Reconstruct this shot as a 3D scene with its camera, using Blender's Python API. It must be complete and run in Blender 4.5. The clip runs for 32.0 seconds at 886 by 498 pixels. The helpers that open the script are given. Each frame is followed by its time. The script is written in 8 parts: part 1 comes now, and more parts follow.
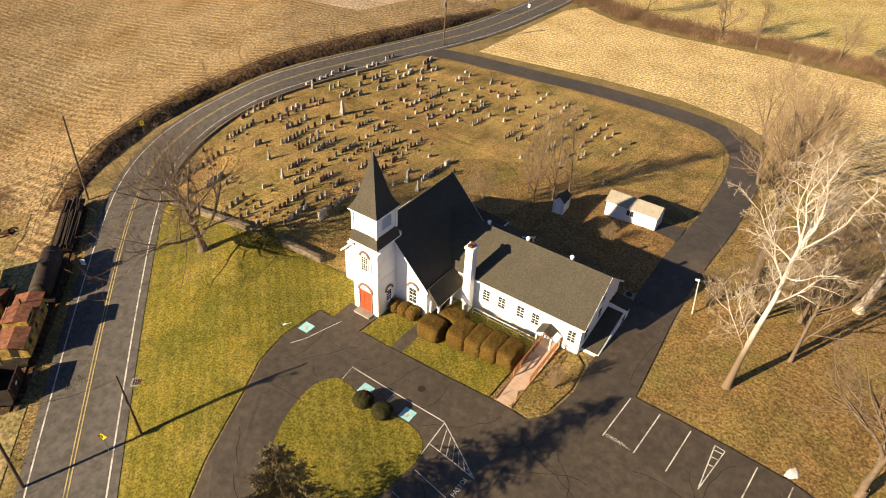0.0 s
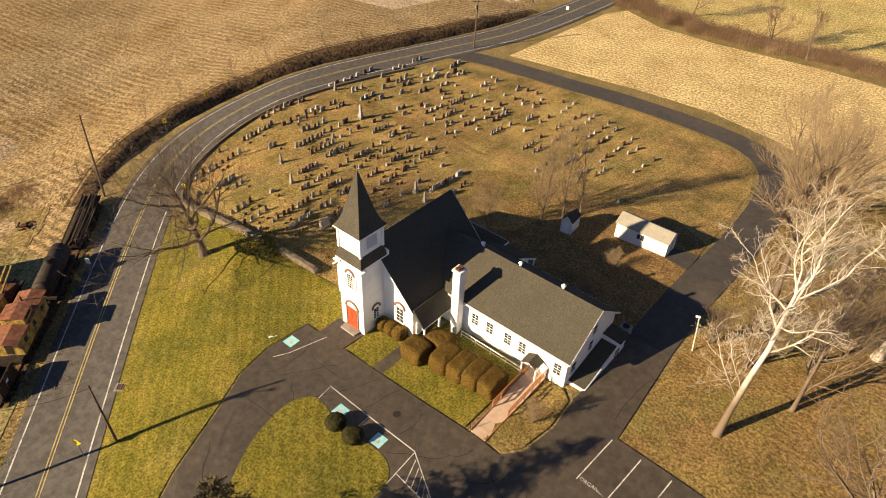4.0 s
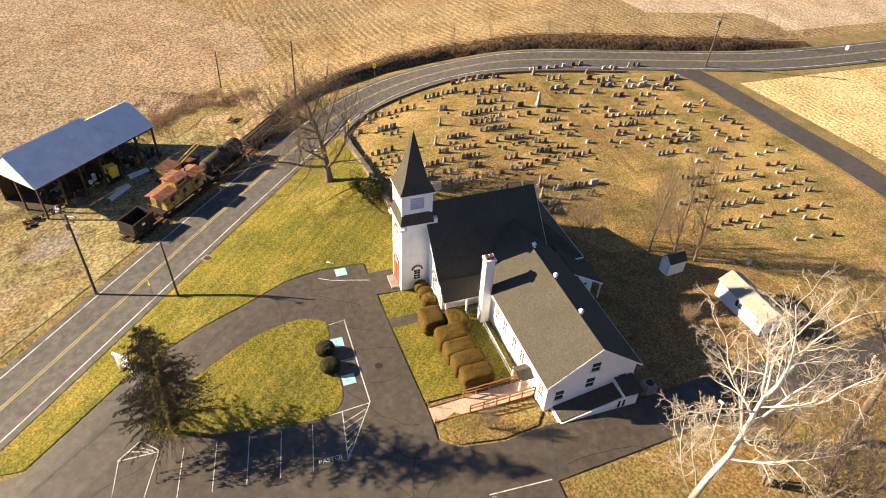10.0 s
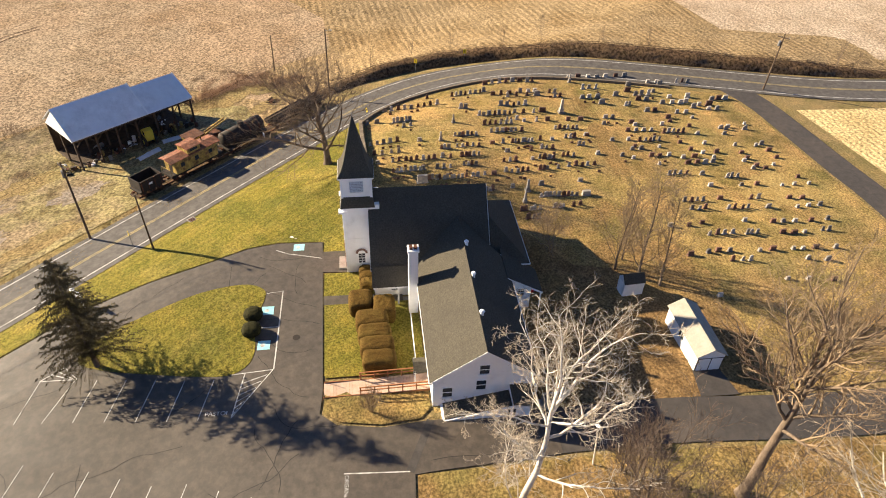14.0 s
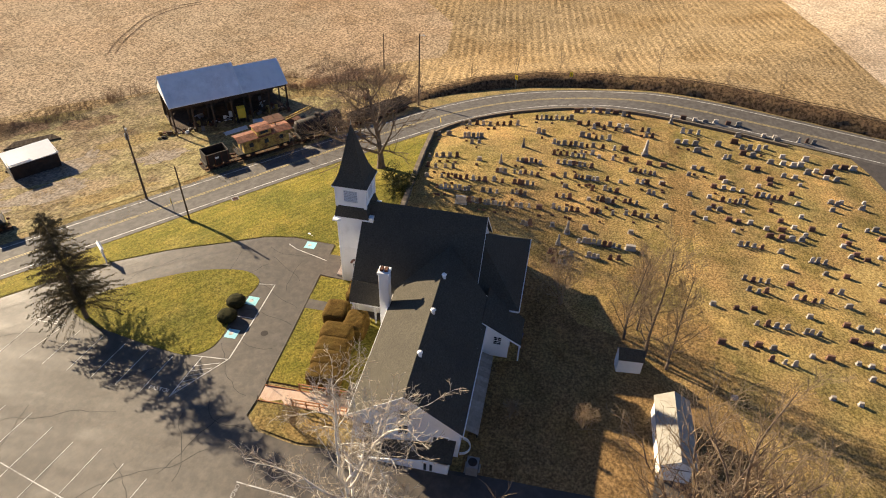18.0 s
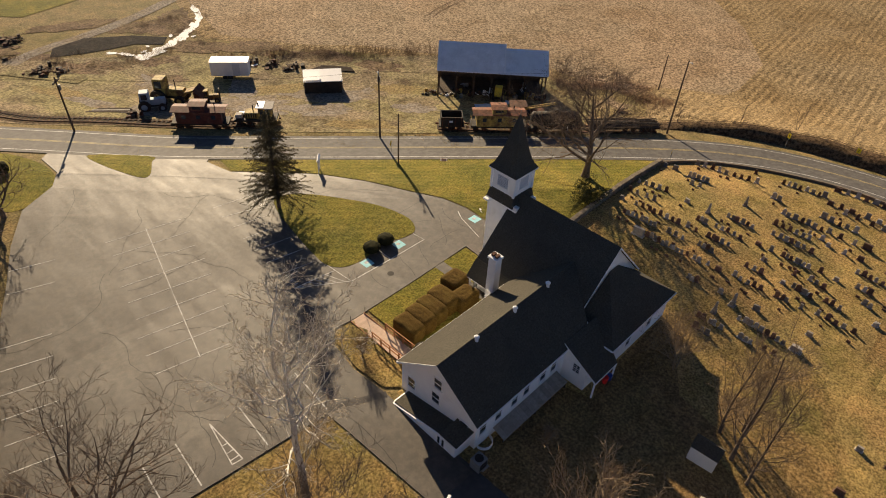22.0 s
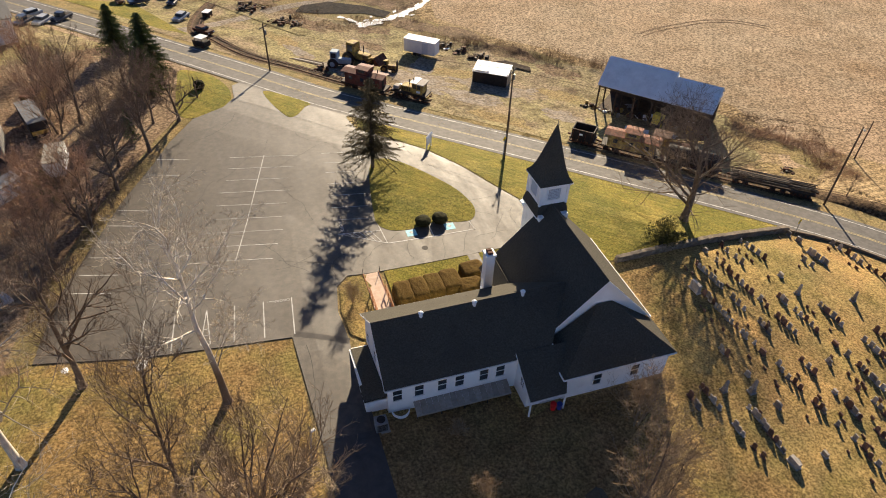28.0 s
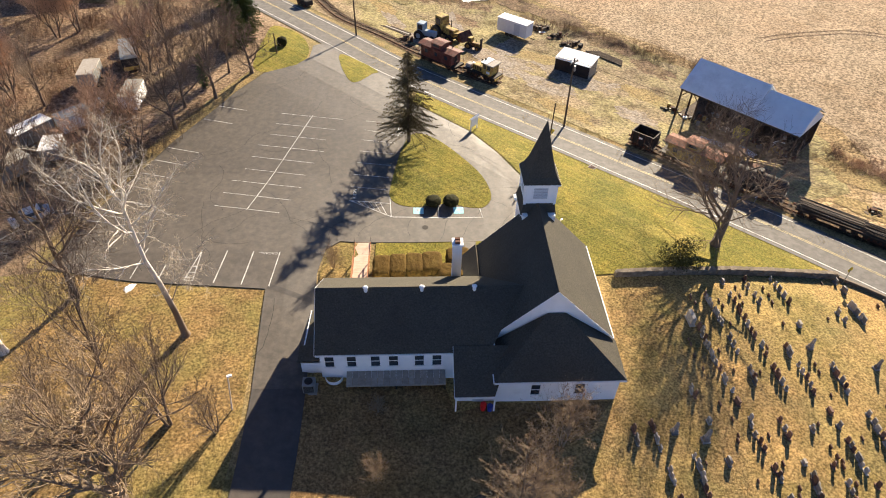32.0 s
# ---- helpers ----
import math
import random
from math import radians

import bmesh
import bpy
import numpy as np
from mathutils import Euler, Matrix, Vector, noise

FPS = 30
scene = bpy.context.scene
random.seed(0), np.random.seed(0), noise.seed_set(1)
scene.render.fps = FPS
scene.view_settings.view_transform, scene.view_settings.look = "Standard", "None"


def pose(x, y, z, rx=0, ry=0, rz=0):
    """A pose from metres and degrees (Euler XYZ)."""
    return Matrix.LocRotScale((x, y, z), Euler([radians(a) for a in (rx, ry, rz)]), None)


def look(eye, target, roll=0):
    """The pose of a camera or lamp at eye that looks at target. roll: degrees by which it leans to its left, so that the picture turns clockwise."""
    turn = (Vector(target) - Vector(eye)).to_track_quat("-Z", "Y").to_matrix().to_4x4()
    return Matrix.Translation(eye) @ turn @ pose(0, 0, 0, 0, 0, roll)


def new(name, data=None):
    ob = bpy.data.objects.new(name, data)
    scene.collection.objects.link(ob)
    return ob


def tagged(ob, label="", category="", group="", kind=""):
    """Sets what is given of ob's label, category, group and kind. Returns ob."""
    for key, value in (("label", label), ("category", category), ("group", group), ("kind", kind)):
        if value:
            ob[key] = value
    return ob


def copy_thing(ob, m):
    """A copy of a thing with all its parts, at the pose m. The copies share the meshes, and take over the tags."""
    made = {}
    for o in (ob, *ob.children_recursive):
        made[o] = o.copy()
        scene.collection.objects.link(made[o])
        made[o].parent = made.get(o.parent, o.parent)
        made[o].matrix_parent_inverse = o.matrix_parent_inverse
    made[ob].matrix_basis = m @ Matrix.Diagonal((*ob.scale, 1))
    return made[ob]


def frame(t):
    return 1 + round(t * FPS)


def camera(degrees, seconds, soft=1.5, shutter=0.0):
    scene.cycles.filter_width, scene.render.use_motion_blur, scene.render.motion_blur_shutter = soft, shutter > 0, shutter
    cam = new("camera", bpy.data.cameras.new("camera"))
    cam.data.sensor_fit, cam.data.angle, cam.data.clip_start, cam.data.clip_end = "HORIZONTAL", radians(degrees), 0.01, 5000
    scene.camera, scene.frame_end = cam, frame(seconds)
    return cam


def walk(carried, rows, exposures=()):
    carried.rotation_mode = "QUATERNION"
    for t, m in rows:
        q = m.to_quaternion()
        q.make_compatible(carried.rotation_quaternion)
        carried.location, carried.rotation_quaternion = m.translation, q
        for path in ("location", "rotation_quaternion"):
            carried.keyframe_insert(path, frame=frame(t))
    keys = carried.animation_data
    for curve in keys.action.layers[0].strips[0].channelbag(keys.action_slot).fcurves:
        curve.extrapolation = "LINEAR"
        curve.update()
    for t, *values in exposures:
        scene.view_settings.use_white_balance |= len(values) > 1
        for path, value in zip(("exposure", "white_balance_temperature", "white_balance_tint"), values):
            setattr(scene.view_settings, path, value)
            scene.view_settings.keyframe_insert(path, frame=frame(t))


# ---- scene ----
cam = camera(68.4, 32.0, soft=1.0)
PATH = [
    (0, (0.8, 1.263, 48.18), (-0.072, 2.595, 46.97), 3.2),
    (0.5, (0.729, 1.419, 48.379), (-0.147, 2.748, 47.168), 3.1),
    (1, (0.676, 1.674, 48.61), (-0.201, 2.999, 47.396), 3.1),
    (1.5, (0.804, 2.104, 48.831), (-0.075, 3.425, 47.612), 3.1),
    (2, (1.134, 2.715, 49.063), (0.249, 4.027, 47.84), 3.0),
    (2.5, (1.56, 3.646, 49.32), (0.667, 4.948, 48.093), 2.8),
    (3, (2.086, 4.865, 49.581), (1.176, 6.15, 48.349), 2.6),
    (3.5, (2.826, 6.282, 49.741), (1.892, 7.546, 48.504), 2.5),
    (4, (3.749, 7.68, 49.791), (2.765, 8.903, 48.553), 2.6),
    (4.5, (4.738, 8.99, 49.756), (3.649, 10.117, 48.514), 2.7),
    (6.5, (9.148, 13.894, 49.767), (7.944, 14.857, 48.493), 3.6),
    (7, (10.317, 15.301, 49.782), (9.088, 16.232, 48.507), 3.5),
    (7.5, (11.543, 16.825, 49.776), (10.285, 17.715, 48.501), 3.4),
    (8, (12.834, 18.393, 49.743), (11.547, 19.242, 48.468), 3.3),
    (8.5, (14.072, 20.055, 49.679), (12.743, 20.833, 48.403), 3.1),
    (9, (15.269, 21.843, 49.611), (13.908, 22.562, 48.334), 3.1),
    (9.5, (16.478, 23.509, 49.617), (15.087, 24.164, 48.338), 3.1),
    (10, (17.645, 25.182, 49.624), (16.213, 25.741, 48.345), 3.1),
    (10.5, (18.703, 26.896, 49.605), (17.231, 27.335, 48.324), 3.1),
    (11, (19.721, 28.732, 49.611), (18.228, 29.095, 48.33), 3.1),
    (11.5, (20.755, 30.794, 49.62), (19.252, 31.117, 48.34), 2.9),
    (12, (21.724, 33.105, 49.59), (20.214, 33.401, 48.312), 2.7),
    (12.5, (22.603, 35.611, 49.531), (21.089, 35.888, 48.254), 2.5),
    (13, (23.221, 38.25, 49.434), (21.702, 38.515, 48.16), 2.2),
    (13.5, (23.44, 40.841, 49.37), (21.919, 41.088, 48.096), 2.0),
    (15.5, (21.924, 50.197, 48.915), (20.381, 50.209, 47.643), 1.9),
    (16, (21.183, 52.358, 48.891), (19.639, 52.31, 47.619), 1.9),
    (16.5, (20.379, 54.526, 48.911), (18.839, 54.413, 47.639), 1.8),
    (17, (19.586, 56.675, 48.975), (18.051, 56.519, 47.704), 1.7),
    (17.5, (18.857, 58.712, 49.053), (17.331, 58.487, 47.78), 1.8),
    (18, (18.163, 60.699, 49.093), (16.647, 60.415, 47.82), 1.8),
    (18.5, (17.535, 62.562, 49.132), (16.054, 62.136, 47.857), 2.2),
    (19, (16.937, 64.462, 49.162), (15.506, 63.894, 47.886), 2.4),
    (19.5, (16.37, 66.253, 49.192), (14.985, 65.584, 47.914), 2.7),
    (20, (15.785, 67.999, 49.265), (14.431, 67.271, 47.984), 2.8),
    (20.5, (15.149, 69.818, 49.294), (13.858, 68.989, 48.011), 3.0),
    (21, (14.395, 71.695, 49.257), (13.17, 70.776, 47.971), 3.0),
    (21.5, (13.669, 73.621, 49.222), (12.492, 72.639, 47.937), 3.0),
    (22, (12.936, 75.523, 49.211), (11.807, 74.485, 47.926), 3.2),
    (22.5, (12.244, 77.477, 49.212), (11.207, 76.349, 47.927), 3.2),
    (23, (11.421, 79.588, 49.228), (10.437, 78.412, 47.944), 3.2),
    (23.5, (10.21, 81.562, 49.285), (9.25, 80.366, 48.002), 3.0),
    (24, (8.799, 83.34, 49.368), (7.855, 82.131, 48.084), 2.9),
    (24.5, (7.236, 84.899, 49.458), (6.328, 83.663, 48.174), 2.8),
    (25, (5.509, 86.173, 49.521), (4.718, 84.862, 48.234), 2.9),
    (25.5, (3.688, 87.246, 49.563), (2.952, 85.902, 48.277), 2.8),
    (27.5, (-3.326, 90.754, 49.982), (-3.893, 89.336, 48.69), 2.5),
    (28, (-5.005, 91.223, 50.018), (-5.518, 89.785, 48.726), 2.5),
    (28.5, (-6.705, 91.619, 50.088), (-7.137, 90.154, 48.796), 2.5),
    (29, (-8.508, 91.963, 50.255), (-8.918, 90.492, 48.963), 2.5),
    (29.5, (-10.375, 92.242, 50.414), (-10.78, 90.77, 49.122), 2.3),
    (30, (-12.378, 92.434, 50.498), (-12.745, 90.952, 49.206), 2.1),
    (30.5, (-14.466, 92.658, 50.575), (-14.77, 91.164, 49.281), 2.0),
    (31, (-16.649, 92.99, 50.657), (-16.88, 91.508, 49.334), 2.0),
    (31.5, (-18.956, 93.349, 50.708), (-19.093, 91.881, 49.356), 1.8),
    (32, (-21.397, 93.633, 50.744), (-21.487, 92.164, 49.39), 1.7),
]
EXPOSURES = [(t, e, k, 10) for t, e, k in ((0, 1.20, 6950), (4, 1.10, 7100), (7, 1.66, 6600), (9, 1.66, 6450), (13, 1.64, 6250), (16, 1.60, 6200), (18, 1.40, 6300), (20, 1.31, 6400), (22, 0.76, 6700), (23, 0.70, 6700), (24, 0.72, 6750), (25, 0.93, 6600), (28, 1.29, 6150), (32, 1.75, 5950))]
walk(cam, [(t, look(eye, target, roll)) for t, eye, target, roll in PATH], EXPOSURES)

# ---- world and light ----
SUN_AZ = math.atan2(-0.897, -0.441)
SUN_EL = radians(21.1)
world = bpy.data.worlds.new("sky")
scene.world = world
world.use_nodes = True
_nt = world.node_tree
_sky = _nt.nodes.new("ShaderNodeTexSky")
_sky.sky_type, _sky.sun_disc = "NISHITA", False
_sky.sun_elevation, _sky.sun_rotation = SUN_EL, math.pi / 2 - SUN_AZ
_nt.links.new(_sky.outputs[0], _nt.nodes["Background"].inputs[0])
_sky.air_density, _sky.dust_density, _sky.ozone_density = 0.45, 0.2, 3.5
_nt.nodes["Background"].inputs[1].default_value = 0.060
sun = new("sun", bpy.data.lights.new("sun", "SUN"))
sun.data.energy, sun.data.angle, sun.data.color = 5.0, radians(0.6), (1.0, 0.80, 0.54)
_to_sun = Vector((math.cos(SUN_AZ) * math.cos(SUN_EL), math.sin(SUN_AZ) * math.cos(SUN_EL), math.sin(SUN_EL)))
sun.matrix_world = look(_to_sun * 100, (0, 0, 0))


# ---- materials ----
def _ramp(nt, fac, stops):
    r = nt.nodes.new("ShaderNodeValToRGB")
    el = r.color_ramp.elements
    while len(el) < len(stops):
        el.new(0.5)
    for e, (p, c) in zip(el, stops):
        e.position, e.color = p, (*c, 1)
    nt.links.new(fac, r.inputs[0])
    return r.outputs[0]


def _noise(nt, vec, scale, detail=8.0, rough=0.72):
    n = nt.nodes.new("ShaderNodeTexNoise")
    n.inputs["Scale"].default_value, n.inputs["Detail"].default_value, n.inputs["Roughness"].default_value = scale, detail, rough
    nt.links.new(vec, n.inputs["Vector"])
    return n.outputs[0]


def _mix(nt, fac, a, b, mode="MIX"):
    m = nt.nodes.new("ShaderNodeMix")
    m.data_type, m.blend_type = "RGBA", mode
    for sock, v in ((m.inputs[0], fac), (m.inputs[6], a), (m.inputs[7], b)):
        if isinstance(v, (int, float)):
            sock.default_value = v
        elif isinstance(v, tuple):
            sock.default_value = (*v, 1)
        else:
            nt.links.new(v, sock)
    return m.outputs[2]


def material(name, dark, light, scale=2.0, patch=None, patch_scale=0.08, patch_at=(0.45, 0.65), rough=0.85, bump=0.3,
             bump_scale=None, metal=0.0, spread=(0.3, 0.7), vary=0.0, stretch=(1, 1, 1), spec=0.3, local=False, grit=0.0, deep=0.05, blotch=None):
    """Two-scale procedural surface: fine grain between dark and light, with patches of a third colour."""
    m = bpy.data.materials.new(name)
    m.use_nodes = True
    nt = m.node_tree
    bsdf = nt.nodes["Principled BSDF"]
    if local:
        src = nt.nodes.new("ShaderNodeTexCoord").outputs["Object"]
    else:
        src = nt.nodes.new("ShaderNodeNewGeometry").outputs["Position"]
    mp = nt.nodes.new("ShaderNodeMapping")
    mp.inputs["Scale"].default_value = stretch
    nt.links.new(src, mp.inputs[0])
    vec = mp.outputs[0]
    fine = _noise(nt, vec, scale)
    col = _ramp(nt, fine, [(spread[0], dark), (spread[1], light)])
    if patch:
        big = _noise(nt, src, patch_scale, 4.0)
        fac = _ramp(nt, big, [(patch_at[0], (0, 0, 0)), (patch_at[1], (1, 1, 1))])
        tinted = _mix(nt, 1.0, _ramp(nt, fine, [(spread[0], tuple(v * 0.75 for v in patch)), (spread[1], tuple(v * 1.2 for v in patch))]), (1, 1, 1), "MULTIPLY")
        col = _mix(nt, fac, col, tinted)
    if grit:
        speck = _noise(nt, vec, scale * 1.25, 5.0, 0.66)
        col = _mix(nt, 1.0, col, _ramp(nt, speck, [(0.40, (1 - grit,) * 3), (0.60, (1 + grit * 0.85,) * 3)]), "MULTIPLY")
    if blotch:
        size, low, high = blotch
        worn = _noise(nt, src, size, 10.0, 0.7)
        col = _mix(nt, 1.0, col, _ramp(nt, worn, [(0.36, low), (0.5, (1, 1, 1)), (0.64, high)]), "MULTIPLY")
    if vary:
        info = nt.nodes.new("ShaderNodeObjectInfo")
        v = _ramp(nt, info.outputs["Random"], [(0.0, (1 - vary,) * 3), (1.0, (1 + vary,) * 3)])
        col = _mix(nt, 1.0, col, v, "MULTIPLY")
    nt.links.new(col, bsdf.inputs["Base Color"])
    bsdf.inputs["Roughness"].default_value = rough
    bsdf.inputs["Metallic"].default_value = metal
    bsdf.inputs["Specular IOR Level"].default_value = spec
    if bump:
        b = nt.nodes.new("ShaderNodeBump")
        b.inputs["Strength"].default_value, b.inputs["Distance"].default_value = bump, deep
        nt.links.new(_noise(nt, vec, bump_scale or scale * 2.5), b.inputs["Height"])
        nt.links.new(b.outputs[0], bsdf.inputs["Normal"])
    return m


def row_material(name, dark, light, patch, turn, width, strength=0.5, bend=6.0, patch_scale=0.02):
    """Stubble field: crop rows at a bearing, bent a little, with straw grain and worn patches."""
    m = material(name, dark, light, 1.9, patch, patch_scale, (0.42, 0.62), 0.95, 0.6, spec=0.06, grit=0.54, deep=0.14, spread=(0.36, 0.64))
    nt = m.node_tree
    bsdf = nt.nodes["Principled BSDF"]
    src = nt.nodes.new("ShaderNodeNewGeometry").outputs["Position"]
    mp = nt.nodes.new("ShaderNodeMapping")
    mp.inputs["Rotation"].default_value = (0, 0, radians(turn))
    nt.links.new(src, mp.inputs[0])
    w = nt.nodes.new("ShaderNodeTexWave")
    w.inputs["Scale"].default_value, w.inputs["Distortion"].default_value = 0.314 / width, bend
    w.inputs["Detail"].default_value, w.inputs["Detail Scale"].default_value = 2.0, 0.06
    nt.links.new(mp.outputs[0], w.inputs[0])
    rows = _ramp(nt, w.outputs[1], [(0.25, (1 - strength,) * 3), (0.8, (1.0 + strength * 0.35,) * 3)])
    broken = _mix(nt, _ramp(nt, _noise(nt, src, 0.12), [(0.40, (0.0,) * 3), (0.60, (1,) * 3)]), (0.93, 0.93, 0.93), rows)
    blot = _ramp(nt, _noise(nt, src, 0.11, 9.0, 0.65), [(0.34, (0.80, 0.77, 0.72)), (0.5, (1.0, 1.0, 1.0)), (0.66, (1.16, 1.16, 1.18))])
    broken = _mix(nt, 1.0, broken, blot, "MULTIPLY")
    old = bsdf.inputs["Base Color"].links[0].from_socket
    nt.links.new(_mix(nt, 1.0, old, broken, "MULTIPLY"), bsdf.inputs["Base Color"])
    return m


def mown(m, turn, width, strength):
    """Faint mowing stripes laid over a grass material."""
    nt = m.node_tree
    src = nt.nodes.new("ShaderNodeNewGeometry").outputs["Position"]
    mp = nt.nodes.new("ShaderNodeMapping")
    mp.inputs["Rotation"].default_value = (0, 0, radians(turn))
    nt.links.new(src, mp.inputs[0])
    w = nt.nodes.new("ShaderNodeTexWave")
    w.inputs["Scale"].default_value, w.inputs["Distortion"].default_value = 0.314 / width, 1.5
    nt.links.new(mp.outputs[0], w.inputs[0])
    rows = _ramp(nt, w.outputs[1], [(0.2, (1 - strength,) * 3), (0.8, (1 + strength,) * 3)])
    worn = _ramp(nt, _noise(nt, src, 0.16, 6.0, 0.6), [(0.36, (0.78, 0.82, 0.8)), (0.62, (1.2, 1.12, 1.05))])
    base = nt.nodes["Principled BSDF"].inputs["Base Color"]
    nt.links.new(_mix(nt, 1.0, _mix(nt, 1.0, base.links[0].from_socket, rows, "MULTIPLY"), worn, "MULTIPLY"), base)


TUFTS = ((0.72, 0.78, 0.70), (1.26, 1.18, 1.10))
M_GROUND = material("dry_grass", (0.17, 0.125, 0.055), (0.34, 0.26, 0.13), 3.2, (0.22, 0.175, 0.07), 0.05, spec=0.06, bump=0.5, grit=0.4, deep=0.14, spread=(0.34, 0.66), blotch=(0.3, *TUFTS))
M_LAWN = material("lawn", (0.135, 0.126, 0.022), (0.225, 0.200, 0.042), 4.0, (0.265, 0.222, 0.062), 0.12, (0.48, 0.74), spec=0.06, bump=0.5, grit=0.42, deep=0.13, spread=(0.34, 0.66), blotch=(0.5, (0.82, 0.88, 0.78), (1.18, 1.10, 1.08)))
mown(M_LAWN, -49, 1.1, 0.07)
M_CEMETERY = material("cemetery_grass", (0.222, 0.147, 0.060), (0.41, 0.291, 0.130), 3.6, (0.34, 0.260, 0.102), 0.07, (0.42, 0.6), spec=0.06, bump=0.8, grit=0.46, deep=0.16, spread=(0.36, 0.64), blotch=(0.2, (0.66, 0.70, 0.60), (1.30, 1.24, 1.20)))
mown(M_CEMETERY, 5, 1.6, 0.04)
M_LEAFY = material("leaf_litter_grass", (0.165, 0.105, 0.040), (0.365, 0.245, 0.105), 3.4, (0.235, 0.195, 0.065), 0.07, (0.45, 0.62), spec=0.06, bump=0.6, grit=0.46, deep=0.16, spread=(0.36, 0.64), blotch=(0.35, (0.72, 0.72, 0.68), (1.26, 1.20, 1.12)))
M_REAR = material("thin_brown_grass", (0.145, 0.09, 0.040), (0.32, 0.208, 0.094), 3.4, (0.225, 0.156, 0.064), 0.1, (0.45, 0.65), spec=0.05, bump=0.6, grit=0.4, deep=0.14, spread=(0.36, 0.64), blotch=(0.3, (0.76, 0.74, 0.70), (1.2, 1.16, 1.1)))
M_YARD = material("gravel_yard", (0.165, 0.125, 0.075), (0.31, 0.24, 0.145), 1.9, (0.265, 0.225, 0.105), 0.07, (0.42, 0.58), spec=0.06, bump=0.6, grit=0.46, deep=0.16, spread=(0.36, 0.64), blotch=(0.2, (0.50, 0.45, 0.39), (1.32, 1.29, 1.28)))
M_WOODS = material("woodland_floor", (0.145, 0.096, 0.060), (0.355, 0.255, 0.165), 1.6, (0.285, 0.21, 0.13), 0.08, spec=0.06, bump=0.8, grit=0.45, deep=0.16, spread=(0.38, 0.62), blotch=(0.14, (0.66, 0.62, 0.6), (1.25, 1.25, 1.3)))
M_FIELD_W = row_material("stubble_west", (0.25, 0.18, 0.092), (0.42, 0.315, 0.18), (0.345, 0.242, 0.121), 84, 1.55, 0.34, 4.0, 0.03)
M_FIELD_HEAD = row_material("stubble_headland", (0.30, 0.225, 0.145), (0.42, 0.325, 0.212), (0.40, 0.285, 0.175), 36, 1.7, 0.08, 6.0, 0.018)
M_FIELD_PALE = row_material("pale_bare_field", (0.45, 0.355, 0.25), (0.58, 0.47, 0.345), (0.51, 0.39, 0.27), 70, 2.2, 0.12, 6.0, 0.02)
M_FIELD_FAR = row_material("stubble_far", (0.46, 0.345, 0.14), (0.74, 0.58, 0.27), (0.52, 0.44, 0.17), 70, 1.6, 0.2, 4.0)
M_FIELD_N = row_material("stubble_north", (0.52, 0.385, 0.175), (0.84, 0.655, 0.345), (0.70, 0.53, 0.26), 84, 1.1, 0.24, 3.0)
M_ASPHALT = material("asphalt", (0.050, 0.040, 0.030), (0.072, 0.0575, 0.043), 1.1, (0.077, 0.061, 0.045), 0.10, (0.38, 0.66), 0.62, 0.3, 30.0, spec=0.62, grit=0.2, spread=(0.36, 0.64))
_nt = M_ASPHALT.node_tree
_mp = _nt.nodes.new("ShaderNodeMapping")
_mp.inputs["Rotation"].default_value, _mp.inputs["Scale"].default_value = (0, 0, radians(-16)), (1.0, 0.22, 1.0)
_nt.links.new(_nt.nodes.new("ShaderNodeNewGeometry").outputs["Position"], _mp.inputs[0])
_wear = _noise(_nt, _mp.outputs[0], 0.55, 7.0, 0.65)
_nt.links.new(_ramp(_nt, _wear, [(0.35, (0.62,) * 3), (0.65, (0.72,) * 3)]), _nt.nodes["Principled BSDF"].inputs["Roughness"])
M_ROAD = material("road_asphalt", (0.080, 0.073, 0.067), (0.125, 0.115, 0.105), 1.0, (0.10, 0.092, 0.084), 0.2, (0.4, 0.7), 0.8, 0.2, 30.0, spec=0.3, grit=0.2)
M_DRIVE = material("drive_asphalt", (0.0492, 0.0443, 0.041), (0.082, 0.0738, 0.0681), 1.2, (0.0984, 0.082, 0.0697), 0.1, (0.45, 0.7), 0.8, 0.25, 40.0)
M_WHITE_LINE = material("white_line_paint", (0.42, 0.41, 0.39), (0.74, 0.73, 0.70), 3.0, (0.20, 0.19, 0.175), 0.9, (0.48, 0.68), 0.7, 0.05)
M_YELLOW_LINE = material("yellow_line_paint", (0.36, 0.285, 0.12), (0.52, 0.42, 0.19), 3.0, (0.20, 0.17, 0.11), 0.8, (0.5, 0.7), 0.7, 0.05)
M_BLUE_PAINT = material("blue_paint", (0.25, 0.60, 0.66), (0.42, 0.74, 0.78), 3.0, rough=0.7, bump=0.05)
M_CRACK = material("crack_filler", (0.014, 0.013, 0.012), (0.026, 0.024, 0.022), 3.0, rough=0.75, bump=0.05, spec=0.4)
M_SIDING = material("white_siding", (0.86, 0.86, 0.855), (0.94, 0.94, 0.93), 0.8, (0.82, 0.81, 0.79), 0.3, (0.55, 0.8), 0.55, 0.08, 6.0)
M_TRIM = material("white_trim", (0.84, 0.84, 0.835), (0.92, 0.92, 0.91), 1.5, rough=0.5, bump=0.05)
M_SHINGLE = material("grey_shingle", (0.050, 0.046, 0.036), (0.112, 0.102, 0.080), 6.0, (0.070, 0.064, 0.052), 0.3, (0.4, 0.7), 0.92, 0.4, 14.0, stretch=(1, 1, 1.5), spec=0.08, grit=0.12)
M_GLASS = material("window_glass", (0.02, 0.025, 0.03), (0.06, 0.07, 0.08), 0.7, rough=0.06, bump=0.0, spec=0.6)
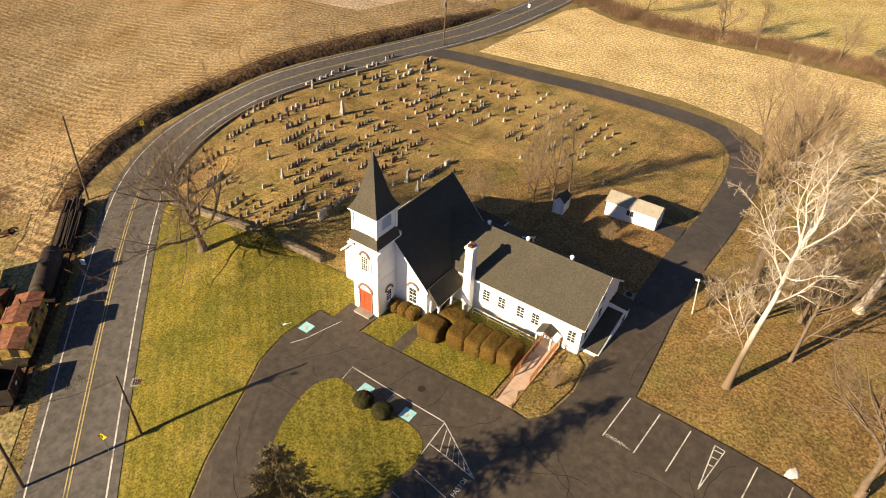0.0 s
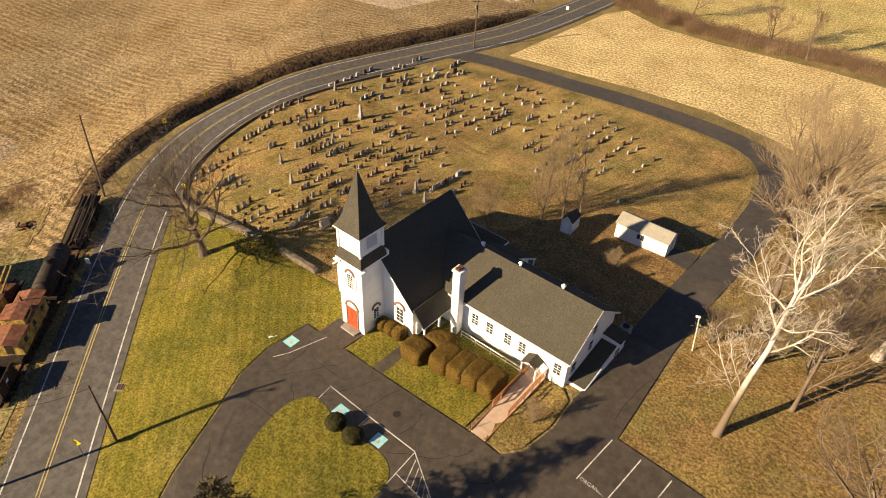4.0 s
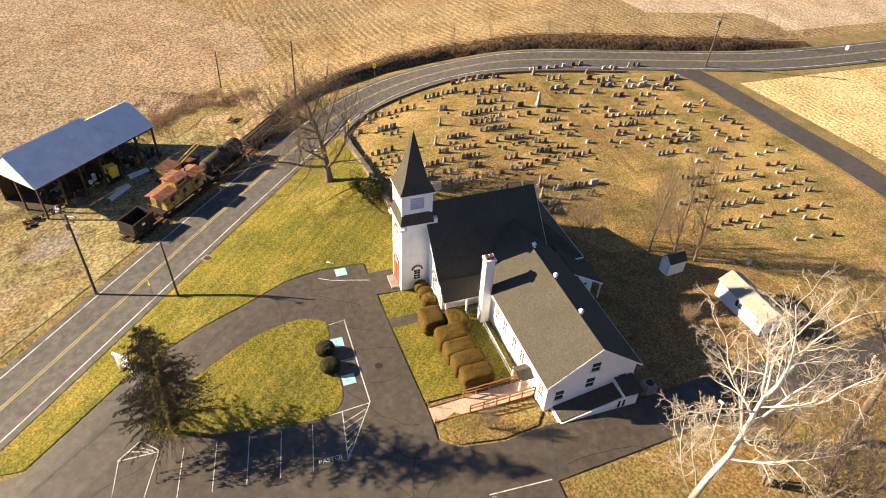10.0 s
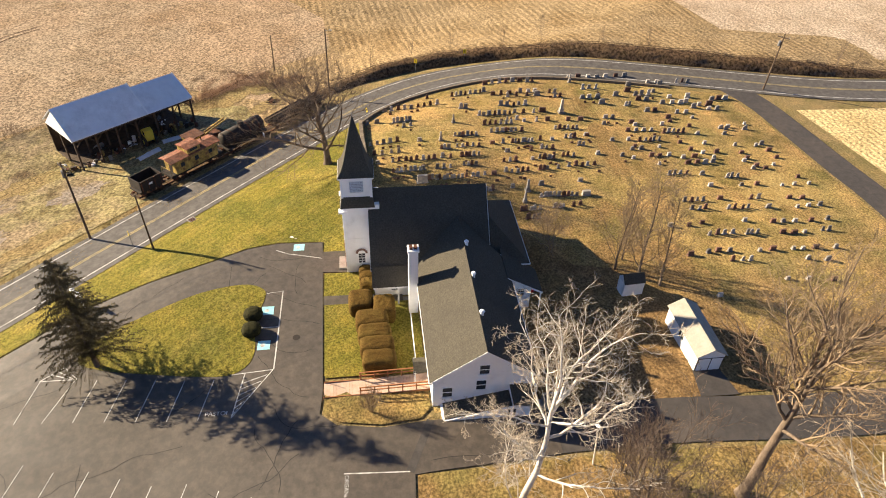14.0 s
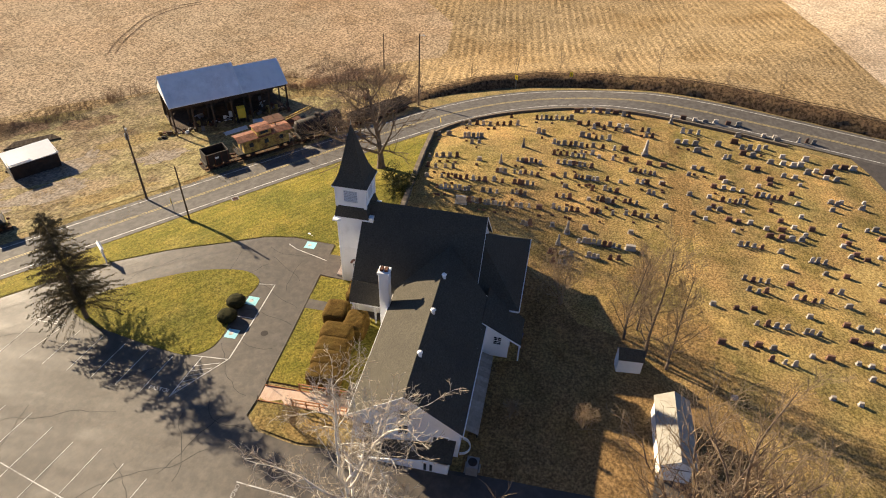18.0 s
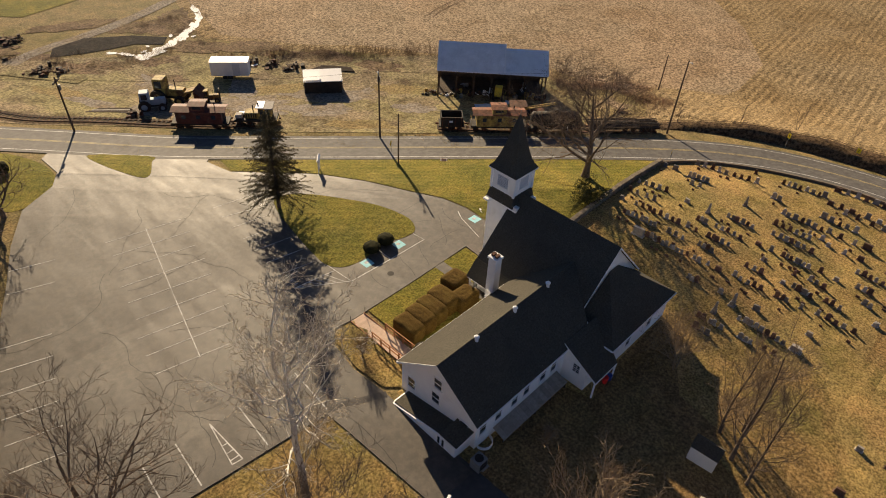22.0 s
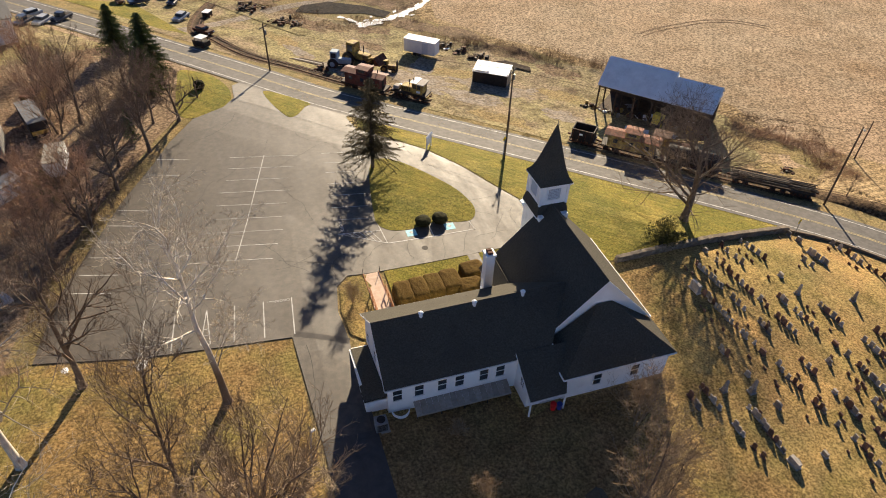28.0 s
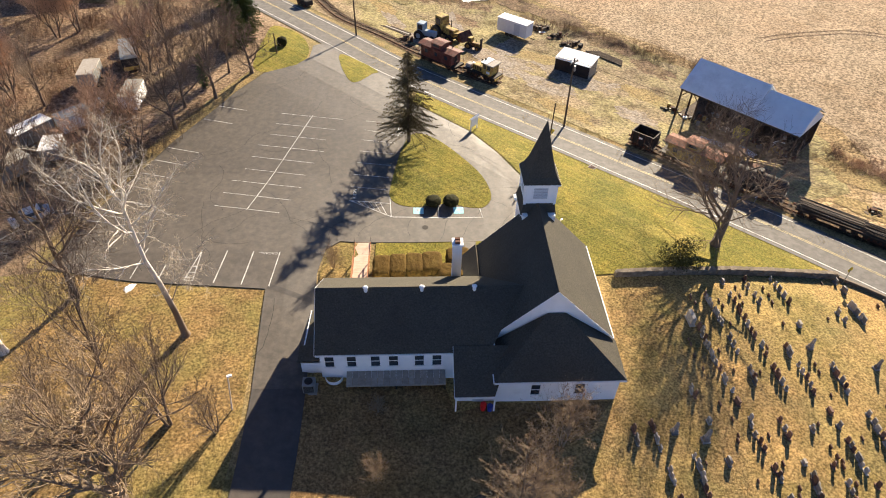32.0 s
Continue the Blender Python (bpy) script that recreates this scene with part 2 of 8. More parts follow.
M_RED = material("red_door_paint", (0.5084, 0.0615, 0.0246), (0.6068, 0.0861, 0.0328), 1.5, rough=0.45, bump=0.05)
M_PINK = material("weathered_brown_brick", (0.15, 0.085, 0.065), (0.27, 0.17, 0.14), 6.0, rough=0.8, bump=0.2)
M_LOUVRE = material("louvre_paint", (0.50, 0.52, 0.55), (0.62, 0.64, 0.66), 2.0, rough=0.5, bump=0.05)
M_HEDGE = material("brown_hedge", (0.040, 0.023, 0.006), (0.150, 0.092, 0.024), 9.0, (0.125, 0.083, 0.022), 0.5, rough=0.9, bump=0.8, bump_scale=18.0, spec=0.06, grit=0.35)
M_DARK_HEDGE = material("dark_evergreen_hedge", (0.0098, 0.0115, 0.0049), (0.0492, 0.0451, 0.0164), 5.0, rough=0.9, bump=0.9, bump_scale=10.0, spec=0.1)
M_DECK = material("ramp_boards", (0.48, 0.33, 0.24), (0.62, 0.46, 0.35), 1.5, (0.56, 0.42, 0.32), 0.4, rough=0.75, bump=0.15, vary=0.08)
M_RAIL = material("ramp_rail_wood", (0.2952, 0.1148, 0.0451), (0.4264, 0.1968, 0.082), 2.0, rough=0.7, bump=0.1)
M_STONE = material("wall_fieldstone", (0.1312, 0.1025, 0.0738), (0.2788, 0.2296, 0.1681), 2.5, rough=0.9, bump=0.5, vary=0.25)
M_MORTAR = material("wall_mortar", (0.164, 0.1394, 0.1066), (0.246, 0.2132, 0.164), 3.0, rough=0.95, bump=0.3)
M_BARK = material("grey_brown_bark", (0.085, 0.062, 0.044), (0.215, 0.163, 0.118), 3.0, rough=0.9, bump=0.5, stretch=(1, 1, 0.3))
M_TWIG = material("brown_twig", (0.115, 0.082, 0.056), (0.245, 0.18, 0.125), 2.0, rough=0.9, bump=0.0)
M_PALE_BARK = material("pale_sycamore_bark", (0.46, 0.41, 0.33), (0.78, 0.72, 0.62), 1.6, (0.36, 0.29, 0.21), 0.5, (0.54, 0.66), 0.8, 0.3)
M_SYCAMORE = material("sycamore_bark", (0.50, 0.45, 0.37), (0.82, 0.77, 0.68), 1.6, (0.38, 0.31, 0.23), 0.5, (0.56, 0.68), 0.8, 0.3)
_nt = M_SYCAMORE.node_tree
_sep = _nt.nodes.new("ShaderNodeSeparateXYZ")
_nt.links.new(_nt.nodes.new("ShaderNodeNewGeometry").outputs["Position"], _sep.inputs[0])
_rng = _nt.nodes.new("ShaderNodeMapRange")
_rng.inputs["From Min"].default_value, _rng.inputs["From Max"].default_value = 5.5, 10.5
_nt.links.new(_sep.outputs[2], _rng.inputs[0])
_in = _nt.nodes["Principled BSDF"].inputs["Base Color"]
_nt.links.new(_mix(_nt, _rng.outputs[0], (0.17, 0.125, 0.085), _in.links[0].from_socket), _in)
M_PALE_TWIG = material("pale_twig", (0.29, 0.24, 0.175), (0.52, 0.445, 0.34), 2.0, rough=0.9, bump=0.0)
M_TAN_TWIG = material("tan_twig", (0.19, 0.135, 0.082), (0.34, 0.25, 0.155), 2.0, rough=0.9, bump=0.0)
M_NEEDLE = material("spruce_needles", (0.062, 0.052, 0.026), (0.185, 0.148, 0.078), 2.5, rough=0.85, bump=0.0, spec=0.1)
M_WOOD_POLE = material("weathered_pole_wood", (0.0738, 0.0492, 0.0328), (0.1476, 0.1066, 0.0697), 3.0, rough=0.9, bump=0.3, stretch=(1, 1, 0.2))
M_METAL_ROOF = material("blue_grey_metal_roof", (0.76, 0.77, 0.79), (0.85, 0.86, 0.87), 0.6, (0.79, 0.80, 0.82), 0.2, rough=0.4, bump=0.05, spec=0.5)
M_STEEL = material("dull_grey_metal", (0.1804, 0.1804, 0.1804), (0.2952, 0.2952, 0.287), 1.5, rough=0.5, bump=0.1, metal=0.3)
M_RUST = material("rust_brown_metal", (0.0656, 0.0262, 0.0148), (0.1804, 0.0697, 0.0344), 1.2, (0.0902, 0.0451, 0.0287), 0.6, rough=0.85, bump=0.4, grit=0.35)
M_RED_CAR = material("faded_red_caboose_paint", (0.1066, 0.0287, 0.0197), (0.1968, 0.0533, 0.0344), 1.0, (0.1394, 0.0697, 0.0492), 0.8, rough=0.7, bump=0.15, grit=0.3)
M_YELLOW = material("machinery_yellow_paint", (0.40, 0.27, 0.055), (0.58, 0.43, 0.12), 1.0, (0.1804, 0.0984, 0.041), 0.9, (0.44, 0.62), 0.7, 0.15, grit=0.3)
M_BLACK_METAL = material("sooty_black_metal", (0.0148, 0.0123, 0.0107), (0.0451, 0.0369, 0.0312), 1.0, (0.0574, 0.0328, 0.0205), 0.7, (0.5, 0.7), 0.75, 0.25)
M_DARK_WOOD = material("dark_old_timber", (0.0369, 0.0246, 0.0164), (0.1066, 0.0738, 0.0492), 1.5, rough=0.9, bump=0.4)
M_TARP = material("pale_blue_tarp", (0.45, 0.52, 0.58), (0.66, 0.72, 0.76), 1.2, rough=0.45, bump=0.4)
M_GRANITE = material("grey_granite", (0.164, 0.1517, 0.1353), (0.328, 0.3034, 0.2706), 5.0, rough=0.7, bump=0.15, vary=0.45)
M_MARBLE = material("weathered_white_marble", (0.30, 0.27, 0.235), (0.50, 0.455, 0.40), 3.0, rough=0.8, bump=0.2, vary=0.3)
M_COVER = material("weathered_grey_boards", (0.22, 0.20, 0.17), (0.35, 0.325, 0.285), 3.0, rough=0.85, bump=0.3, vary=0.15)
M_BROWNSTONE = material("reddish_granite", (0.1066, 0.0574, 0.041), (0.2132, 0.123, 0.0902), 5.0, rough=0.7, bump=0.15, vary=0.4)
M_SNOW = material("white_snow", (0.62, 0.62, 0.62), (0.80, 0.80, 0.81), 1.0, rough=0.7, bump=0.4)
M_SIGN_YELLOW = material("yellow_sign_sheet", (0.72, 0.52, 0.02), (0.80, 0.60, 0.04), 2.0, rough=0.5, bump=0.02)
M_CONCRETE = material("concrete", (0.246, 0.2296, 0.205), (0.369, 0.3444, 0.3116), 1.5, (0.2132, 0.1968, 0.1722), 0.4, rough=0.9, bump=0.2)
M_RED_PLASTIC = material("bright_red_plastic", (0.65, 0.02, 0.02), (0.75, 0.03, 0.03), 2.0, rough=0.4, bump=0.02)
M_CLAPBOARD = material("pale_shed_siding", (0.70, 0.70, 0.70), (0.82, 0.82, 0.80), 1.0, rough=0.6, bump=0.08)
M_SHED_ROOF = material("grey_shed_roof", (0.27, 0.25, 0.21), (0.37, 0.35, 0.30), 2.0, rough=0.9, bump=0.2)
M_BRUSH = material("brown_brush", (0.28, 0.18, 0.12), (0.54, 0.38, 0.26), 2.0, rough=0.95, bump=0.0, spec=0.05)
M_HEDGEROW = material("hedgerow_stems", (0.13, 0.082, 0.052), (0.30, 0.20, 0.13), 1.5, rough=0.95, bump=0.0, spec=0.05)
M_DARK_TWIG = material("dark_twig", (0.0902, 0.0656, 0.0476), (0.1968, 0.1435, 0.1025), 2.0, rough=0.9, bump=0.0)


# ---- the lie of the land: flat round the church, falling towards the railway ----
FALL = ((0, 0), (6, -0.16), (10, -0.5), (14, -1.15), (18, -1.85), (22, -2.45), (26, -2.95), (34, -4.1), (42, -5.2), (50, -5.9), (60, -6.2))
_Q = math.sqrt(0.5)


# a gentle rise east of the church, as heights on an eight-metre grid
RISE_X, RISE_Y, STEP = -32, 24, 8
RISE = ((0, 0, 0, 0, 0, 0, 0, 0, 0, 0, 0),
        (0, 0, 0.2, 0.4, 0.5, 0.5, 0.4, 0.2, 0, 0, 0),
        (0, 0.1, 0.4, 0.85, 1.0, 1.2, 1.1, 0.8, 0.4, 0, 0),
        (0, 0.1, 0.3, 1.05, 1.35, 1.5, 1.5, 1.3, 0.8, 0.4, 0),
        (0, 0.1, 0.4, 0.95, 1.4, 1.5, 1.6, 1.4, 0.9, 0.5, 0),
        (0, 0.2, 0.6, 1.0, 1.4, 1.5, 1.6, 1.4, 1.0, 0.5, 0),
        (0, 0.45, 1.0, 1.1, 1.4, 1.5, 1.6, 1.4, 1.0, 0.5, 0),
        (0, 0.4, 0.8, 1.0, 1.2, 1.4, 1.4, 1.2, 0.8, 0.4, 0),
        (0, 0.2, 0.4, 0.6, 0.8, 0.9, 0.9, 0.8, 0.5, 0.2, 0),
        (0, 0, 0.15, 0.3, 0.4, 0.4, 0.4, 0.3, 0.2, 0, 0),
        (0, 0, 0, 0, 0, 0, 0, 0, 0, 0, 0))


def rise(x, y):
    u, v = (x - RISE_X) / STEP, (y - RISE_Y) / STEP
    if not (0 < u < 10 and 0 < v < 10):
        return 0.0
    i, j = int(u), int(v)
    u, v = u - i, v - j
    a, b, c, d = RISE[j][i], RISE[j][i + 1], RISE[j + 1][i], RISE[j + 1][i + 1]
    return a + (b - a) * u + (c - a) * v if u + v <= 1 else d + (c - d) * (1 - u) + (b - d) * (1 - v)


def gz(x, y):
    s = -(x + y) * _Q
    return float(np.interp(s, [a for a, _ in FALL], [b for _, b in FALL])) + rise(x, y)


def fold(bm):
    """Cut a flat mesh along every fold of the land."""
    def cut(co, no):
        bmesh.ops.bisect_plane(bm, geom=bm.verts[:] + bm.edges[:] + bm.faces[:], plane_co=co, plane_no=no)
    xs, ys = [v.co.x for v in bm.verts], [v.co.y for v in bm.verts]
    for k, _ in FALL:
        cut((-k * _Q, -k * _Q, 0), (-_Q, -_Q, 0))
    if max(xs) > RISE_X and min(xs) < RISE_X + 10 * STEP and max(ys) > RISE_Y and min(ys) < RISE_Y + 10 * STEP:
        for i in range(11):
            if min(xs) < RISE_X + i * STEP < max(xs):
                cut((RISE_X + i * STEP, 0, 0), (1, 0, 0))
            if min(ys) < RISE_Y + i * STEP < max(ys):
                cut((0, RISE_Y + i * STEP, 0), (0, 1, 0))
        for i in range(1, 21):
            q = (RISE_X + RISE_Y + i * STEP) / 2
            cut((q, q, 0), (_Q, _Q, 0))


def empty(name, x=0, y=0, z=0, rz=0, label="", category="", group="", kind=""):
    ob = new(name)
    ob.empty_display_size = 0.2
    ob.matrix_world = pose(x, y, z, 0, 0, rz)
    return tagged(ob, label, category, group, kind)


def mesh_of(bm, name, mat, smooth=False):
    me = bpy.data.meshes.new(name)
    bm.normal_update()
    bm.to_mesh(me)
    bm.free()
    me.materials.append(mat)
    if smooth:
        me.polygons.foreach_set("use_smooth", [True] * len(me.polygons))
    return me


def part(name, bm, mat, parent=None, label="", smooth=False):
    ob = new(name, mesh_of(bm, name, mat, smooth))
    if parent is not None:
        ob.parent = parent
    if label:
        ob["label"] = label
    return ob


def raw(name, verts, faces, mat, parent=None, label="", smooth=False):
    me = bpy.data.meshes.new(name)
    me.from_pydata(verts, [], faces)
    me.materials.append(mat)
    if smooth:
        me.polygons.foreach_set("use_smooth", [True] * len(me.polygons))
    ob = new(name, me)
    if parent is not None:
        ob.parent = parent
    if label:
        ob["label"] = label
    return ob


def box(x0, y0, z0, x1, y1, z1, bm=None, bevel=0.0):
    own = bmesh.new()
    bmesh.ops.create_cube(own, size=1.0)
    for v in own.verts:
        v.co = Vector(((x0 + x1) / 2 + v.co.x * (x1 - x0), (y0 + y1) / 2 + v.co.y * (y1 - y0), (z0 + z1) / 2 + v.co.z * (z1 - z0)))
    if bevel:
        bmesh.ops.bevel(own, geom=own.edges[:], offset=bevel, segments=1, affect="EDGES")
    return join(bm, own)


def join(bm, own):
    if bm is None:
        return own
    me = bpy.data.meshes.new("tmp")
    own.to_mesh(me)
    own.free()
    bm.from_mesh(me)
    bpy.data.meshes.remove(me)
    return bm


def solid(points, faces, bm=None):
    """A closed solid from corner points and faces."""
    own = bmesh.new()
    vs = [own.verts.new(p) for p in points]
    for f in faces:
        own.faces.new([vs[i] for i in f])
    bmesh.ops.recalc_face_normals(own, faces=own.faces[:])
    return join(bm, own)


def slab(poly, thick, bm=None):
    """A flat plate: the polygon, with its copy shifted by thick (a vector)."""
    n = len(poly)
    t = Vector(thick)
    pts = [Vector(p) for p in poly] + [Vector(p) + t for p in poly]
    faces = [tuple(range(n)), tuple(range(n, 2 * n))] + [(i, (i + 1) % n, n + (i + 1) % n, n + i) for i in range(n)]
    return solid(pts, faces, bm)


def rod(a, b, r0, r1=None, sides=6, bm=None):
    a, b = Vector(a), Vector(b)
    r1 = r0 if r1 is None else r1
    d = (b - a).normalized()
    u = d.orthogonal().normalized()
    w = d.cross(u)
    pts, faces = [], []
    for p, r in ((a, r0), (b, r1)):
        for i in range(sides):
            t = 2 * math.pi * i / sides
            pts.append(p + (u * math.cos(t) + w * math.sin(t)) * r)
    faces = [(i, (i + 1) % sides, sides + (i + 1) % sides, sides + i) for i in range(sides)]
    faces += [tuple(range(sides)), tuple(range(sides, 2 * sides))]
    return solid(pts, faces, bm)


KNOTS = [a for a, _ in FALL]


def sheet(name, poly, lift, mat, label="", parent=None, skirt=0.0, kind="structure"):
    """A thin sheet over the ground, cut along the land's folds so that it lies on it."""
    bm = bmesh.new()
    f = bm.faces.new([bm.verts.new((x, y, 0)) for x, y in poly])
    if f.calc_area() and f.normal.z < 0:
        f.normal_flip()
    bm.normal_update()
    bmesh.ops.triangulate(bm, faces=bm.faces[:], ngon_method="EAR_CLIP")
    fold(bm)
    for v in bm.verts:
        v.co.z = gz(v.co.x, v.co.y) + lift
    bmesh.ops.recalc_face_normals(bm, faces=bm.faces[:])
    if sum(f.normal.z for f in bm.faces) < 0:
        bmesh.ops.reverse_faces(bm, faces=bm.faces[:])
    if skirt:
        rim = [e for e in bm.edges if e.is_boundary]
        ext = bmesh.ops.extrude_edge_only(bm, edges=rim)
        for v in ext["geom"]:
            if isinstance(v, bmesh.types.BMVert):
                v.co.z -= skirt
    ob = part(name, bm, mat, parent, "" if parent is None else label)
    if parent is None:
        tagged(ob, label, "", "", kind)
    return ob


def smooth_line(pts, step=3.0):
    """Points along a smooth curve through pts (Catmull-Rom)."""
    p = [Vector((x, y, 0)) for x, y in pts]
    p = [p[0] * 2 - p[1]] + p + [p[-1] * 2 - p[-2]]
    out = []
    for i in range(1, len(p) - 2):
        n = max(1, int((p[i + 1] - p[i]).length / step))
        for k in range(n):
            t = k / n
            out.append(0.5 * (2 * p[i] + (p[i + 1] - p[i - 1]) * t + (2 * p[i - 1] - 5 * p[i] + 4 * p[i + 1] - p[i + 2]) * t * t
                              + (3 * p[i] - p[i - 1] - 3 * p[i + 1] + p[i + 2]) * t ** 3))
    out.append(p[-2])
    return out


def band(line, a, b):
    """The outline of a strip between the offsets a and b beside a line."""
    left, right = [], []
    for i, p in enumerate(line):
        d = (line[min(i + 1, len(line) - 1)] - line[max(i - 1, 0)]).normalized()
        n = Vector((-d.y, d.x, 0))
        left.append(p + n * a)
        right.append(p + n * b)
    return left, right


def strip(name, line, a, b, lift, mat, label="", parent=None, kind="structure", bm_only=False, gaps=None):
    left, right = band(line, a, b)
    bm = bmesh.new()
    prev = None
    for i in range(len(line)):
        cur = (bm.verts.new(left[i]), bm.verts.new(right[i]))
        if prev and not (gaps and gaps(i)):
            bm.faces.new((prev[0], prev[1], cur[1], cur[0]))
        prev = cur
    fold(bm)
    for v in bm.verts:
        v.co.z = gz(v.co.x, v.co.y) + lift
    bm.normal_update()
    if sum(f.normal.z for f in bm.faces) < 0:
        bmesh.ops.reverse_faces(bm, faces=bm.faces[:])
    ob = part(name, bm, mat, parent, "" if parent is None else label)
    if parent is None:
        tagged(ob, label, "", "", kind)
    return ob


# ---- ground, fields, road, parking lot ----
def make_ground():
    ss = [-900, -400, -200, -100, -50] + KNOTS + [80, 120, 200, 400, 900]
    tt = [-900, -400, -200, -100, -50, 0, 50, 100, 200, 400, 900]
    verts = [(-(s * _Q) - t * _Q, -(s * _Q) + t * _Q, 0) for s in ss for t in tt]
    verts = [(x, y, gz(x, y)) for x, y, _ in verts]
    n = len(tt)
    faces = [(i * n + j, i * n + j + 1, (i + 1) * n + j + 1, (i + 1) * n + j) for i in range(len(ss) - 1) for j in range(n - 1)]
    ob = raw("ground", verts, faces, M_GROUND)
    bm = bmesh.new()
    bm.from_mesh(ob.data)
    fold(bm)
    for v in bm.verts:
        v.co.z = gz(v.co.x, v.co.y)
    bmesh.ops.recalc_face_normals(bm, faces=bm.faces[:])
    if sum(f.normal.z for f in bm.faces) < 0:
        bmesh.ops.reverse_faces(bm, faces=bm.faces[:])
    bm.to_mesh(ob.data)
    bm.free()
    return tagged(ob, "dry tan winter grass over open country", "ground", "", "structure")


make_ground()
ROAD_LINE = smooth_line([(150, -190), (60, -92), (22, -53), (4.5, -34.5), (-8.5, -20.5), (-17.5, -10.5), (-27, -2.0), (-35.5, 5.2), (-47.5, 15.2), (-60, 25.8),
                         (-72, 36.5), (-80.5, 45.5), (-85.5, 54.5), (-87.2, 64.5), (-85.5, 78), (-81.5, 94), (-77.5, 108), (-74, 121), (-72.3, 134), (-71.6, 152), (-71, 176), (-66, 215), (-50, 270)])
road = strip("road", ROAD_LINE, -4.3, 4.3, 0.11, M_ROAD, "grey two-lane asphalt road curving round the churchyard")
strip("edge_line", ROAD_LINE, 3.35, 3.5, 0.125, M_WHITE_LINE, "white edge line", road)
strip("edge_line", ROAD_LINE, -3.5, -3.35, 0.125, M_WHITE_LINE, "white edge line", road)
strip("centre_line", ROAD_LINE, 0.09, 0.21, 0.125, M_YELLOW_LINE, "yellow centre line", road)
strip("centre_line", ROAD_LINE, -0.21, -0.09, 0.125, M_YELLOW_LINE, "yellow centre line", road)

FIELD_W = [(-60, 10), (-68, 20), (-78, 29), (-90, 41), (-96, 56), (-97, 66), (-94, 84), (-89, 100), (-83, 118), (-81, 140), (-80, 175), (-78, 260), (-420, 420), (-700, 100), (-600, -300), (-260, -400), (-66, -120), (-53.5, -74), (-50, -62), (-47, -52), (-56, -36), (-66, -27), (-72, -18), (-82, -4), (-88, 4), (-84, 14), (-74, 20)]
sheet("field_west", FIELD_W, 0.03, M_FIELD_W, "tan corn stubble field across the road")
FIELD_HEAD = [(-85, 26), (-96, 33), (-112, 36), (-128, 34), (-145, 22), (-170, -6), (-200, -60), (-215, -120), (-160, -150), (-70, -110), (-56, -74), (-53, -60), (-51, -50), (-60, -36), (-70, -27), (-76, -18), (-86, -4), (-92, 4), (-92, 14)]
sheet("field_headland", FIELD_HEAD, 0.045, M_FIELD_HEAD, "tan stubble headland sown across the field's end")
FIELD_PALE = [(-86, 117.5), (-103, 116), (-121, 112.7), (-157, 111), (-260, 96), (-520, 90), (-600, 300), (-380, 420), (-84, 262), (-84, 175), (-85, 140)]
sheet("field_pale", FIELD_PALE, 0.045, M_FIELD_PALE, "pale pinkish bare field beyond the stubble")
FIELD_N = [(-66.5, 113.2), (-40, 117), (-26, 117.6), (-14, 115), (-4, 109), (8, 106), (45, 112), (60, 118), (40, 132), (22, 144), (2, 152), (-18, 152.5), (-38, 150.5), (-52, 151), (-63, 156), (-65.5, 150), (-66, 134)]
sheet("field_north", FIELD_N, 0.03, M_FIELD_N, "golden corn stubble field beyond the cemetery drive")
FIELD_FAR = [(-62, 215), (-66, 176), (-60, 165), (-45, 161), (-20, 164), (-2, 163), (12, 158), (30, 149), (60, 130), (120, 112), (330, 160), (320, 420), (0, 500)]
sheet("field_far", FIELD_FAR, 0.035, M_FIELD_FAR, "greenish-gold stubble field beyond the hedgerow")

DRIVE_LINE = smooth_line([(-80, 103.5), (-70, 107.6), (-60, 109), (-50, 110), (-40, 111.2), (-26, 111.4), (-17, 109.8), (-11.5, 105), (-9, 96), (-8.4, 82), (-9, 68), (-9, 57), (-8.6, 46)], 2.5)
sheet("drive_spur", [(-14.4, 72.9), (-11.2, 72.4), (-11.2, 76.2), (-14.3, 75.6)], 0.088, M_DRIVE, "short asphalt spur from the drive to the shed")
drive = strip("drive", DRIVE_LINE, -2.4, 2.4, 0.09, M_DRIVE, "narrow dark asphalt drive round the cemetery")

LOT = [(-5.85, 45.6), (3.4, 45.0), (8.1, 44.6), (17.7, 42.4), (16.8, 33), (14.6, 25.5), (11.4, 16), (8.2, 9), (5.6, 2.6), (2.2, -3.6), (-2.4, -6.6), (-4.2, -10), (-4.2, -15.8), (-9.2, -22.5), (-26, -6.5), (-20.5, -0.8),
       (-21.2, 4.2), (-25.2, 8.1), (-29.6, 12.4), (-33.0, 18.2), (-35.8, 24.7), (-37.6, 28.4), (-38.3, 32), (-38, 37.1), (-36.2, 37.2), (-36.2, 40.0), (-32.4, 40.0), (-32.6, 37.3), (-15.4, 37.8), (-13, 37.6), (-11.5, 39.2), (-10.9, 43), (-11.2, 47), (-11.0, 58.2), (-6.6, 58.2)]
lot = sheet("parking_lot", LOT, 0.1, M_ASPHALT, "dark cracked asphalt church parking lot with white stall lines", skirt=0.1)
LAWN = [(-22.5, -2.0), (-21.5, 4.0), (-25.4, 7.9), (-29.8, 12.2), (-33.2, 18.0), (-36, 24.5), (-37.8, 28.2), (-38.5, 32), (-38.1, 37.3), (-36.2, 37.3), (-36, 40.2), (-36, 43.5), (-44, 43), (-70.2, 41.8), (-77, 47), (-72.3, 42.5), (-61.5, 31.3), (-49, 20), (-36.8, 9.8), (-28, 2)]
sheet("lawn_roadside", LAWN, 0.07, M_LAWN, "green-gold mown lawn between the road and the church")
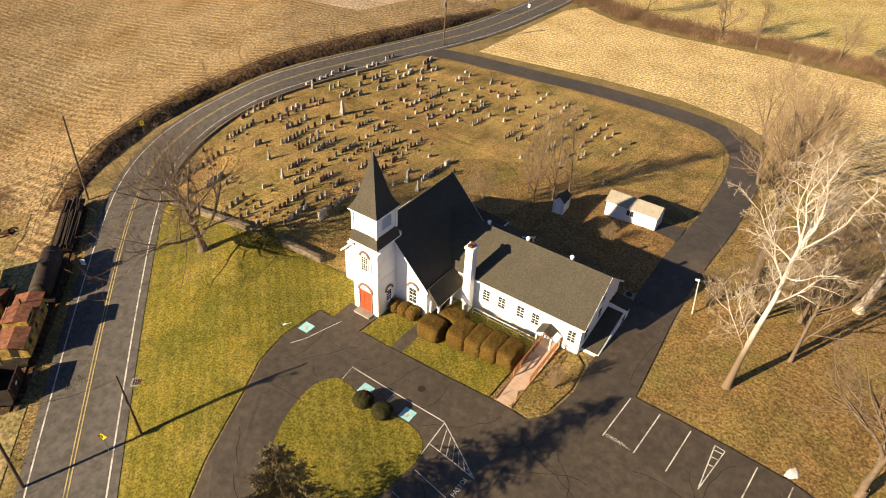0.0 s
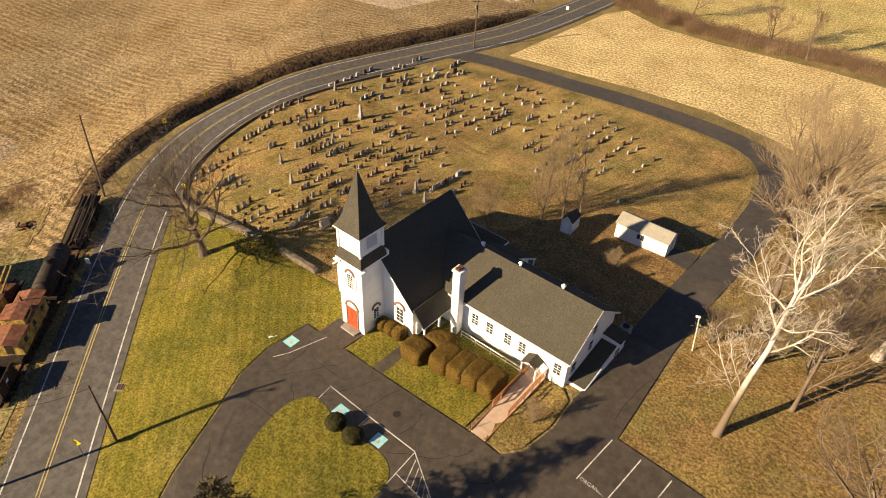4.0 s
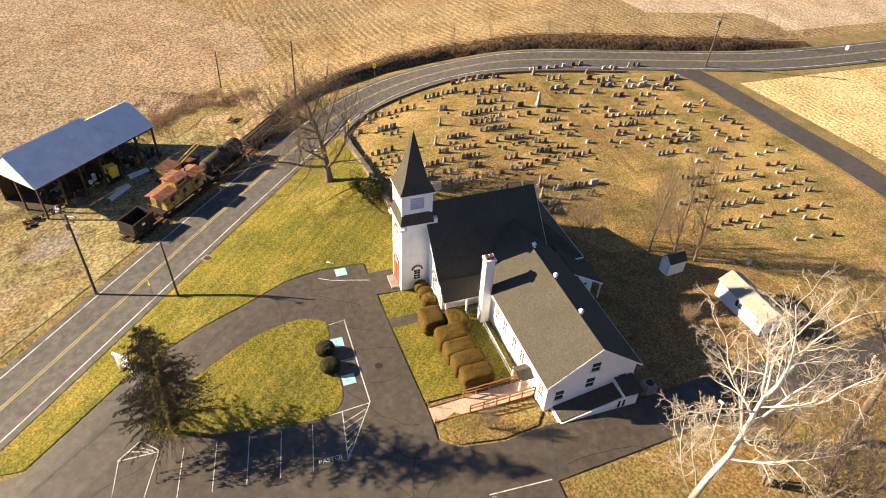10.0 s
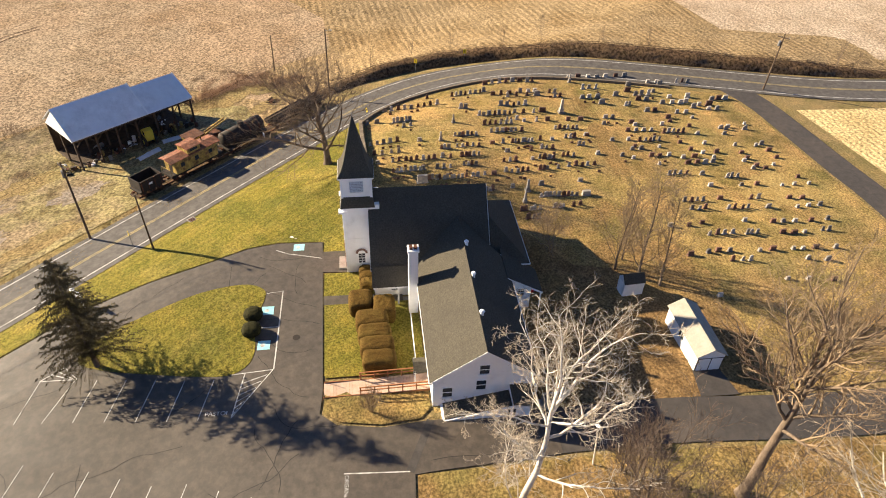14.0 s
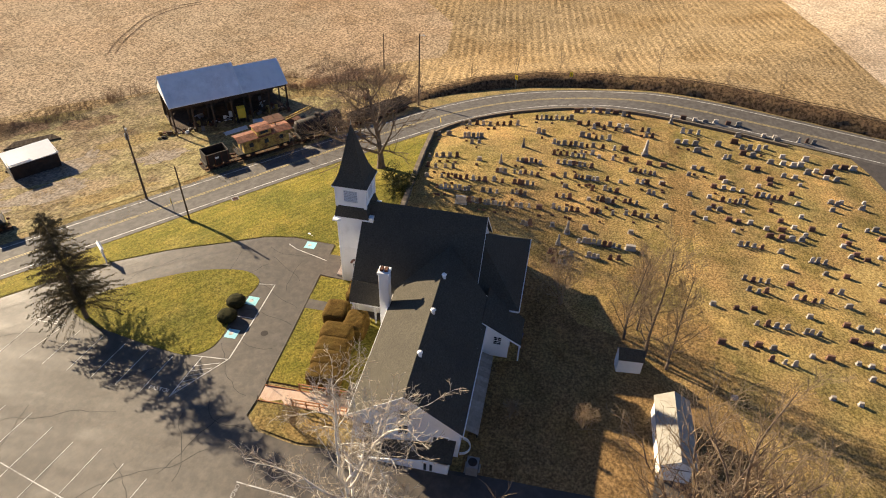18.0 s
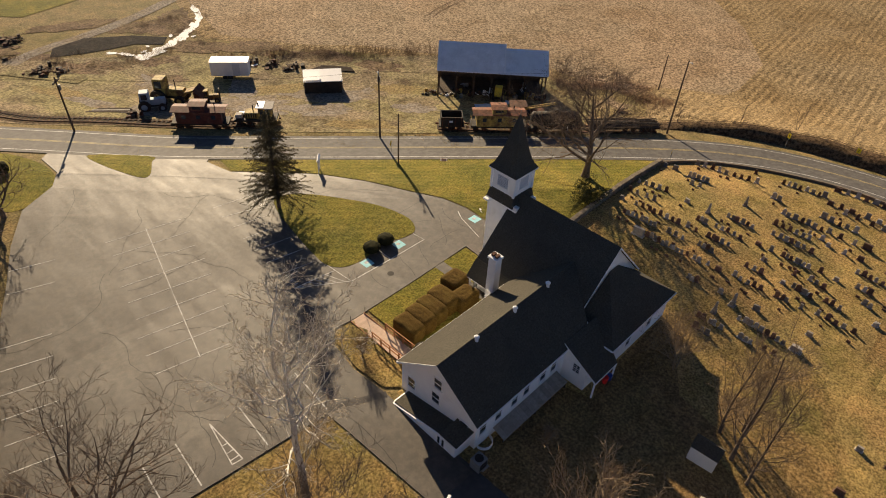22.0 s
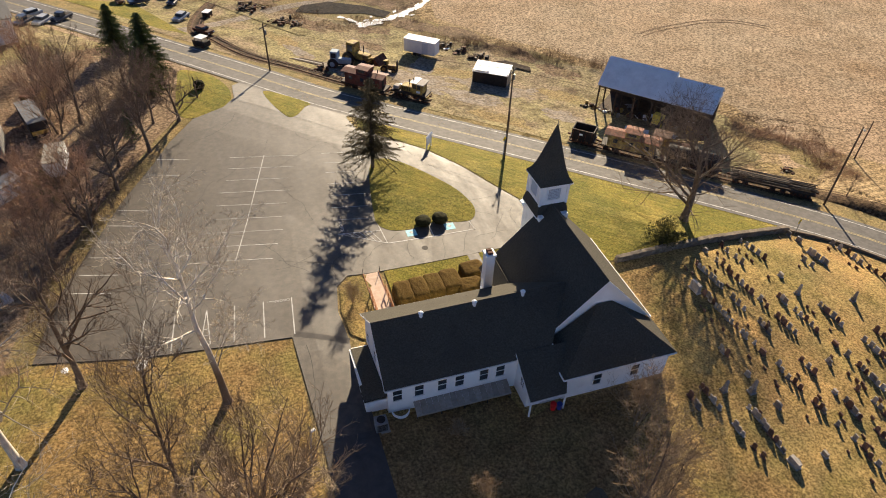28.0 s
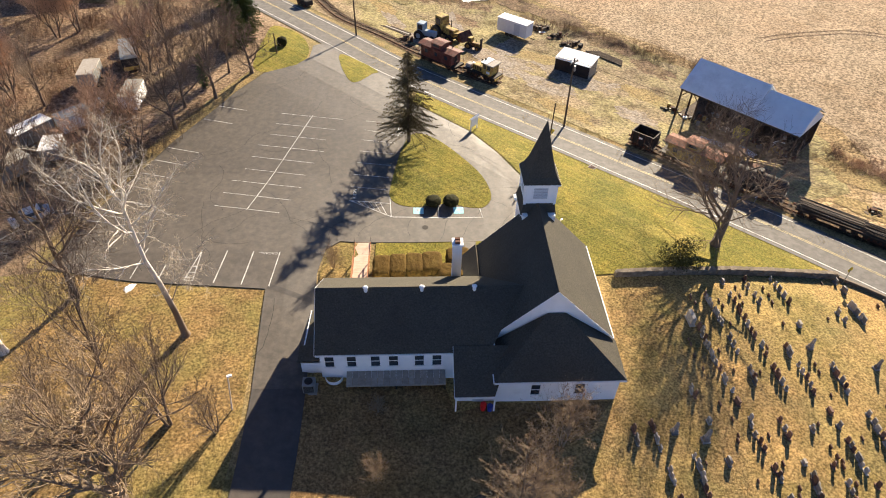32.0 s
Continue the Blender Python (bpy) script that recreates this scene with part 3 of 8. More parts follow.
def rounded(pts):
    """A closed outline drawn smoothly through its points."""
    p = [Vector((x, y, 0)) for x, y in pts]
    n, out = len(pts), []
    for i in range(n):
        a, b, c, d = p[i - 1], p[i], p[(i + 1) % n], p[(i + 2) % n]
        for k in range(4):
            t = k / 4
            q = 0.5 * (2 * b + (c - a) * t + (2 * a - 5 * b + 4 * c - d) * t * t + (3 * b - a - 3 * c + d) * t ** 3)
            out.append((q.x, q.y))
    return out


ISLAND = [(-30.3, 31.0), (-31.3, 28.6), (-30.4, 24.3), (-28, 20), (-24.8, 15.6), (-21.8, 14.2), (-20.3, 16.8), (-19.3, 21.6), (-18.6, 26.3), (-18.5, 29), (-19.7, 30.6), (-22, 31), (-25.5, 30.4), (-28.4, 31.2)]
sheet("lawn_island", rounded(ISLAND), 0.128, M_LAWN, "teardrop grass island in the parking lot", skirt=0.04)
sheet("lawn_entrance", rounded([(-9.5, -13.2), (-15.6, -7.4), (-14.8, -5.4), (-12.8, -1.6), (-11.3, -2.2), (-9.4, -9)]), 0.128, M_LAWN, "small grass island at the lot entrance", skirt=0.04)
sheet("lawn_front", [(-32.3, 37.5), (-28.6, 37.5), (-28.4, 43.2), (-32.3, 43.2)], 0.128, M_LAWN, "small square of grass beside the church tower", skirt=0.04)
sheet("lawn_wing", [(-27.2, 37.6), (-17.1, 37.9), (-17.0, 47.5), (-27.2, 47.5)], 0.128, M_LAWN, "grass patch with hedges before the church wing", skirt=0.04)
sheet("bed_ramp", [(-15.2, 38.0), (-13, 37.9), (-11.8, 39.4), (-11.2, 43), (-11.5, 46.5), (-12.6, 47.5), (-15.4, 47.5)], 0.128, M_LEAFY, "rounded bed of dry grass beside the ramp", skirt=0.04)
sheet("pavement_path", [(-28.6, 37.5), (-27.2, 37.5), (-27.2, 46.0), (-28.4, 46.0)], 0.13, M_ASPHALT, "narrow asphalt footpath to the side porch")
CEM = [(-44, 43.2), (-70, 43), (-76, 47.5), (-80, 55), (-81.6, 65), (-79.8, 78), (-76, 93), (-72.5, 104), (-62, 106), (-50, 107.2), (-40, 108.4), (-26, 108.6), (-18, 107), (-14, 103.5), (-12, 96), (-11.4, 82), (-12, 68), (-12, 58.5), (-12, 47.8), (-28, 47.8), (-36, 44)]
sheet("cemetery_lawn", CEM, 0.05, M_CEMETERY, "golden dormant grass of the cemetery")
sheet("lawn_rear", [(-28.6, 59.6), (-25, 60.6), (-24, 57), (-11.2, 57.2), (-11.2, 66), (-11.4, 79), (-17, 82), (-24, 80.5), (-29.5, 75), (-31.5, 66), (-37, 62.5), (-39.5, 59.6)], 0.056, M_REAR, "thin brown grass behind the church")
LEAFY = [(-5.8, 45.8), (3.4, 45.2), (8.1, 44.8), (17.7, 42.6), (40, 46), (44, 110), (2, 108), (-5.6, 104), (-6, 92), (-5.6, 78), (-6.2, 62)]
sheet("lawn_grove", LEAFY, 0.04, M_LEAFY, "tan leaf-strewn grass under bare trees")
YARD = [(22, -62), (6, -45), (-8, -29.5), (-20, -18.5), (-33, -5), (-45, 5.5), (-58, 17), (-70, 27), (-84, 22), (-88, 8), (-84, -2), (-78, -14), (-66, -22), (-52, -36), (-20, -60), (4, -80)]
sheet("railway_yard", YARD, 0.055, M_YARD, "bare gravel and dry grass railway yard")
sheet("lawn_corner", rounded([(3.9, -24.1), (-0.6, -21.8), (-3.4, -15.4), (-3.7, -9.2), (-1.5, -5.8), (2.4, -3.9), (4.4, -6.0), (4.6, -12), (4.4, -18)]), 0.075, M_LAWN, "green grass corner beside the lot entrance")
WOODS = [(18, 42), (15, 25), (11.8, 15.8), (6, 2.4), (2.4, -4), (-1.2, -8), (1, -24), (12, -36), (60, -85), (160, 0), (120, 80), (40, 60)]
sheet("woodland_floor", WOODS, 0.03, M_WOODS, "reddish-brown leaf litter under the woods")

sheet("lawn_edge", [(17.7, 42.3), (16.9, 33), (14.7, 25.4), (11.5, 15.9), (8.3, 8.9), (5.7, 2.5), (2.3, -3.7), (4.4, -4.6), (7.6, 1.4), (10.4, 8.0), (13.6, 15.2), (16.8, 24.8), (19.2, 33), (20.2, 42)], 0.05, M_GROUND, "strip of rough golden grass along the lot")

# dark soil, coloured darker still to carry the shade on the bank's face
M_BANK = material("shaded_earth_bank", (0.05, 0.032, 0.02), (0.17, 0.11, 0.062), 1.6, (0.14, 0.095, 0.05), 0.3, spec=0.05, bump=1.0, grit=0.6, deep=0.2)
BANK_LINE = smooth_line([(-84, 32.5), (-90.2, 40.5), (-94.0, 50), (-95.4, 60), (-94.6, 71), (-92, 84), (-88, 98), (-84, 112), (-80.8, 126), (-79.2, 140)], 1.5)


def make_bank():
    """The road is cut into the field's edge: a steep face, dark earth with shade in its colour, a rough crest and a
    long back slope.
    """
    face, back = bmesh.new(), bmesh.new()
    n = len(BANK_LINE)
    for bm, prof in ((face, ((2.5, 0.02), (2.05, 0.8), (1.6, 1.5), (0.9, 1.85), (-1.0, 1.95))), (back, ((-0.3, 1.95), (-3.0, 1.85), (-7.0, 1.25), (-12.0, 0.5), (-18.0, 0.03)))):
        prev = None
        for i, p in enumerate(BANK_LINE):
            d = (BANK_LINE[min(i + 1, n - 1)] - BANK_LINE[max(i - 1, 0)]).normalized()
            w = Vector((d.y, -d.x, 0))
            k = min(1.0, i / 9, (n - 1 - i) / 14)
            k *= 0.9 + 0.3 * noise.noise(Vector((i * 0.21, 3.0, 0)))
            ring = []
            for j, (off, h) in enumerate(prof):
                q = p + w * (off + 0.35 * noise.noise(Vector((i * 0.7, j * 2.1, 0))) * (bm is face))
                ring.append(bm.verts.new((q.x, q.y, gz(q.x, q.y) + h * k + 0.02)))
            if prev:
                for j in range(len(prof) - 1):
                    bm.faces.new((prev[j], ring[j], ring[j + 1], prev[j + 1]))
            prev = ring
        bm.normal_update()
        if sum(f.normal.z for f in bm.faces) < 0:
            bmesh.ops.reverse_faces(bm, faces=bm.faces[:])
    tagged(part("bank", face, M_BANK, None, "", True), "bare earth bank, shade in its dark colour, along the outer side of the road bend", "", "", "structure")
    tagged(part("bank_back", back, M_FIELD_W, None, "", True), "stubble field rising to the top of the bank", "", "", "structure")


make_bank()
M_PALE_GRASS = material("pale_straw_grass", (0.30, 0.20, 0.07), (0.56, 0.42, 0.17), 3.6, (0.40, 0.28, 0.10), 0.2, spec=0.06, bump=1.0, grit=0.3, deep=0.15, spread=(0.38, 0.62))


# ---- church ----
TX, TY = -33.95, 41.7


def window_unit(parent, x, y, z, w, h, face, arched=False, bars=(2, 4), name="window"):
    """A sash window set into a wall. face: the way it looks, one of '-y', '+y', '+x', '-x'."""
    turn = {"-y": 0, "+x": 90, "+y": 180, "-x": -90}[face]
    M = pose(x, y, z, 0, 0, turn)

    def put(name, bm, mat, up, label=""):
        bm.transform(M)
        return part(name, bm, mat, up, label)
    t = 0.09
    fr = box(-w / 2 - t, -0.07, -t, -w / 2, 0.03, h + t)
    box(w / 2, -0.07, -t, w / 2 + t, 0.03, h + t, fr)
    box(-w / 2, -0.07, h, w / 2, 0.03, h + t, fr)
    frame_ob = put(name, fr, M_TRIM, parent)
    put("sill", box(-w / 2 - t - 0.04, -0.12, -t, w / 2 + t + 0.04, 0.03, 0), M_TRIM, frame_ob)
    put("pane", box(-w / 2, -0.02, 0, w / 2, 0.0, h / 2 - 0.03), M_GLASS, frame_ob)
    put("pane", box(-w / 2, -0.04, h / 2 + 0.03, w / 2, -0.02, h), M_GLASS, frame_ob)
    sb = box(-w / 2, -0.055, h / 2 - 0.04, w / 2, -0.01, h / 2 + 0.04)
    for i in range(1, bars[0]):
        cx = -w / 2 + w * i / bars[0]
        box(cx - 0.02, -0.05, 0, cx + 0.02, -0.021, h, sb)
    for j in range(1, bars[1]):
        cz = h * j / bars[1]
        if abs(cz - h / 2) > 0.05:
            box(-w / 2, -0.05, cz - 0.015, w / 2, -0.021, cz + 0.015, sb)
    put("sash", sb, M_TRIM, frame_ob)
    if arched:
        ab = bmesh.new()
        n = 10
        for i in range(n):
            a0, a1 = math.pi * i / n, math.pi * (i + 1) / n
            q = []
            for r in (w / 2 + 0.08, w / 2 + 0.30):
                for a in (a0, a1):
                    q.append((r * math.cos(a), h + 0.05 + r * math.sin(a)))
            slab([(q[0][0], -0.05, q[0][1]), (q[1][0], -0.05, q[1][1]), (q[3][0], -0.05, q[3][1]), (q[2][0], -0.05, q[2][1])], (0, -0.09, 0), ab)
        put("arch_hood", ab, M_PINK, frame_ob, "faded brown arched hood")
        lu = bmesh.new()
        pts = [((w / 2 + 0.07) * math.cos(math.pi * i / 10), -0.01, h + 0.09 + (w / 2 + 0.05) * math.sin(math.pi * i / 10)) for i in range(11)]
        slab(pts, (0, -0.03, 0), lu)
        put("arch_panel", lu, M_TRIM, frame_ob)
    return frame_ob


def roof_plate(parent, poly, label="", name="roof", thick=0.16, mat=None):
    """One roof slope, as a plate hung below its upper face."""
    a, b, c = (Vector(p) for p in poly[:3])
    n = (b - a).cross(c - a).normalized()
    if n.z < 0:
        n = -n
    return part(name, slab(poly, -n * thick), mat or M_SHINGLE, parent, label)


church = empty("church", -30, 48, 0, 0, "white clapboard church with a shingled steeple and long wing", "church")


def make_church():
    C = church
    inv = Matrix.Translation((30, -48, 0))

    def P(name, bm, mat, label="", up=None):
        return part(name, bm, mat, up or C, label)
    made = []
    # tower
    h = 1.65
    P("tower", box(TX - h, TY - h, 0, TX + h, TY + h + 0.6, 9.3, bevel=0.02), M_SIDING, "white clapboard tower shaft")
    P("belt_trim", box(TX - h - 0.04, TY - h - 0.04, 4.85, TX + h + 0.04, TY + h, 4.97), M_TRIM)
    # corner eave returns of the tower
    for sx in (-1, 1):
        P("eave_return", box(TX + sx * h - 0.35, TY - h - 0.35, 8.55, TX + sx * h + 0.35, TY - h + 0.5, 8.75), M_TRIM)
    k, b = h + 0.14, 1.56
    sk = solid([(TX - k, TY - k, 9.15), (TX + k, TY - k, 9.15), (TX + k, TY + k, 9.15), (TX - k, TY + k, 9.15),
                (TX - b, TY - b, 10.3), (TX + b, TY - b, 10.3), (TX + b, TY + b, 10.3), (TX - b, TY + b, 10.3),
                (TX - k, TY - k, 9.05), (TX + k, TY - k, 9.05), (TX + k, TY + k, 9.05), (TX - k, TY + k, 9.05)],
               [(0, 1, 5, 4), (1, 2, 6, 5), (2, 3, 7, 6), (3, 0, 4, 7), (4, 5, 6, 7), (8, 9, 10, 11), (8, 9, 1, 0), (9, 10, 2, 1), (10, 11, 3, 2), (11, 8, 0, 3)])
    P("skirt_roof", sk, M_SHINGLE, "grey shingled skirt roof")
    P("skirt_fascia", box(TX - k - 0.03, TY - k - 0.03, 8.93, TX + k + 0.03, TY + k + 0.03, 9.06), M_TRIM)
    b = 1.5
    P("belfry", box(TX - b, TY - b, 10.2, TX + b, TY + b, 12.75), M_SIDING, "white belfry box")
    for sx in (-1, 1):
        for sy in (-1, 1):
            P("corner_board", box(TX + sx * b - 0.12, TY + sy * b - 0.12, 10.25, TX + sx * b + 0.12, TY + sy * b + 0.12, 12.7), M_TRIM)
    P("belfry_cornice", box(TX - b - 0.22, TY - b - 0.22, 12.5, TX + b + 0.22, TY + b + 0.22, 12.72), M_TRIM)
    for i, ang in enumerate((0, 90, 180, 270)):
        M = Matrix.Translation((TX, TY, 0)) @ pose(0, 0, 0, 0, 0, ang)
        fr = box(-0.85, -b - 0.08, 10.75, -0.7, -b, 12.4)
        box(0.7, -b - 0.08, 10.75, 0.85, -b, 12.4, fr)
        box(-0.7, -b - 0.08, 12.25, 0.7, -b, 12.4, fr)
        box(-0.7, -b - 0.08, 10.75, 0.7, -b, 10.9, fr)
        fr.transform(M)
        f = P("louvre_window", fr, M_TRIM)
        # black sheet on the wall, painting the shade between the slats
        bk = box(-0.7, -b - 0.012, 10.9, 0.7, -b, 12.25)
        bk.transform(M)
        P("louvre_back", bk, M_BLACK_METAL, up=f)
        for j in range(7):
            z = 10.95 + j * 0.19
            sl = slab([(-0.7, -b - 0.07, z), (0.7, -b - 0.07, z), (0.7, -b - 0.015, z + 0.1), (-0.7, -b - 0.015, z + 0.1)], (0, 0, 0.03))
            sl.transform(M)
            P("slat", sl, M_LOUVRE, up=f)
    # spire: flared square pyramid
    sp = bmesh.new()
    prof = [(1.82, 12.72), (1.8, 12.85), (1.46, 13.35), (1.18, 14.05), (0.95, 14.9), (0.62, 16.3), (0.30, 17.7), (0.05, 18.75)]
    rings = []
    for r, z in prof:
        rings.append([sp.verts.new((TX + sx * r, TY + sy * r, z)) for sx, sy in ((-1, -1), (1, -1), (1, 1), (-1, 1))])
    for a, c in zip(rings, rings[1:]):
        for i in range(4):
            sp.faces.new((a[i], a[(i + 1) % 4], c[(i + 1) % 4], c[i]))
    sp.faces.new(rings[0])
    sp.faces.new(rings[-1])
    bmesh.ops.recalc_face_normals(sp, faces=sp.faces[:])
    P("spire", sp, M_SHINGLE, "dark shingled flared spire")
    P("spire_eave", box(TX - 1.84, TY - 1.84, 12.66, TX + 1.84, TY + 1.84, 12.76), M_TRIM)
    P("finial", rod((TX, TY, 18.7), (TX, TY, 19.25), 0.04, 0.015), M_STEEL)
    # red door with arched fanlight
    yb = TY - h
    dr = part("door", box(-34.68, yb - 0.05, 0.32, -33.22, yb + 0.02, 2.95), M_RED, C, "bright red panelled double door")
    part("door_gap", box(-33.96, yb - 0.062, 0.36, -33.94, yb - 0.045, 2.92), M_BLACK_METAL, dr)
    for px in (-34.55, -33.8):
        for pz in (0.6, 1.7):
            part("door_panel", box(px, yb - 0.075, pz, px + 0.45, yb - 0.05, pz + 0.9, bevel=0.015), M_RED, dr)
    part("handle", rod((-33.86, yb - 0.13, 1.25), (-33.86, yb - 0.13, 1.55), 0.02), M_STEEL, dr)
    for jx in (-34.82, -33.22):
        P("door_jamb", box(jx, yb - 0.1, 0.3, jx + 0.14, yb, 2.95), M_PINK, "faded brown door surround")
    pts = [(-33.95 + 0.73 * math.cos(math.pi * i / 12), yb - 0.03, 2.97 + 0.73 * math.sin(math.pi * i / 12)) for i in range(13)]
    P("fanlight", slab(pts, (0, 0.03, 0)), M_TRIM)
    ab = bmesh.new()
    for i in range(12):
        a0, a1 = math.pi * i / 12, math.pi * (i + 1) / 12
        q = [(-33.95 + r * math.cos(a), yb - 0.02, 2.95 + r * math.sin(a)) for r in (0.78, 1.02) for a in (a0, a1)]
        slab([q[0], q[1], q[3], q[2]], (0, -0.1, 0), ab)
    P("door_arch", ab, M_PINK, "faded brown arched hood over the door")
    P("door_step", box(-35.0, yb - 0.9, 0, -32.9, yb, 0.3, bevel=0.02), M_CONCRETE)
    window_unit(C, -33.95, yb, 5.75, 0.75, 1.75, "-y", True, (3, 6))
    for sx in (-1, 1):
        P("shutter", box(-33.95 + sx * 0.72 - 0.16, yb - 0.06, 5.7, -33.95 + sx * 0.72 + 0.16, yb - 0.005, 7.5), M_LOUVRE)
    window_unit(C, TX + h, TY + 0.1, 1.5, 0.7, 1.35, "+x", True)
    window_unit(C, TX - h, TY + 0.1, 1.5, 0.7, 1.35, "-x", True)
    # nave
    xr, zr, ze, hw, y0, y1 = -33.85, 10.38, 4.42, 5.65, 43.05, 55.1
    body = solid([(xr - hw, y0, 0), (xr + hw, y0, 0), (xr + hw, y0, ze), (xr, y0, zr - 0.25), (xr - hw, y0, ze),
                  (xr - hw, y1, 0), (xr + hw, y1, 0), (xr + hw, y1, ze), (xr, y1, zr - 0.25), (xr - hw, y1, ze)],
                 [(0, 1, 2, 3, 4), (5, 6, 7, 8, 9), (0, 1, 6, 5), (1, 2, 7, 6), (2, 3, 8, 7), (3, 4, 9, 8), (4, 0, 5, 9)])
    P("nave_wall", body, M_SIDING, "white clapboard nave walls")
    o = 0.3
    sl = (zr - ze) / hw
    for s in (-1, 1):
        roof_plate(C, [(xr, y0 - o, zr), (xr + s * (hw + o), y0 - o, zr - sl * (hw + o)), (xr + s * (hw + o), y1 + o, zr - sl * (hw + o)), (xr, y1 + o, zr)], "steep dark shingled nave roof")
        for yy in (y0 - o - 0.03, y1 + o + 0.03):
            P("rake_board", slab([(xr, yy, zr - 0.02), (xr + s * (hw + o), yy, zr - sl * (hw + o) - 0.02), (xr + s * (hw + o), yy, zr - sl * (hw + o) - 0.24), (xr, yy, zr - 0.24)], (0, 0.03, 0)), M_TRIM)
    P("gutter", box(xr - hw - o - 0.12, y0 - o, zr - sl * (hw + o) - 0.22, xr - hw - o + 0.0, y1 + o, zr - sl * (hw + o) - 0.06), M_TRIM)
    window_unit(C, -30.0, y0, 1.5, 0.95, 1.9, "-y", True)
    window_unit(C, -37.6, y0, 1.5, 0.95, 1.9, "-y", True)
    for yy in (46, 49, 52):
        window_unit(C, xr - hw, yy, 1.3, 0.95, 2.1, "-x", True)
    # side porch in the corner of nave and wing
    pz = zr - sl * (hw - 0.1)
    roof_plate(C, [(-27.9, y0 - 0.25, pz), (-26.5, y0 - 0.25, 2.85), (-26.5, 47.6, 2.85), (-27.9, 47.6, pz)], "low porch roof")
    for px, py in ((-26.75, 43.2), (-26.75, 45.5), (-27.7, 43.1)):
        P("porch_post", box(px - 0.09, py - 0.09, 0, px + 0.09, py + 0.09, 2.8), M_TRIM)
    P("porch_floor", box(-27.8, 43.2, 0, -25.6, 47.4, 0.18, bevel=0.02), M_CONCRETE)
    P("porch_beam", box(-26.85, 42.9, 2.5, -26.65, 47.4, 2.72), M_TRIM)
    window_unit(C, -27.8, 45.2, 1.3, 0.8, 1.4, "+x")
    # wing
    wx0, wx1, wy0, wy1, wr, we = -28.6, -12.8, 47.7, 56.7, 7.95, 4.6
    wy = (wy0 + wy1) / 2
    wb = solid([(wx0, wy0, 0), (wx0, wy1, 0), (wx0, wy1, we), (wx0, wy, wr - 0.2), (wx0, wy0, we),
                (wx1, wy0, 0), (wx1, wy1, 0), (wx1, wy1, we), (wx1, wy, wr - 0.2), (wx1, wy0, we)],
               [(0, 1, 2, 3, 4), (5, 6, 7, 8, 9), (0, 1, 6, 5), (1, 2, 7, 6), (2, 3, 8, 7), (3, 4, 9, 8), (4, 0, 5, 9)])
    P("wing_wall", wb, M_SIDING, "white clapboard wing walls")
    ws = (wr - we) / (wy1 - wy)
    xin = xr + (zr - wr) / sl   # where the wing ridge meets the nave slope
    for s in (-1, 1):
        ye, zz = wy + s * (wy1 - wy + 0.35), wr - ws * (wy1 - wy + 0.35)
        xe = xr + (zr - zz) / sl
        roof_plate(C, [(xin, wy, wr), (wx1 + 0.35, wy, wr), (wx1 + 0.35, ye, zz), (xe, ye, zz)], "grey shingled wing roof")
        P("rake_board", slab([(wx1 + 0.36, wy, wr - 0.02), (wx1 + 0.36, ye, zz - 0.02), (wx1 + 0.36, ye, zz - 0.24), (wx1 + 0.36, wy, wr - 0.24)], (0.03, 0, 0)), M_TRIM)
        P("gutter", box(-27.2 if s < 0 else -24.8, ye - 0.06, zz - 0.2, wx1 + 0.3, ye + 0.08, zz - 0.06), M_TRIM)
    for vx in (-17.0, -22.1, -26.9):
        v = bmesh.new()
        rod((vx, wy + 0.25, wr - 0.3), (vx, wy + 0.25, wr + 0.22), 0.17, 0.17, 10, v)
        rod((vx, wy + 0.25, wr + 0.22), (vx, wy + 0.25, wr + 0.38), 0.26, 0.12, 10, v)
        P("roof_vent", v, M_TRIM, "white mushroom roof vent")
    P("vent_pipe", rod((-22.6, 49.2, 4.8), (-22.6, 49.2, 5.75), 0.05), M_BLACK_METAL)
    for wxx in (-23.75, -21.85, -19.6, -17.85, -13.75):
        window_unit(C, wxx, wy0, 1.9, 0.8, 1.4, "-y", bars=(2, 4))
    for wxx in (-13.65, -15.65, -17.8, -19.45, -21.8, -23.4):
        window_unit(C, wxx, wy1, 2.25, 0.8, 1.5, "+y", bars=(1, 2))
    for (yy, z) in ((49.0, 1.9), (52.2, 4.7), (52.0, 2.6), (55.4, 1.9)):
        window_unit(C, wx1, yy, z, 0.85, 1.25 if z < 4 else 1.15, "+x", bars=(1, 2))
    # chimney
    P("chimney", box(-26.1, 46.5, 0, -25.2, 47.45, 8.45, bevel=0.02), M_SIDING, "tall white-painted brick chimney")
    P("chimney_cap", box(-26.2, 46.4, 8.45, -25.1, 47.55, 8.7, bevel=0.02), M_TRIM)
    for cy in (46.75, 47.2):
        P("flue", box(-25.9, cy - 0.15, 8.7, -25.4, cy + 0.15, 8.95), M_RUST, "clay flue pot")
    # rear extension with a hipped roof against the gable
    ex0, ex1, ey0, ey1, ez = -39.75, -28.75, 54.9, 59.4, 3.65
    P("extension_wall", box(ex0, ey0, 0, ex1, ey1, ez), M_SIDING, "white clapboard rear extension walls")
    e = 0.4
    ta, tb = (-34.9, 55.2, 7.4), (-33.3, 55.2, 7.4)
    c0, c1, c2, c3 = (ex0 - e, ey1 + e, ez - 0.15), (ex1 + e, ey1 + e, ez - 0.15), (ex1 + e, 55.2, ez - 0.15), (ex0 - e, 55.2, ez - 0.15)
    roof_plate(C, [c0, c1, tb, ta], "dark shingled hipped rear roof")
    roof_plate(C, [c1, c2, tb], "dark shingled hipped rear roof")
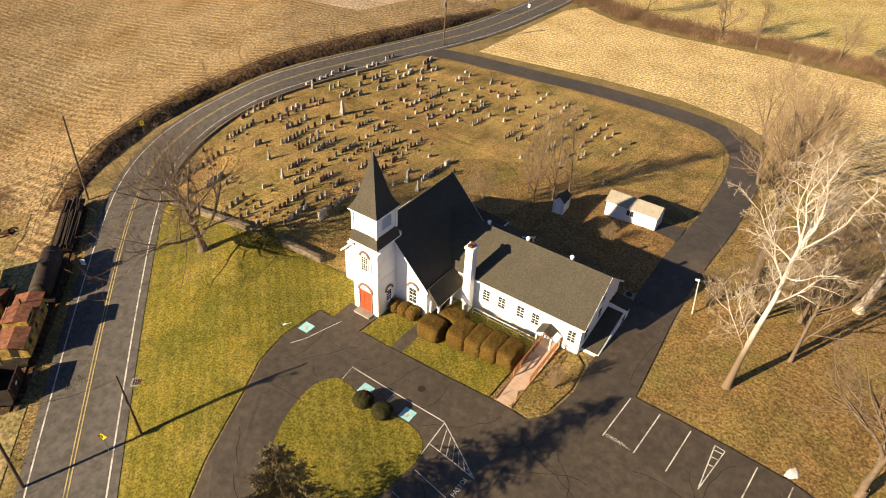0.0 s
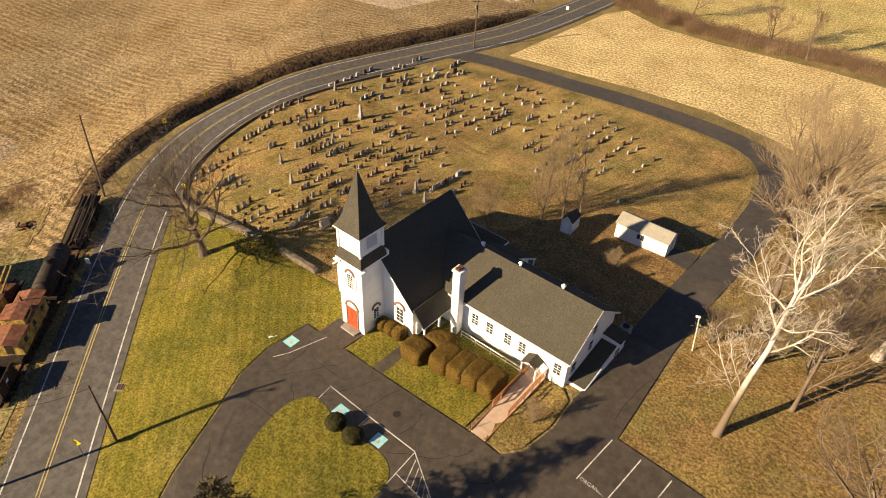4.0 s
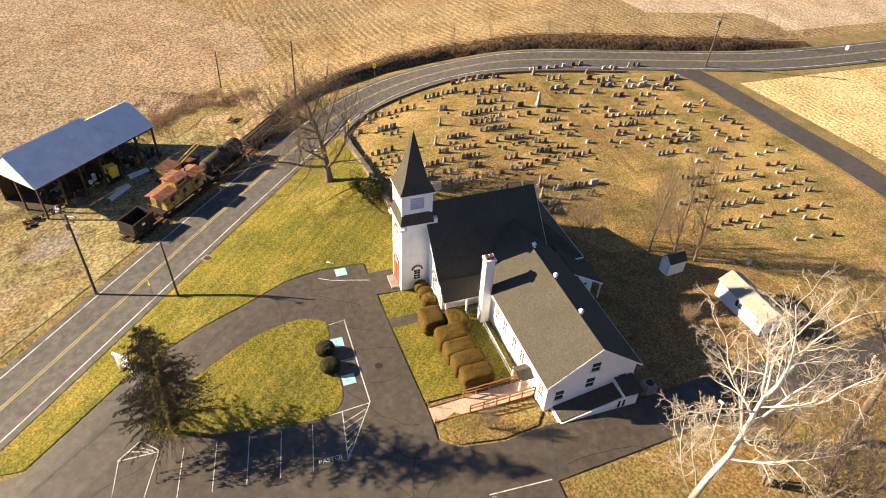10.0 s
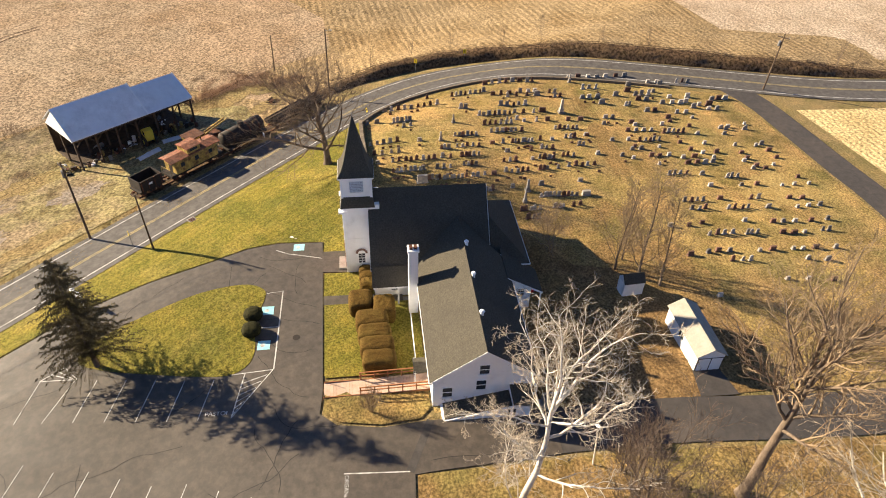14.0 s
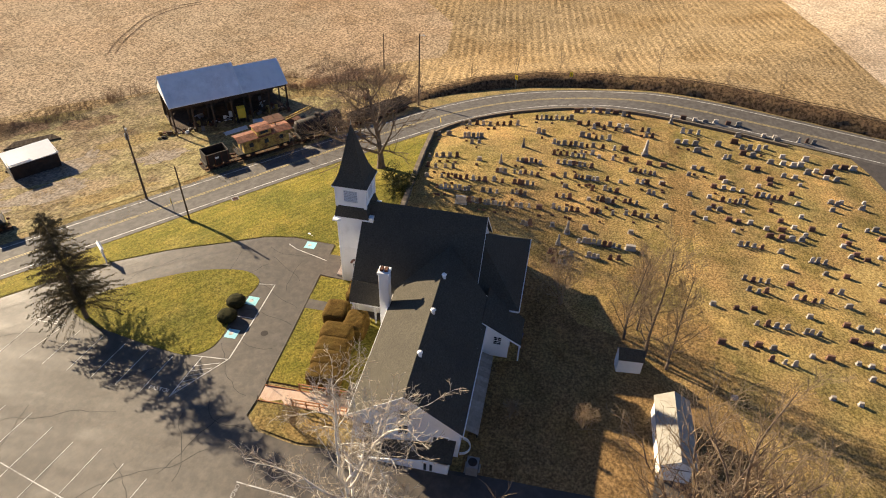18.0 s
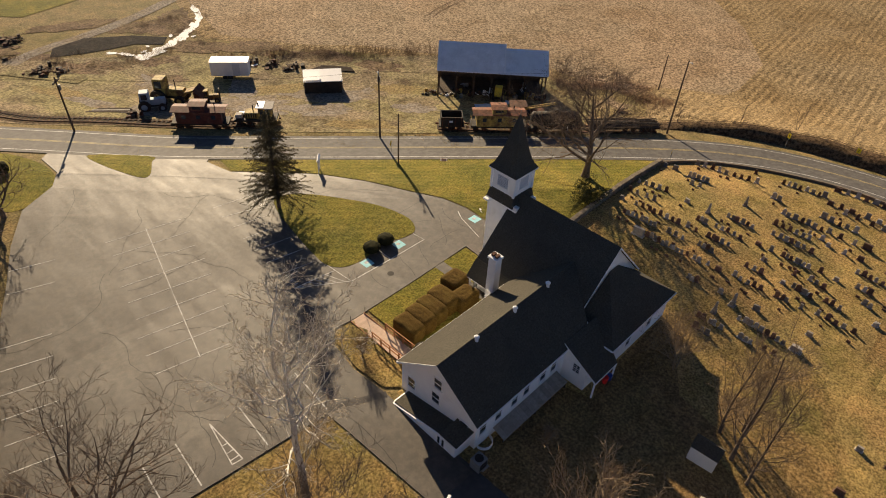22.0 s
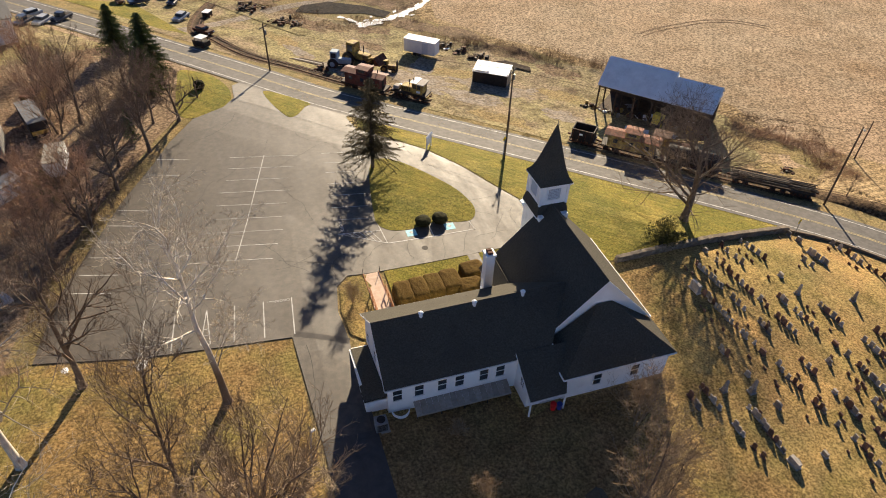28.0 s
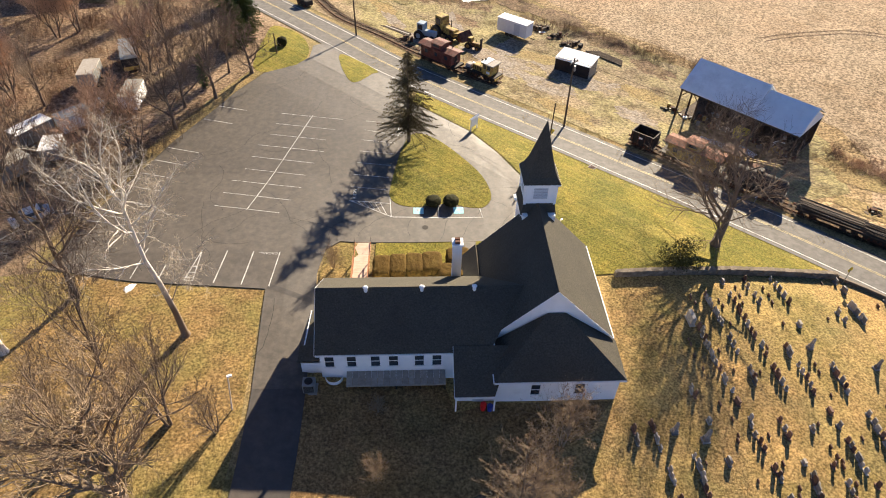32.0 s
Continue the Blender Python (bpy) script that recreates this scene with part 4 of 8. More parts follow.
    roof_plate(C, [c3, c0, ta], "dark shingled hipped rear roof")
    P("gutter", box(ex0 - e, ey1 + e - 0.04, ez - 0.32, ex1 + e, ey1 + e + 0.08, ez - 0.18), M_TRIM)
    P("gutter", box(ex1 + e - 0.04, 56.8, ez - 0.32, ex1 + e + 0.08, ey1 + e, ez - 0.18), M_TRIM)
    for wxx in (-32.2, -36.2):
        window_unit(C, wxx, ey1, 1.15, 0.8, 1.45, "+y", bars=(1, 2))
    # back entry with a gable and porch roof
    bx = -25.1
    P("entry_wall", solid([(-29, 56.7, 0), (bx, 56.7, 0), (bx, 59.3, 0), (-29, 59.3, 0), (-29, 56.65, 4.45), (bx, 56.65, 4.45), (bx, 57.0, 4.4), (-29, 57.0, 4.4), (bx, 59.3, 2.95), (-29, 59.3, 2.95)],
                          [(0, 1, 2, 3), (0, 1, 5, 4), (4, 5, 6, 7), (6, 7, 9, 8), (2, 3, 9, 8), (0, 4, 7, 9, 3), (1, 5, 6, 8, 2)]), M_SIDING, "white clapboard back entry wall")
    roof_plate(C, [(-30.2, 56.6, 4.75), (bx + 0.25, 56.6, 4.75), (bx + 0.25, 60.5, 2.5), (-28.4, 60.5, 2.5)], "dark shingled back porch roof")
    P("rake_board", slab([(bx + 0.26, 56.6, 4.73), (bx + 0.26, 60.5, 2.48), (bx + 0.26, 60.5, 2.26), (bx + 0.26, 56.6, 4.51)], (0.03, 0, 0)), M_TRIM)
    P("porch_beam", box(-28.4, 60.35, 2.2, bx + 0.25, 60.5, 2.36), M_TRIM)
    for px in (-28.45, bx + 0.1):
        P("porch_post", box(px - 0.07, 60.3, 0, px + 0.07, 60.44, 2.3), M_TRIM)
    window_unit(C, bx, 58.2, 1.9, 0.7, 1.0, "+x")
    P("back_door", box(-27.6, 59.3, 0.1, -26.6, 59.36, 2.2), M_LOUVRE, "plain grey back door")
    # cellar stair enclosure on the gable end
    sw = solid([(wx1, 48.4, 0), (-10.9, 48.4, 0), (-10.9, 56.2, 0), (wx1, 56.2, 0), (wx1, 48.4, 0.85), (-10.9, 48.4, 0.85), (-10.9, 56.2, 2.5), (wx1, 56.2, 2.5)],
               [(0, 1, 2, 3), (4, 5, 6, 7), (0, 1, 5, 4), (1, 2, 6, 5), (2, 3, 7, 6), (3, 0, 4, 7)])
    P("stair_enclosure", sw, M_SIDING, "white cellar stair enclosure")
    roof_plate(C, [(wx1, 48.6, 1.0), (-11.05, 48.6, 1.0), (-11.05, 54.6, 2.22), (wx1, 54.6, 2.22)], "sloping black stair roof", thick=0.1)
    roof_plate(C, [(wx1, 54.6, 2.95), (-10.7, 54.6, 2.75), (-10.7, 56.5, 2.75), (wx1, 56.5, 2.95)], "small flat grey stair head roof", thick=0.1)
    P("stair_head", box(wx1, 54.7, 2.2, -10.9, 56.2, 2.75), M_SIDING)
    for yy in (54.2, 54.7):
        P("slot_window", box(-10.9, yy, 1.0, -10.87, yy + 0.22, 1.9), M_GLASS)
    # areaway cover along the rear wall
    for k in range(16):
        x0 = -24.2 + k * 0.57
        P("cover_board", slab([(x0, 56.75, 1.5), (x0 + 0.55, 56.75, 1.5), (x0 + 0.55, 58.0, 1.05), (x0, 58.0, 1.05)], (0, 0, 0.04)), M_COVER, "weathered grey board of the areaway cover")
    P("cover_edge", box(-24.2, 58.0, 0.9, -15.1, 58.05, 1.1), M_COVER)
    for k in range(5):
        P("cover_post", box(-24.2 + k * 2.25, 57.9, 0, -24.1 + k * 2.25, 58.0, 0.95), M_DARK_WOOD)
    # entrance hood over the ramp door
    roof_plate(C, [(-16.1, 47.65, 3.0), (-16.1, 46.2, 3.0), (-17.0, 46.2, 2.55), (-17.0, 47.65, 2.55)], "small gabled entrance hood", thick=0.1)
    roof_plate(C, [(-16.1, 47.65, 3.0), (-16.1, 46.2, 3.0), (-15.2, 46.2, 2.55), (-15.2, 47.65, 2.55)], "small gabled entrance hood", thick=0.1)
    for px in (-16.9, -15.3):
        P("hood_post", box(px - 0.06, 46.3, 0.3, px + 0.06, 46.42, 2.6), M_TRIM)
    P("side_door", box(-16.6, 47.6, 0.35, -15.6, 47.655, 2.4), M_LOUVRE, "white side door")
    for ob in C.children_recursive:
        if ob.parent == C:
            ob.matrix_parent_inverse = inv
    return C


make_church()


# ---- painted markings on the parking lot ----
def paint_line(a, b, width=0.08, mat=None, name="stall_line", up=None, label=""):
    a, b = Vector((*a, 0)), Vector((*b, 0))
    d = (b - a).normalized()
    n = Vector((-d.y, d.x, 0)) * width / 2
    return sheet(name, [(p.x, p.y) for p in (a - n, b - n, b + n, a + n)], 0.115, mat or M_WHITE_LINE, label, up or lot)


for i in range(5):
    y = 16.8 + 2.7 * i
    paint_line((-19.1 + 0.27 * i, y), (-14.4 + 0.22 * i, y - 0.75))
paint_line((-19.5, 14.8), (-14.6, 13.4))
paint_line((-19.6, 11.6), (-14.7, 11.0))
for a, b in (((-19.5, 11.5), (-21.0, 13.3)), ((-21.0, 13.3), (-19.4, 14.9)), ((-20.2, 12.4), (-19.6, 14.0)), ((-20.6, 12.8), (-19.5, 14.5)), ((-19.5, 11.5), (-19.4, 14.9))):
    paint_line(a, b, 0.1, name="hatch_line")
T0, T1 = Vector((-6.9, 9.5, 0)), Vector((-1.35, 31.9, 0))
TD = (T1 - T0).normalized()
TN = Vector((TD.y, -TD.x, 0))
paint_line(T0[:2], T1[:2], 0.1)
for i in range(9):
    c = T0 + TD * (i * 2.82 + 0.3)
    d = (TN * 0.985 + TD * 0.05).normalized()
    for s in (-1, 1):
        paint_line((c + d * 0.1 * s)[:2], (c + d * (4.6 - 0.25 * (i % 3)) * s)[:2], 0.075)
for i in range(6):
    x = -6.55 + 2.9 * i
    if i != 3:
        paint_line((x, 39.8 - 0.1 * i), (x + 0.4, 45.2 - 0.2 * i), 0.11)
for a, b in (((2.0, 39.5), (1.85, 44.5)), ((2.0, 39.5), (2.75, 44.4)), ((1.9, 44.0), (2.7, 44.0)), ((1.92, 43.2), (2.55, 43.2)), ((1.95, 42.3), (2.4, 42.3)), ((1.85, 44.5), (2.75, 44.4))):
    paint_line(a, b, 0.1, name="hatch_line")
for (x, y) in ((13.6, 23.5), (12.7, 20.6), (11.7, 17.7), (14.4, 26.4), (15.1, 29.4), (15.7, 32.4), (8.6, 10.4), (7.2, 6.8)):
    paint_line((x, y), (x - 4.3, y + 1.3), 0.1)
paint_line((-29.9, 33.1), (-18.8, 33.05), 0.12)
paint_line((-24.5, 30.9), (-24.5, 33.0), 0.1)
paint_line((-29.6, 31.4), (-29.8, 33.0), 0.08)
for a, b in (((-13.5, 29.8), (-18.5, 30.4)), ((-13.5, 29.8), (-18.75, 33.0)), ((-18.5, 29.0), (-18.75, 33.0))):
    paint_line(a, b, 0.1, name="hatch_line")
for i in range(6):
    f = 0.14 + i * 0.14
    paint_line((-13.5 - 5.0 * f + 0.35, 29.8 + 0.6 * f), (-13.5 - 5.25 * f - 0.25, 29.8 + 3.2 * f), 0.09, name="hatch_line")
paint_line((-37.0, 31.8), (-36.2, 33.2), 0.1)
paint_line((-36.2, 33.2), (-35.0, 37.2), 0.1)
for (x, y) in ((-26.95, 31.75), (-22.05, 31.8), (-37.3, 34.4)):
    s = 0.62
    sq = sheet("accessible_mark", [(x - s, y - s), (x + s, y - s), (x + s, y + s), (x - s, y + s)], 0.115, M_BLUE_PAINT, "pale blue accessible parking square", lot)
    ring = [(x + 0.24 * math.cos(a * math.pi / 5) , y - 0.1 + 0.24 * math.sin(a * math.pi / 5)) for a in range(10)]
    sheet("mark_symbol", ring, 0.122, M_WHITE_LINE, "white wheelchair symbol", sq)


def ground_text(words, x, y, turn, size):
    cu = bpy.data.curves.new("painted_word", "FONT")
    cu.body, cu.size, cu.extrude, cu.align_x = words, size, 0.004, "CENTER"
    ob = new("painted_word", cu)
    ob.data.materials.append(M_WHITE_LINE)
    ob.parent = lot
    ob.matrix_world = pose(x, y, gz(x, y) + 0.118, 0, 0, turn)
    ob["label"] = "white painted word " + words
    return ob


ground_text("ORGANIST", -5.15, 39.85, -2, 0.5)
ground_text("PASTOR", -13.9, 28.5, 90, 0.6)


def crack(seed, x, y, heading, steps, width=0.05):
    r = random.Random(seed)
    line = [Vector((x, y, 0))]
    for _ in range(steps):
        heading += r.uniform(-0.45, 0.45)
        line.append(line[-1] + Vector((math.cos(heading), math.sin(heading), 0)) * 0.8)
    strip("crack", line, -width / 2, width / 2, 0.107, M_CRACK, "sealed crack", lot)


for i, (x, y, h, n) in enumerate(((-27, 36.8, -2.4, 9), (-31, 35.5, -2.2, 7), (-33, 31, -1.2, 9), (-34.5, 27, 0.3, 7), (-21, 36.5, -1.0, 12), (-14, 33.6, 0.2, 11), (-9, 36, -1.2, 16), (-3, 38, 0.5, 8),
                                  (1, 40.5, -1.0, 14), (6, 41, -1.7, 16), (-11, 26, -1.4, 20), (-16, 8, 0.3, 12), (-8, 5, 1.2, 16), (0, 14, 1.0, 20), (-30, 18.5, -0.4, 5), (9, 36, -2.0, 12),
                                  (-7, 47, 1.8, 10), (-12, 4, 1.7, 22), (-4, -4, 1.5, 14), (-34, 34.5, -0.4, 6), (-36, 30, 0.6, 8), (-24.5, 37.2, -1.7, 7), (-15, 36.6, -2.2, 10), (-12, 32, -0.3, 9), (-6, 33, 2.4, 9), (4, 43.5, -2.3, 11), (7.5, 43, -1.2, 9), (0, 36, -2.6, 12), (-17, 27, -0.2, 10), (-10, 18, 0.1, 12), (4, 22, 2.2, 14), (-27.5, 14.5, -0.6, 8), (-33.4, 22, -0.2, 5))):
    crack(i, x, y, h, n)
strip("drive_joint", [Vector((-11.2, 47.4, 0)), Vector((-8.4, 46.2, 0)), Vector((-6.1, 45.2, 0))], -0.35, 0.35, 0.107, M_DRIVE, "worn asphalt joint", lot)
mh = bmesh.new()
rod((-22.8, 34.95, gz(-22.8, 34.95) + 0.05), (-22.8, 34.95, gz(-22.8, 34.95) + 0.12), 0.38, 0.38, 16, mh)
part("manhole_cover", mh, M_BLACK_METAL, lot, "round black iron manhole cover")


# ---- clipped hedges and shrubs ----
def hedge_mesh(name, sx, sy, sz, mat, seed, power=3.0, rough=0.08):
    bm = bmesh.new()
    bmesh.ops.create_icosphere(bm, subdivisions=5, radius=1.0)
    off = Vector((seed * 7.3, seed * 3.1, 0))
    for v in bm.verts:
        c = v.co
        k = (abs(c.x) ** power + abs(c.y) ** power + abs(c.z) ** power) ** (-1 / power)
        p = c * k
        n = noise.noise(p * 3.0 + off) * rough + noise.noise(p * 11.0 + off) * rough * 0.6 + noise.noise(p * 25.0 + off) * rough * 0.5
        p = p * (1 + n)
        v.co = Vector((p.x * sx, p.y * sy, max(-0.02, (p.z + 0.9) * sz / 1.9)))
    return mesh_of(bm, name, mat, True)


def clipped_shrub(x, y, sx, sy, sz, mat, seed, label, name="shrub", turn=0, z=0.08, group="", power=3.0, rough=0.08):
    ob = empty(name, x, y, gz(x, y) + z, turn, label, "shrub", group)
    c = new("foliage", hedge_mesh("foliage", sx, sy, sz, mat, seed, power, rough))
    c.parent = ob
    part("stem", rod((0, 0, -0.1), (0, 0, 0.4), 0.06), M_BARK, ob)
    return ob


for i, (x, y, sx, sy, sz) in enumerate(((-26.3, 41.5, 1.35, 1.25, 1.9), (-25.2, 43.9, 1.45, 1.15, 1.9), (-23.35, 42.6, 1.15, 1.65, 1.95), (-21.45, 42.8, 1.02, 1.65, 1.9), (-19.7, 43.0, 1.02, 1.65, 1.9), (-17.95, 43.15, 1.0, 1.6, 1.85))):
    clipped_shrub(x, y, sx, sy, sz, M_HEDGE, i, "clipped bronze-brown block hedge before the church wing", "hedge", 0, 0.08, "brown hedges before the wing", 5.0, 0.045)
for i, (x, y, s) in enumerate(((-31.6, 42.1, 0.75), (-30.5, 42.2, 0.8), (-29.4, 42.3, 0.85))):
    clipped_shrub(x, y, s * 0.85, s, 1.45, M_HEDGE, 10 + i, "rounded bronze-brown shrub against the church wall", "shrub", 0, 0.08, "round shrubs by the tower", 2.6)
for i, (x, y) in enumerate(((-26.1, 30.4), (-23.9, 30.45))):
    clipped_shrub(x, y, 0.95, 0.95, 1.08, M_DARK_HEDGE, 20 + i, "dark evergreen ball shrub on the grass island", "shrub", 0, 0.08, "ball shrubs on the island", 2.3)
for i, (x, y) in enumerate(((-37.0, 44.2), (-38.4, 44.4))):
    clipped_shrub(x, y, 0.7, 0.7, 1.1, M_HEDGE, 24 + i, "low brown shrub beside the nave wall", "shrub", 0, 0.02, "", 2.6)
clipped_shrub(0.9, -14.4, 0.85, 0.8, 1.55, M_DARK_HEDGE, 29, "dark rounded shrub on the grass by the lot entrance", "shrub", 0, 0.05, "", 2.4)


def leafy_bush(x, y, rx, ry, h, seed, label, mat, n=5200):
    r = random.Random(seed)
    ob = empty("bush", x, y, gz(x, y), 0, label, "shrub")
    part("stem", rod((0, 0, 0), (0, 0, h * 0.5), 0.12, 0.05), M_BARK, ob)
    lumps = [(r.gauss(0, 0.45) * rx, r.gauss(0, 0.45) * ry, r.uniform(0.25, 0.75) * h, r.uniform(0.35, 0.6)) for _ in range(16)]
    v, f = [], []
    for _ in range(n):
        cx, cy, cz, s = r.choice(lumps)
        d = Vector((r.gauss(0, 1), r.gauss(0, 1), r.gauss(0, 1))).normalized() * (r.random() ** 0.33)
        p = Vector((cx + d.x * rx * s, cy + d.y * ry * s, max(0.05, cz + d.z * h * 0.5 * s)))
        a, b = (Vector((r.gauss(0, 1), r.gauss(0, 1), r.gauss(0, 1))).normalized() * r.uniform(0.08, 0.2) for _ in range(2))
        i = len(v)
        v += [tuple(p), tuple(p + a), tuple(p + b)]
        f.append((i, i + 1, i + 2))
    raw("foliage", v, f, mat, ob, "dense small dark leaves")


M_EVERGREEN = material("dark_evergreen_leaf", (0.018, 0.022, 0.007), (0.085, 0.085, 0.025), 2.0, rough=0.8, bump=0.0, spec=0.15)
leafy_bush(-51.3, 41.5, 2.6, 2.2, 2.9, 30, "large dark evergreen bush beside the stone wall", M_EVERGREEN)


# ---- timber ramp ----
def make_ramp():
    R = empty("ramp", -15.6, 37.9, gz(-15.6, 37.9) + 0.04, 0, "long pinkish timber access ramp with brown rails", "ramp")
    x0, x1, y0, y1, z1 = -0.92, 0.92, 0.0, 9.75, 0.45

    def z(y):
        return 0.1 + (z1 - 0.1) * y / y1
    n = 33
    for i in range(n):
        a, b = y1 * i / n, y1 * (i + 1) / n - 0.012
        part("deck_board", slab([(x0, a, z(a)), (x1, a, z(a)), (x1, b, z(b)), (x0, b, z(b))], (0, 0, -0.05)), M_DECK, R)
    for x in (x0 + 0.05, x1 - 0.05):
        part("stringer", slab([(x - 0.04, 0, 0.0), (x + 0.04, 0, 0.0), (x + 0.04, y1, z1 - 0.32), (x - 0.04, y1, z1 - 0.32)], (0, 0, 0.22)), M_RAIL, R)
        for j in range(6):
            y = 3.4 + j * 1.28
            part("rail_post", box(x - 0.05, y - 0.05, 0, x + 0.05, y + 0.05, z(y) + 0.95), M_RAIL, R)
        for h in (0.5, 0.92):
            part("hand_rail", slab([(x - 0.045, 3.3, z(3.3) + h), (x + 0.045, 3.3, z(3.3) + h), (x + 0.045, y1, z1 + h), (x - 0.045, y1, z1 + h)], (0, 0, 0.09)), M_RAIL, R)
    for x in (x0 - 0.02, x1 + 0.02):
        part("end_post", rod((x, 0.1, 0), (x, 0.1, 1.0), 0.03), M_BLACK_METAL, R, "slim black end post")
    return R


make_ramp()
# white pipe rail along the wing's sunken walk
rail = empty("pipe_rail", -24.6, 46.6, gz(-24.6, 46.6) + 0.1, 0, "white pipe rail along the sunken walk by the wing", "railing")
for i in range(5):
    part("post", rod((i * 1.9, 0, 0), (i * 1.9, 0, 0.95), 0.045), M_TRIM, rail)
part("top_rail", rod((0, 0, 0.95), (7.6, 0, 0.95), 0.05), M_TRIM, rail)
part("low_rail", rod((0, 0, 0.5), (7.6, 0, 0.5), 0.04), M_TRIM, rail)
# air conditioner beside the stair head
ac = empty("air_conditioner", -11.8, 58.1, gz(-11.8, 58.1), 0, "grey air conditioner cabinet behind the church wing", "appliance")
part("cabinet", box(-0.55, -0.5, 0.08, 0.55, 0.5, 1.25, bevel=0.03), M_STEEL, ac)
part("pad", box(-0.7, -0.65, 0, 0.7, 0.65, 0.08), M_CONCRETE, ac)
for i in range(6):
    part("grille_slat", box(-0.45, 0.5, 0.25 + i * 0.15, 0.45, 0.52, 0.33 + i * 0.15), M_BLACK_METAL, ac)
fan = bmesh.new()
rod((0, 0, 1.25), (0, 0, 1.3), 0.38, 0.38, 14, fan)
part("fan_grille", fan, M_BLACK_METAL, ac)
dish = empty("window_well", -13.9, 57.4, gz(-13.9, 57.4), 0, "white rimmed window well by the rear wall", "window well")
wv = bmesh.new()
for i in range(12):
    a0, a1 = math.pi * i / 12, math.pi * (i + 1) / 12
    slab([(0.75 * math.cos(a0), -0.6 + 0.75 * math.sin(a0), 0), (0.75 * math.cos(a1), -0.6 + 0.75 * math.sin(a1), 0), (0.82 * math.cos(a1), -0.6 + 0.82 * math.sin(a1), 0), (0.82 * math.cos(a0), -0.6 + 0.82 * math.sin(a0), 0)], (0, 0, 0.4), wv)
part("rim", wv, M_TRIM, dish)
bin_ob = empty("bin", -27.5, 60.2, gz(-27.5, 60.2), 0, "bright red bin on the back porch", "bin")
part("body", rod((0, 0, 0), (0, 0, 0.8), 0.24, 0.3, 12), M_RED_PLASTIC, bin_ob)
part("lid", rod((0, 0, 0.8), (0, 0, 0.88), 0.31, 0.27, 12), M_RED_PLASTIC, bin_ob)
tub = empty("bin", -28.1, 60.3, gz(-28.1, 60.3), 0, "dark blue bin on the back porch", "bin")
part("body", rod((0, 0, 0), (0, 0, 0.75), 0.22, 0.27, 12), material("blue_plastic", (0.03, 0.05, 0.25), (0.05, 0.08, 0.35), 2.0, rough=0.4, bump=0.02), tub)


# ---- sheds behind the church ----
def make_shed():
    S = empty("shed", -17.7, 74.25, gz(-17.7, 72.7) - 0.05, 1, "long white shed with a low grey roof and double doors", "shed")
    w, d, h = 6.8, 2.7, 2.2
    part("body", solid([(-w / 2, -d / 2, 0), (w / 2, -d / 2, 0), (w / 2, d / 2, 0), (-w / 2, d / 2, 0), (-w / 2, -d / 2, h), (w / 2, -d / 2, h), (w / 2, d / 2, h), (-w / 2, d / 2, h), (-w / 2, 0, h + 0.8), (w / 2, 0, h + 0.8)],
                       [(0, 1, 2, 3), (0, 1, 5, 4), (2, 3, 7, 6), (1, 2, 6, 9, 5), (3, 0, 4, 8, 7), (4, 5, 9, 8), (6, 7, 8, 9)]), M_CLAPBOARD, S)
    for s in (-1, 1):
        part("roof", slab([(-w / 2 - 0.15, 0, h + 0.86), (w / 2 + 0.15, 0, h + 0.86), (w / 2 + 0.15, s * (d / 2 + 0.2), h - 0.06), (-w / 2 - 0.15, s * (d / 2 + 0.2), h - 0.06)], (0, 0, 0.07)), M_SHED_ROOF, S)
    dr = part("door", box(w / 2 + 0.005, -1.2, 0.05, w / 2 + 0.05, 1.2, 1.95), M_CLAPBOARD, S, "white double door with dark trim")
    for y in (-1.3, 0.0, 1.22):
        part("door_trim", box(w / 2 + 0.05, y, 0.05, w / 2 + 0.07, y + 0.08, 1.95), M_BLACK_METAL, dr)
    for z in (0.05, 1.87):
        part("door_trim", box(w / 2 + 0.05, -1.3, z, w / 2 + 0.068, 1.3, z + 0.08), M_BLACK_METAL, dr)
    win = part("window", box(-0.55, -d / 2 - 0.03, 1.1, 0.35, -d / 2 + 0.01, 1.8), M_GLASS, S, "small dark window")
    part("mullion", box(-0.13, -d / 2 - 0.05, 1.1, -0.07, -d / 2 - 0.03, 1.8), M_TRIM, win)
    return S


make_shed()
O = empty("outhouse", -26.4, 70.9, gz(-26.4, 70.9) - 0.05, 4, "small white outhouse with a dark gable roof", "outhouse")
part("body", solid([(-0.75, -1.15, 0), (0.75, -1.15, 0), (0.75, 1.15, 0), (-0.75, 1.15, 0), (-0.75, -1.15, 1.9), (0.75, -1.15, 1.9), (0.75, 1.15, 1.9), (-0.75, 1.15, 1.9), (0, -1.15, 2.6), (0, 1.15, 2.6)],
                   [(0, 1, 2, 3), (0, 1, 5, 8, 4), (2, 3, 7, 9, 6), (1, 2, 6, 5), (3, 0, 4, 7), (4, 8, 9, 7), (5, 8, 9, 6)]), M_CLAPBOARD, O)
for s in (-1, 1):
    part("roof", slab([(0, -1.22, 2.66), (s * 0.84, -1.22, 1.86), (s * 0.84, 1.22, 1.86), (0, 1.22, 2.66)], (0, 0, 0.06)), M_SHINGLE, O)
part("door", box(-0.4, -1.19, 0.05, 0.4, -1.15, 1.75), M_TRIM, O)


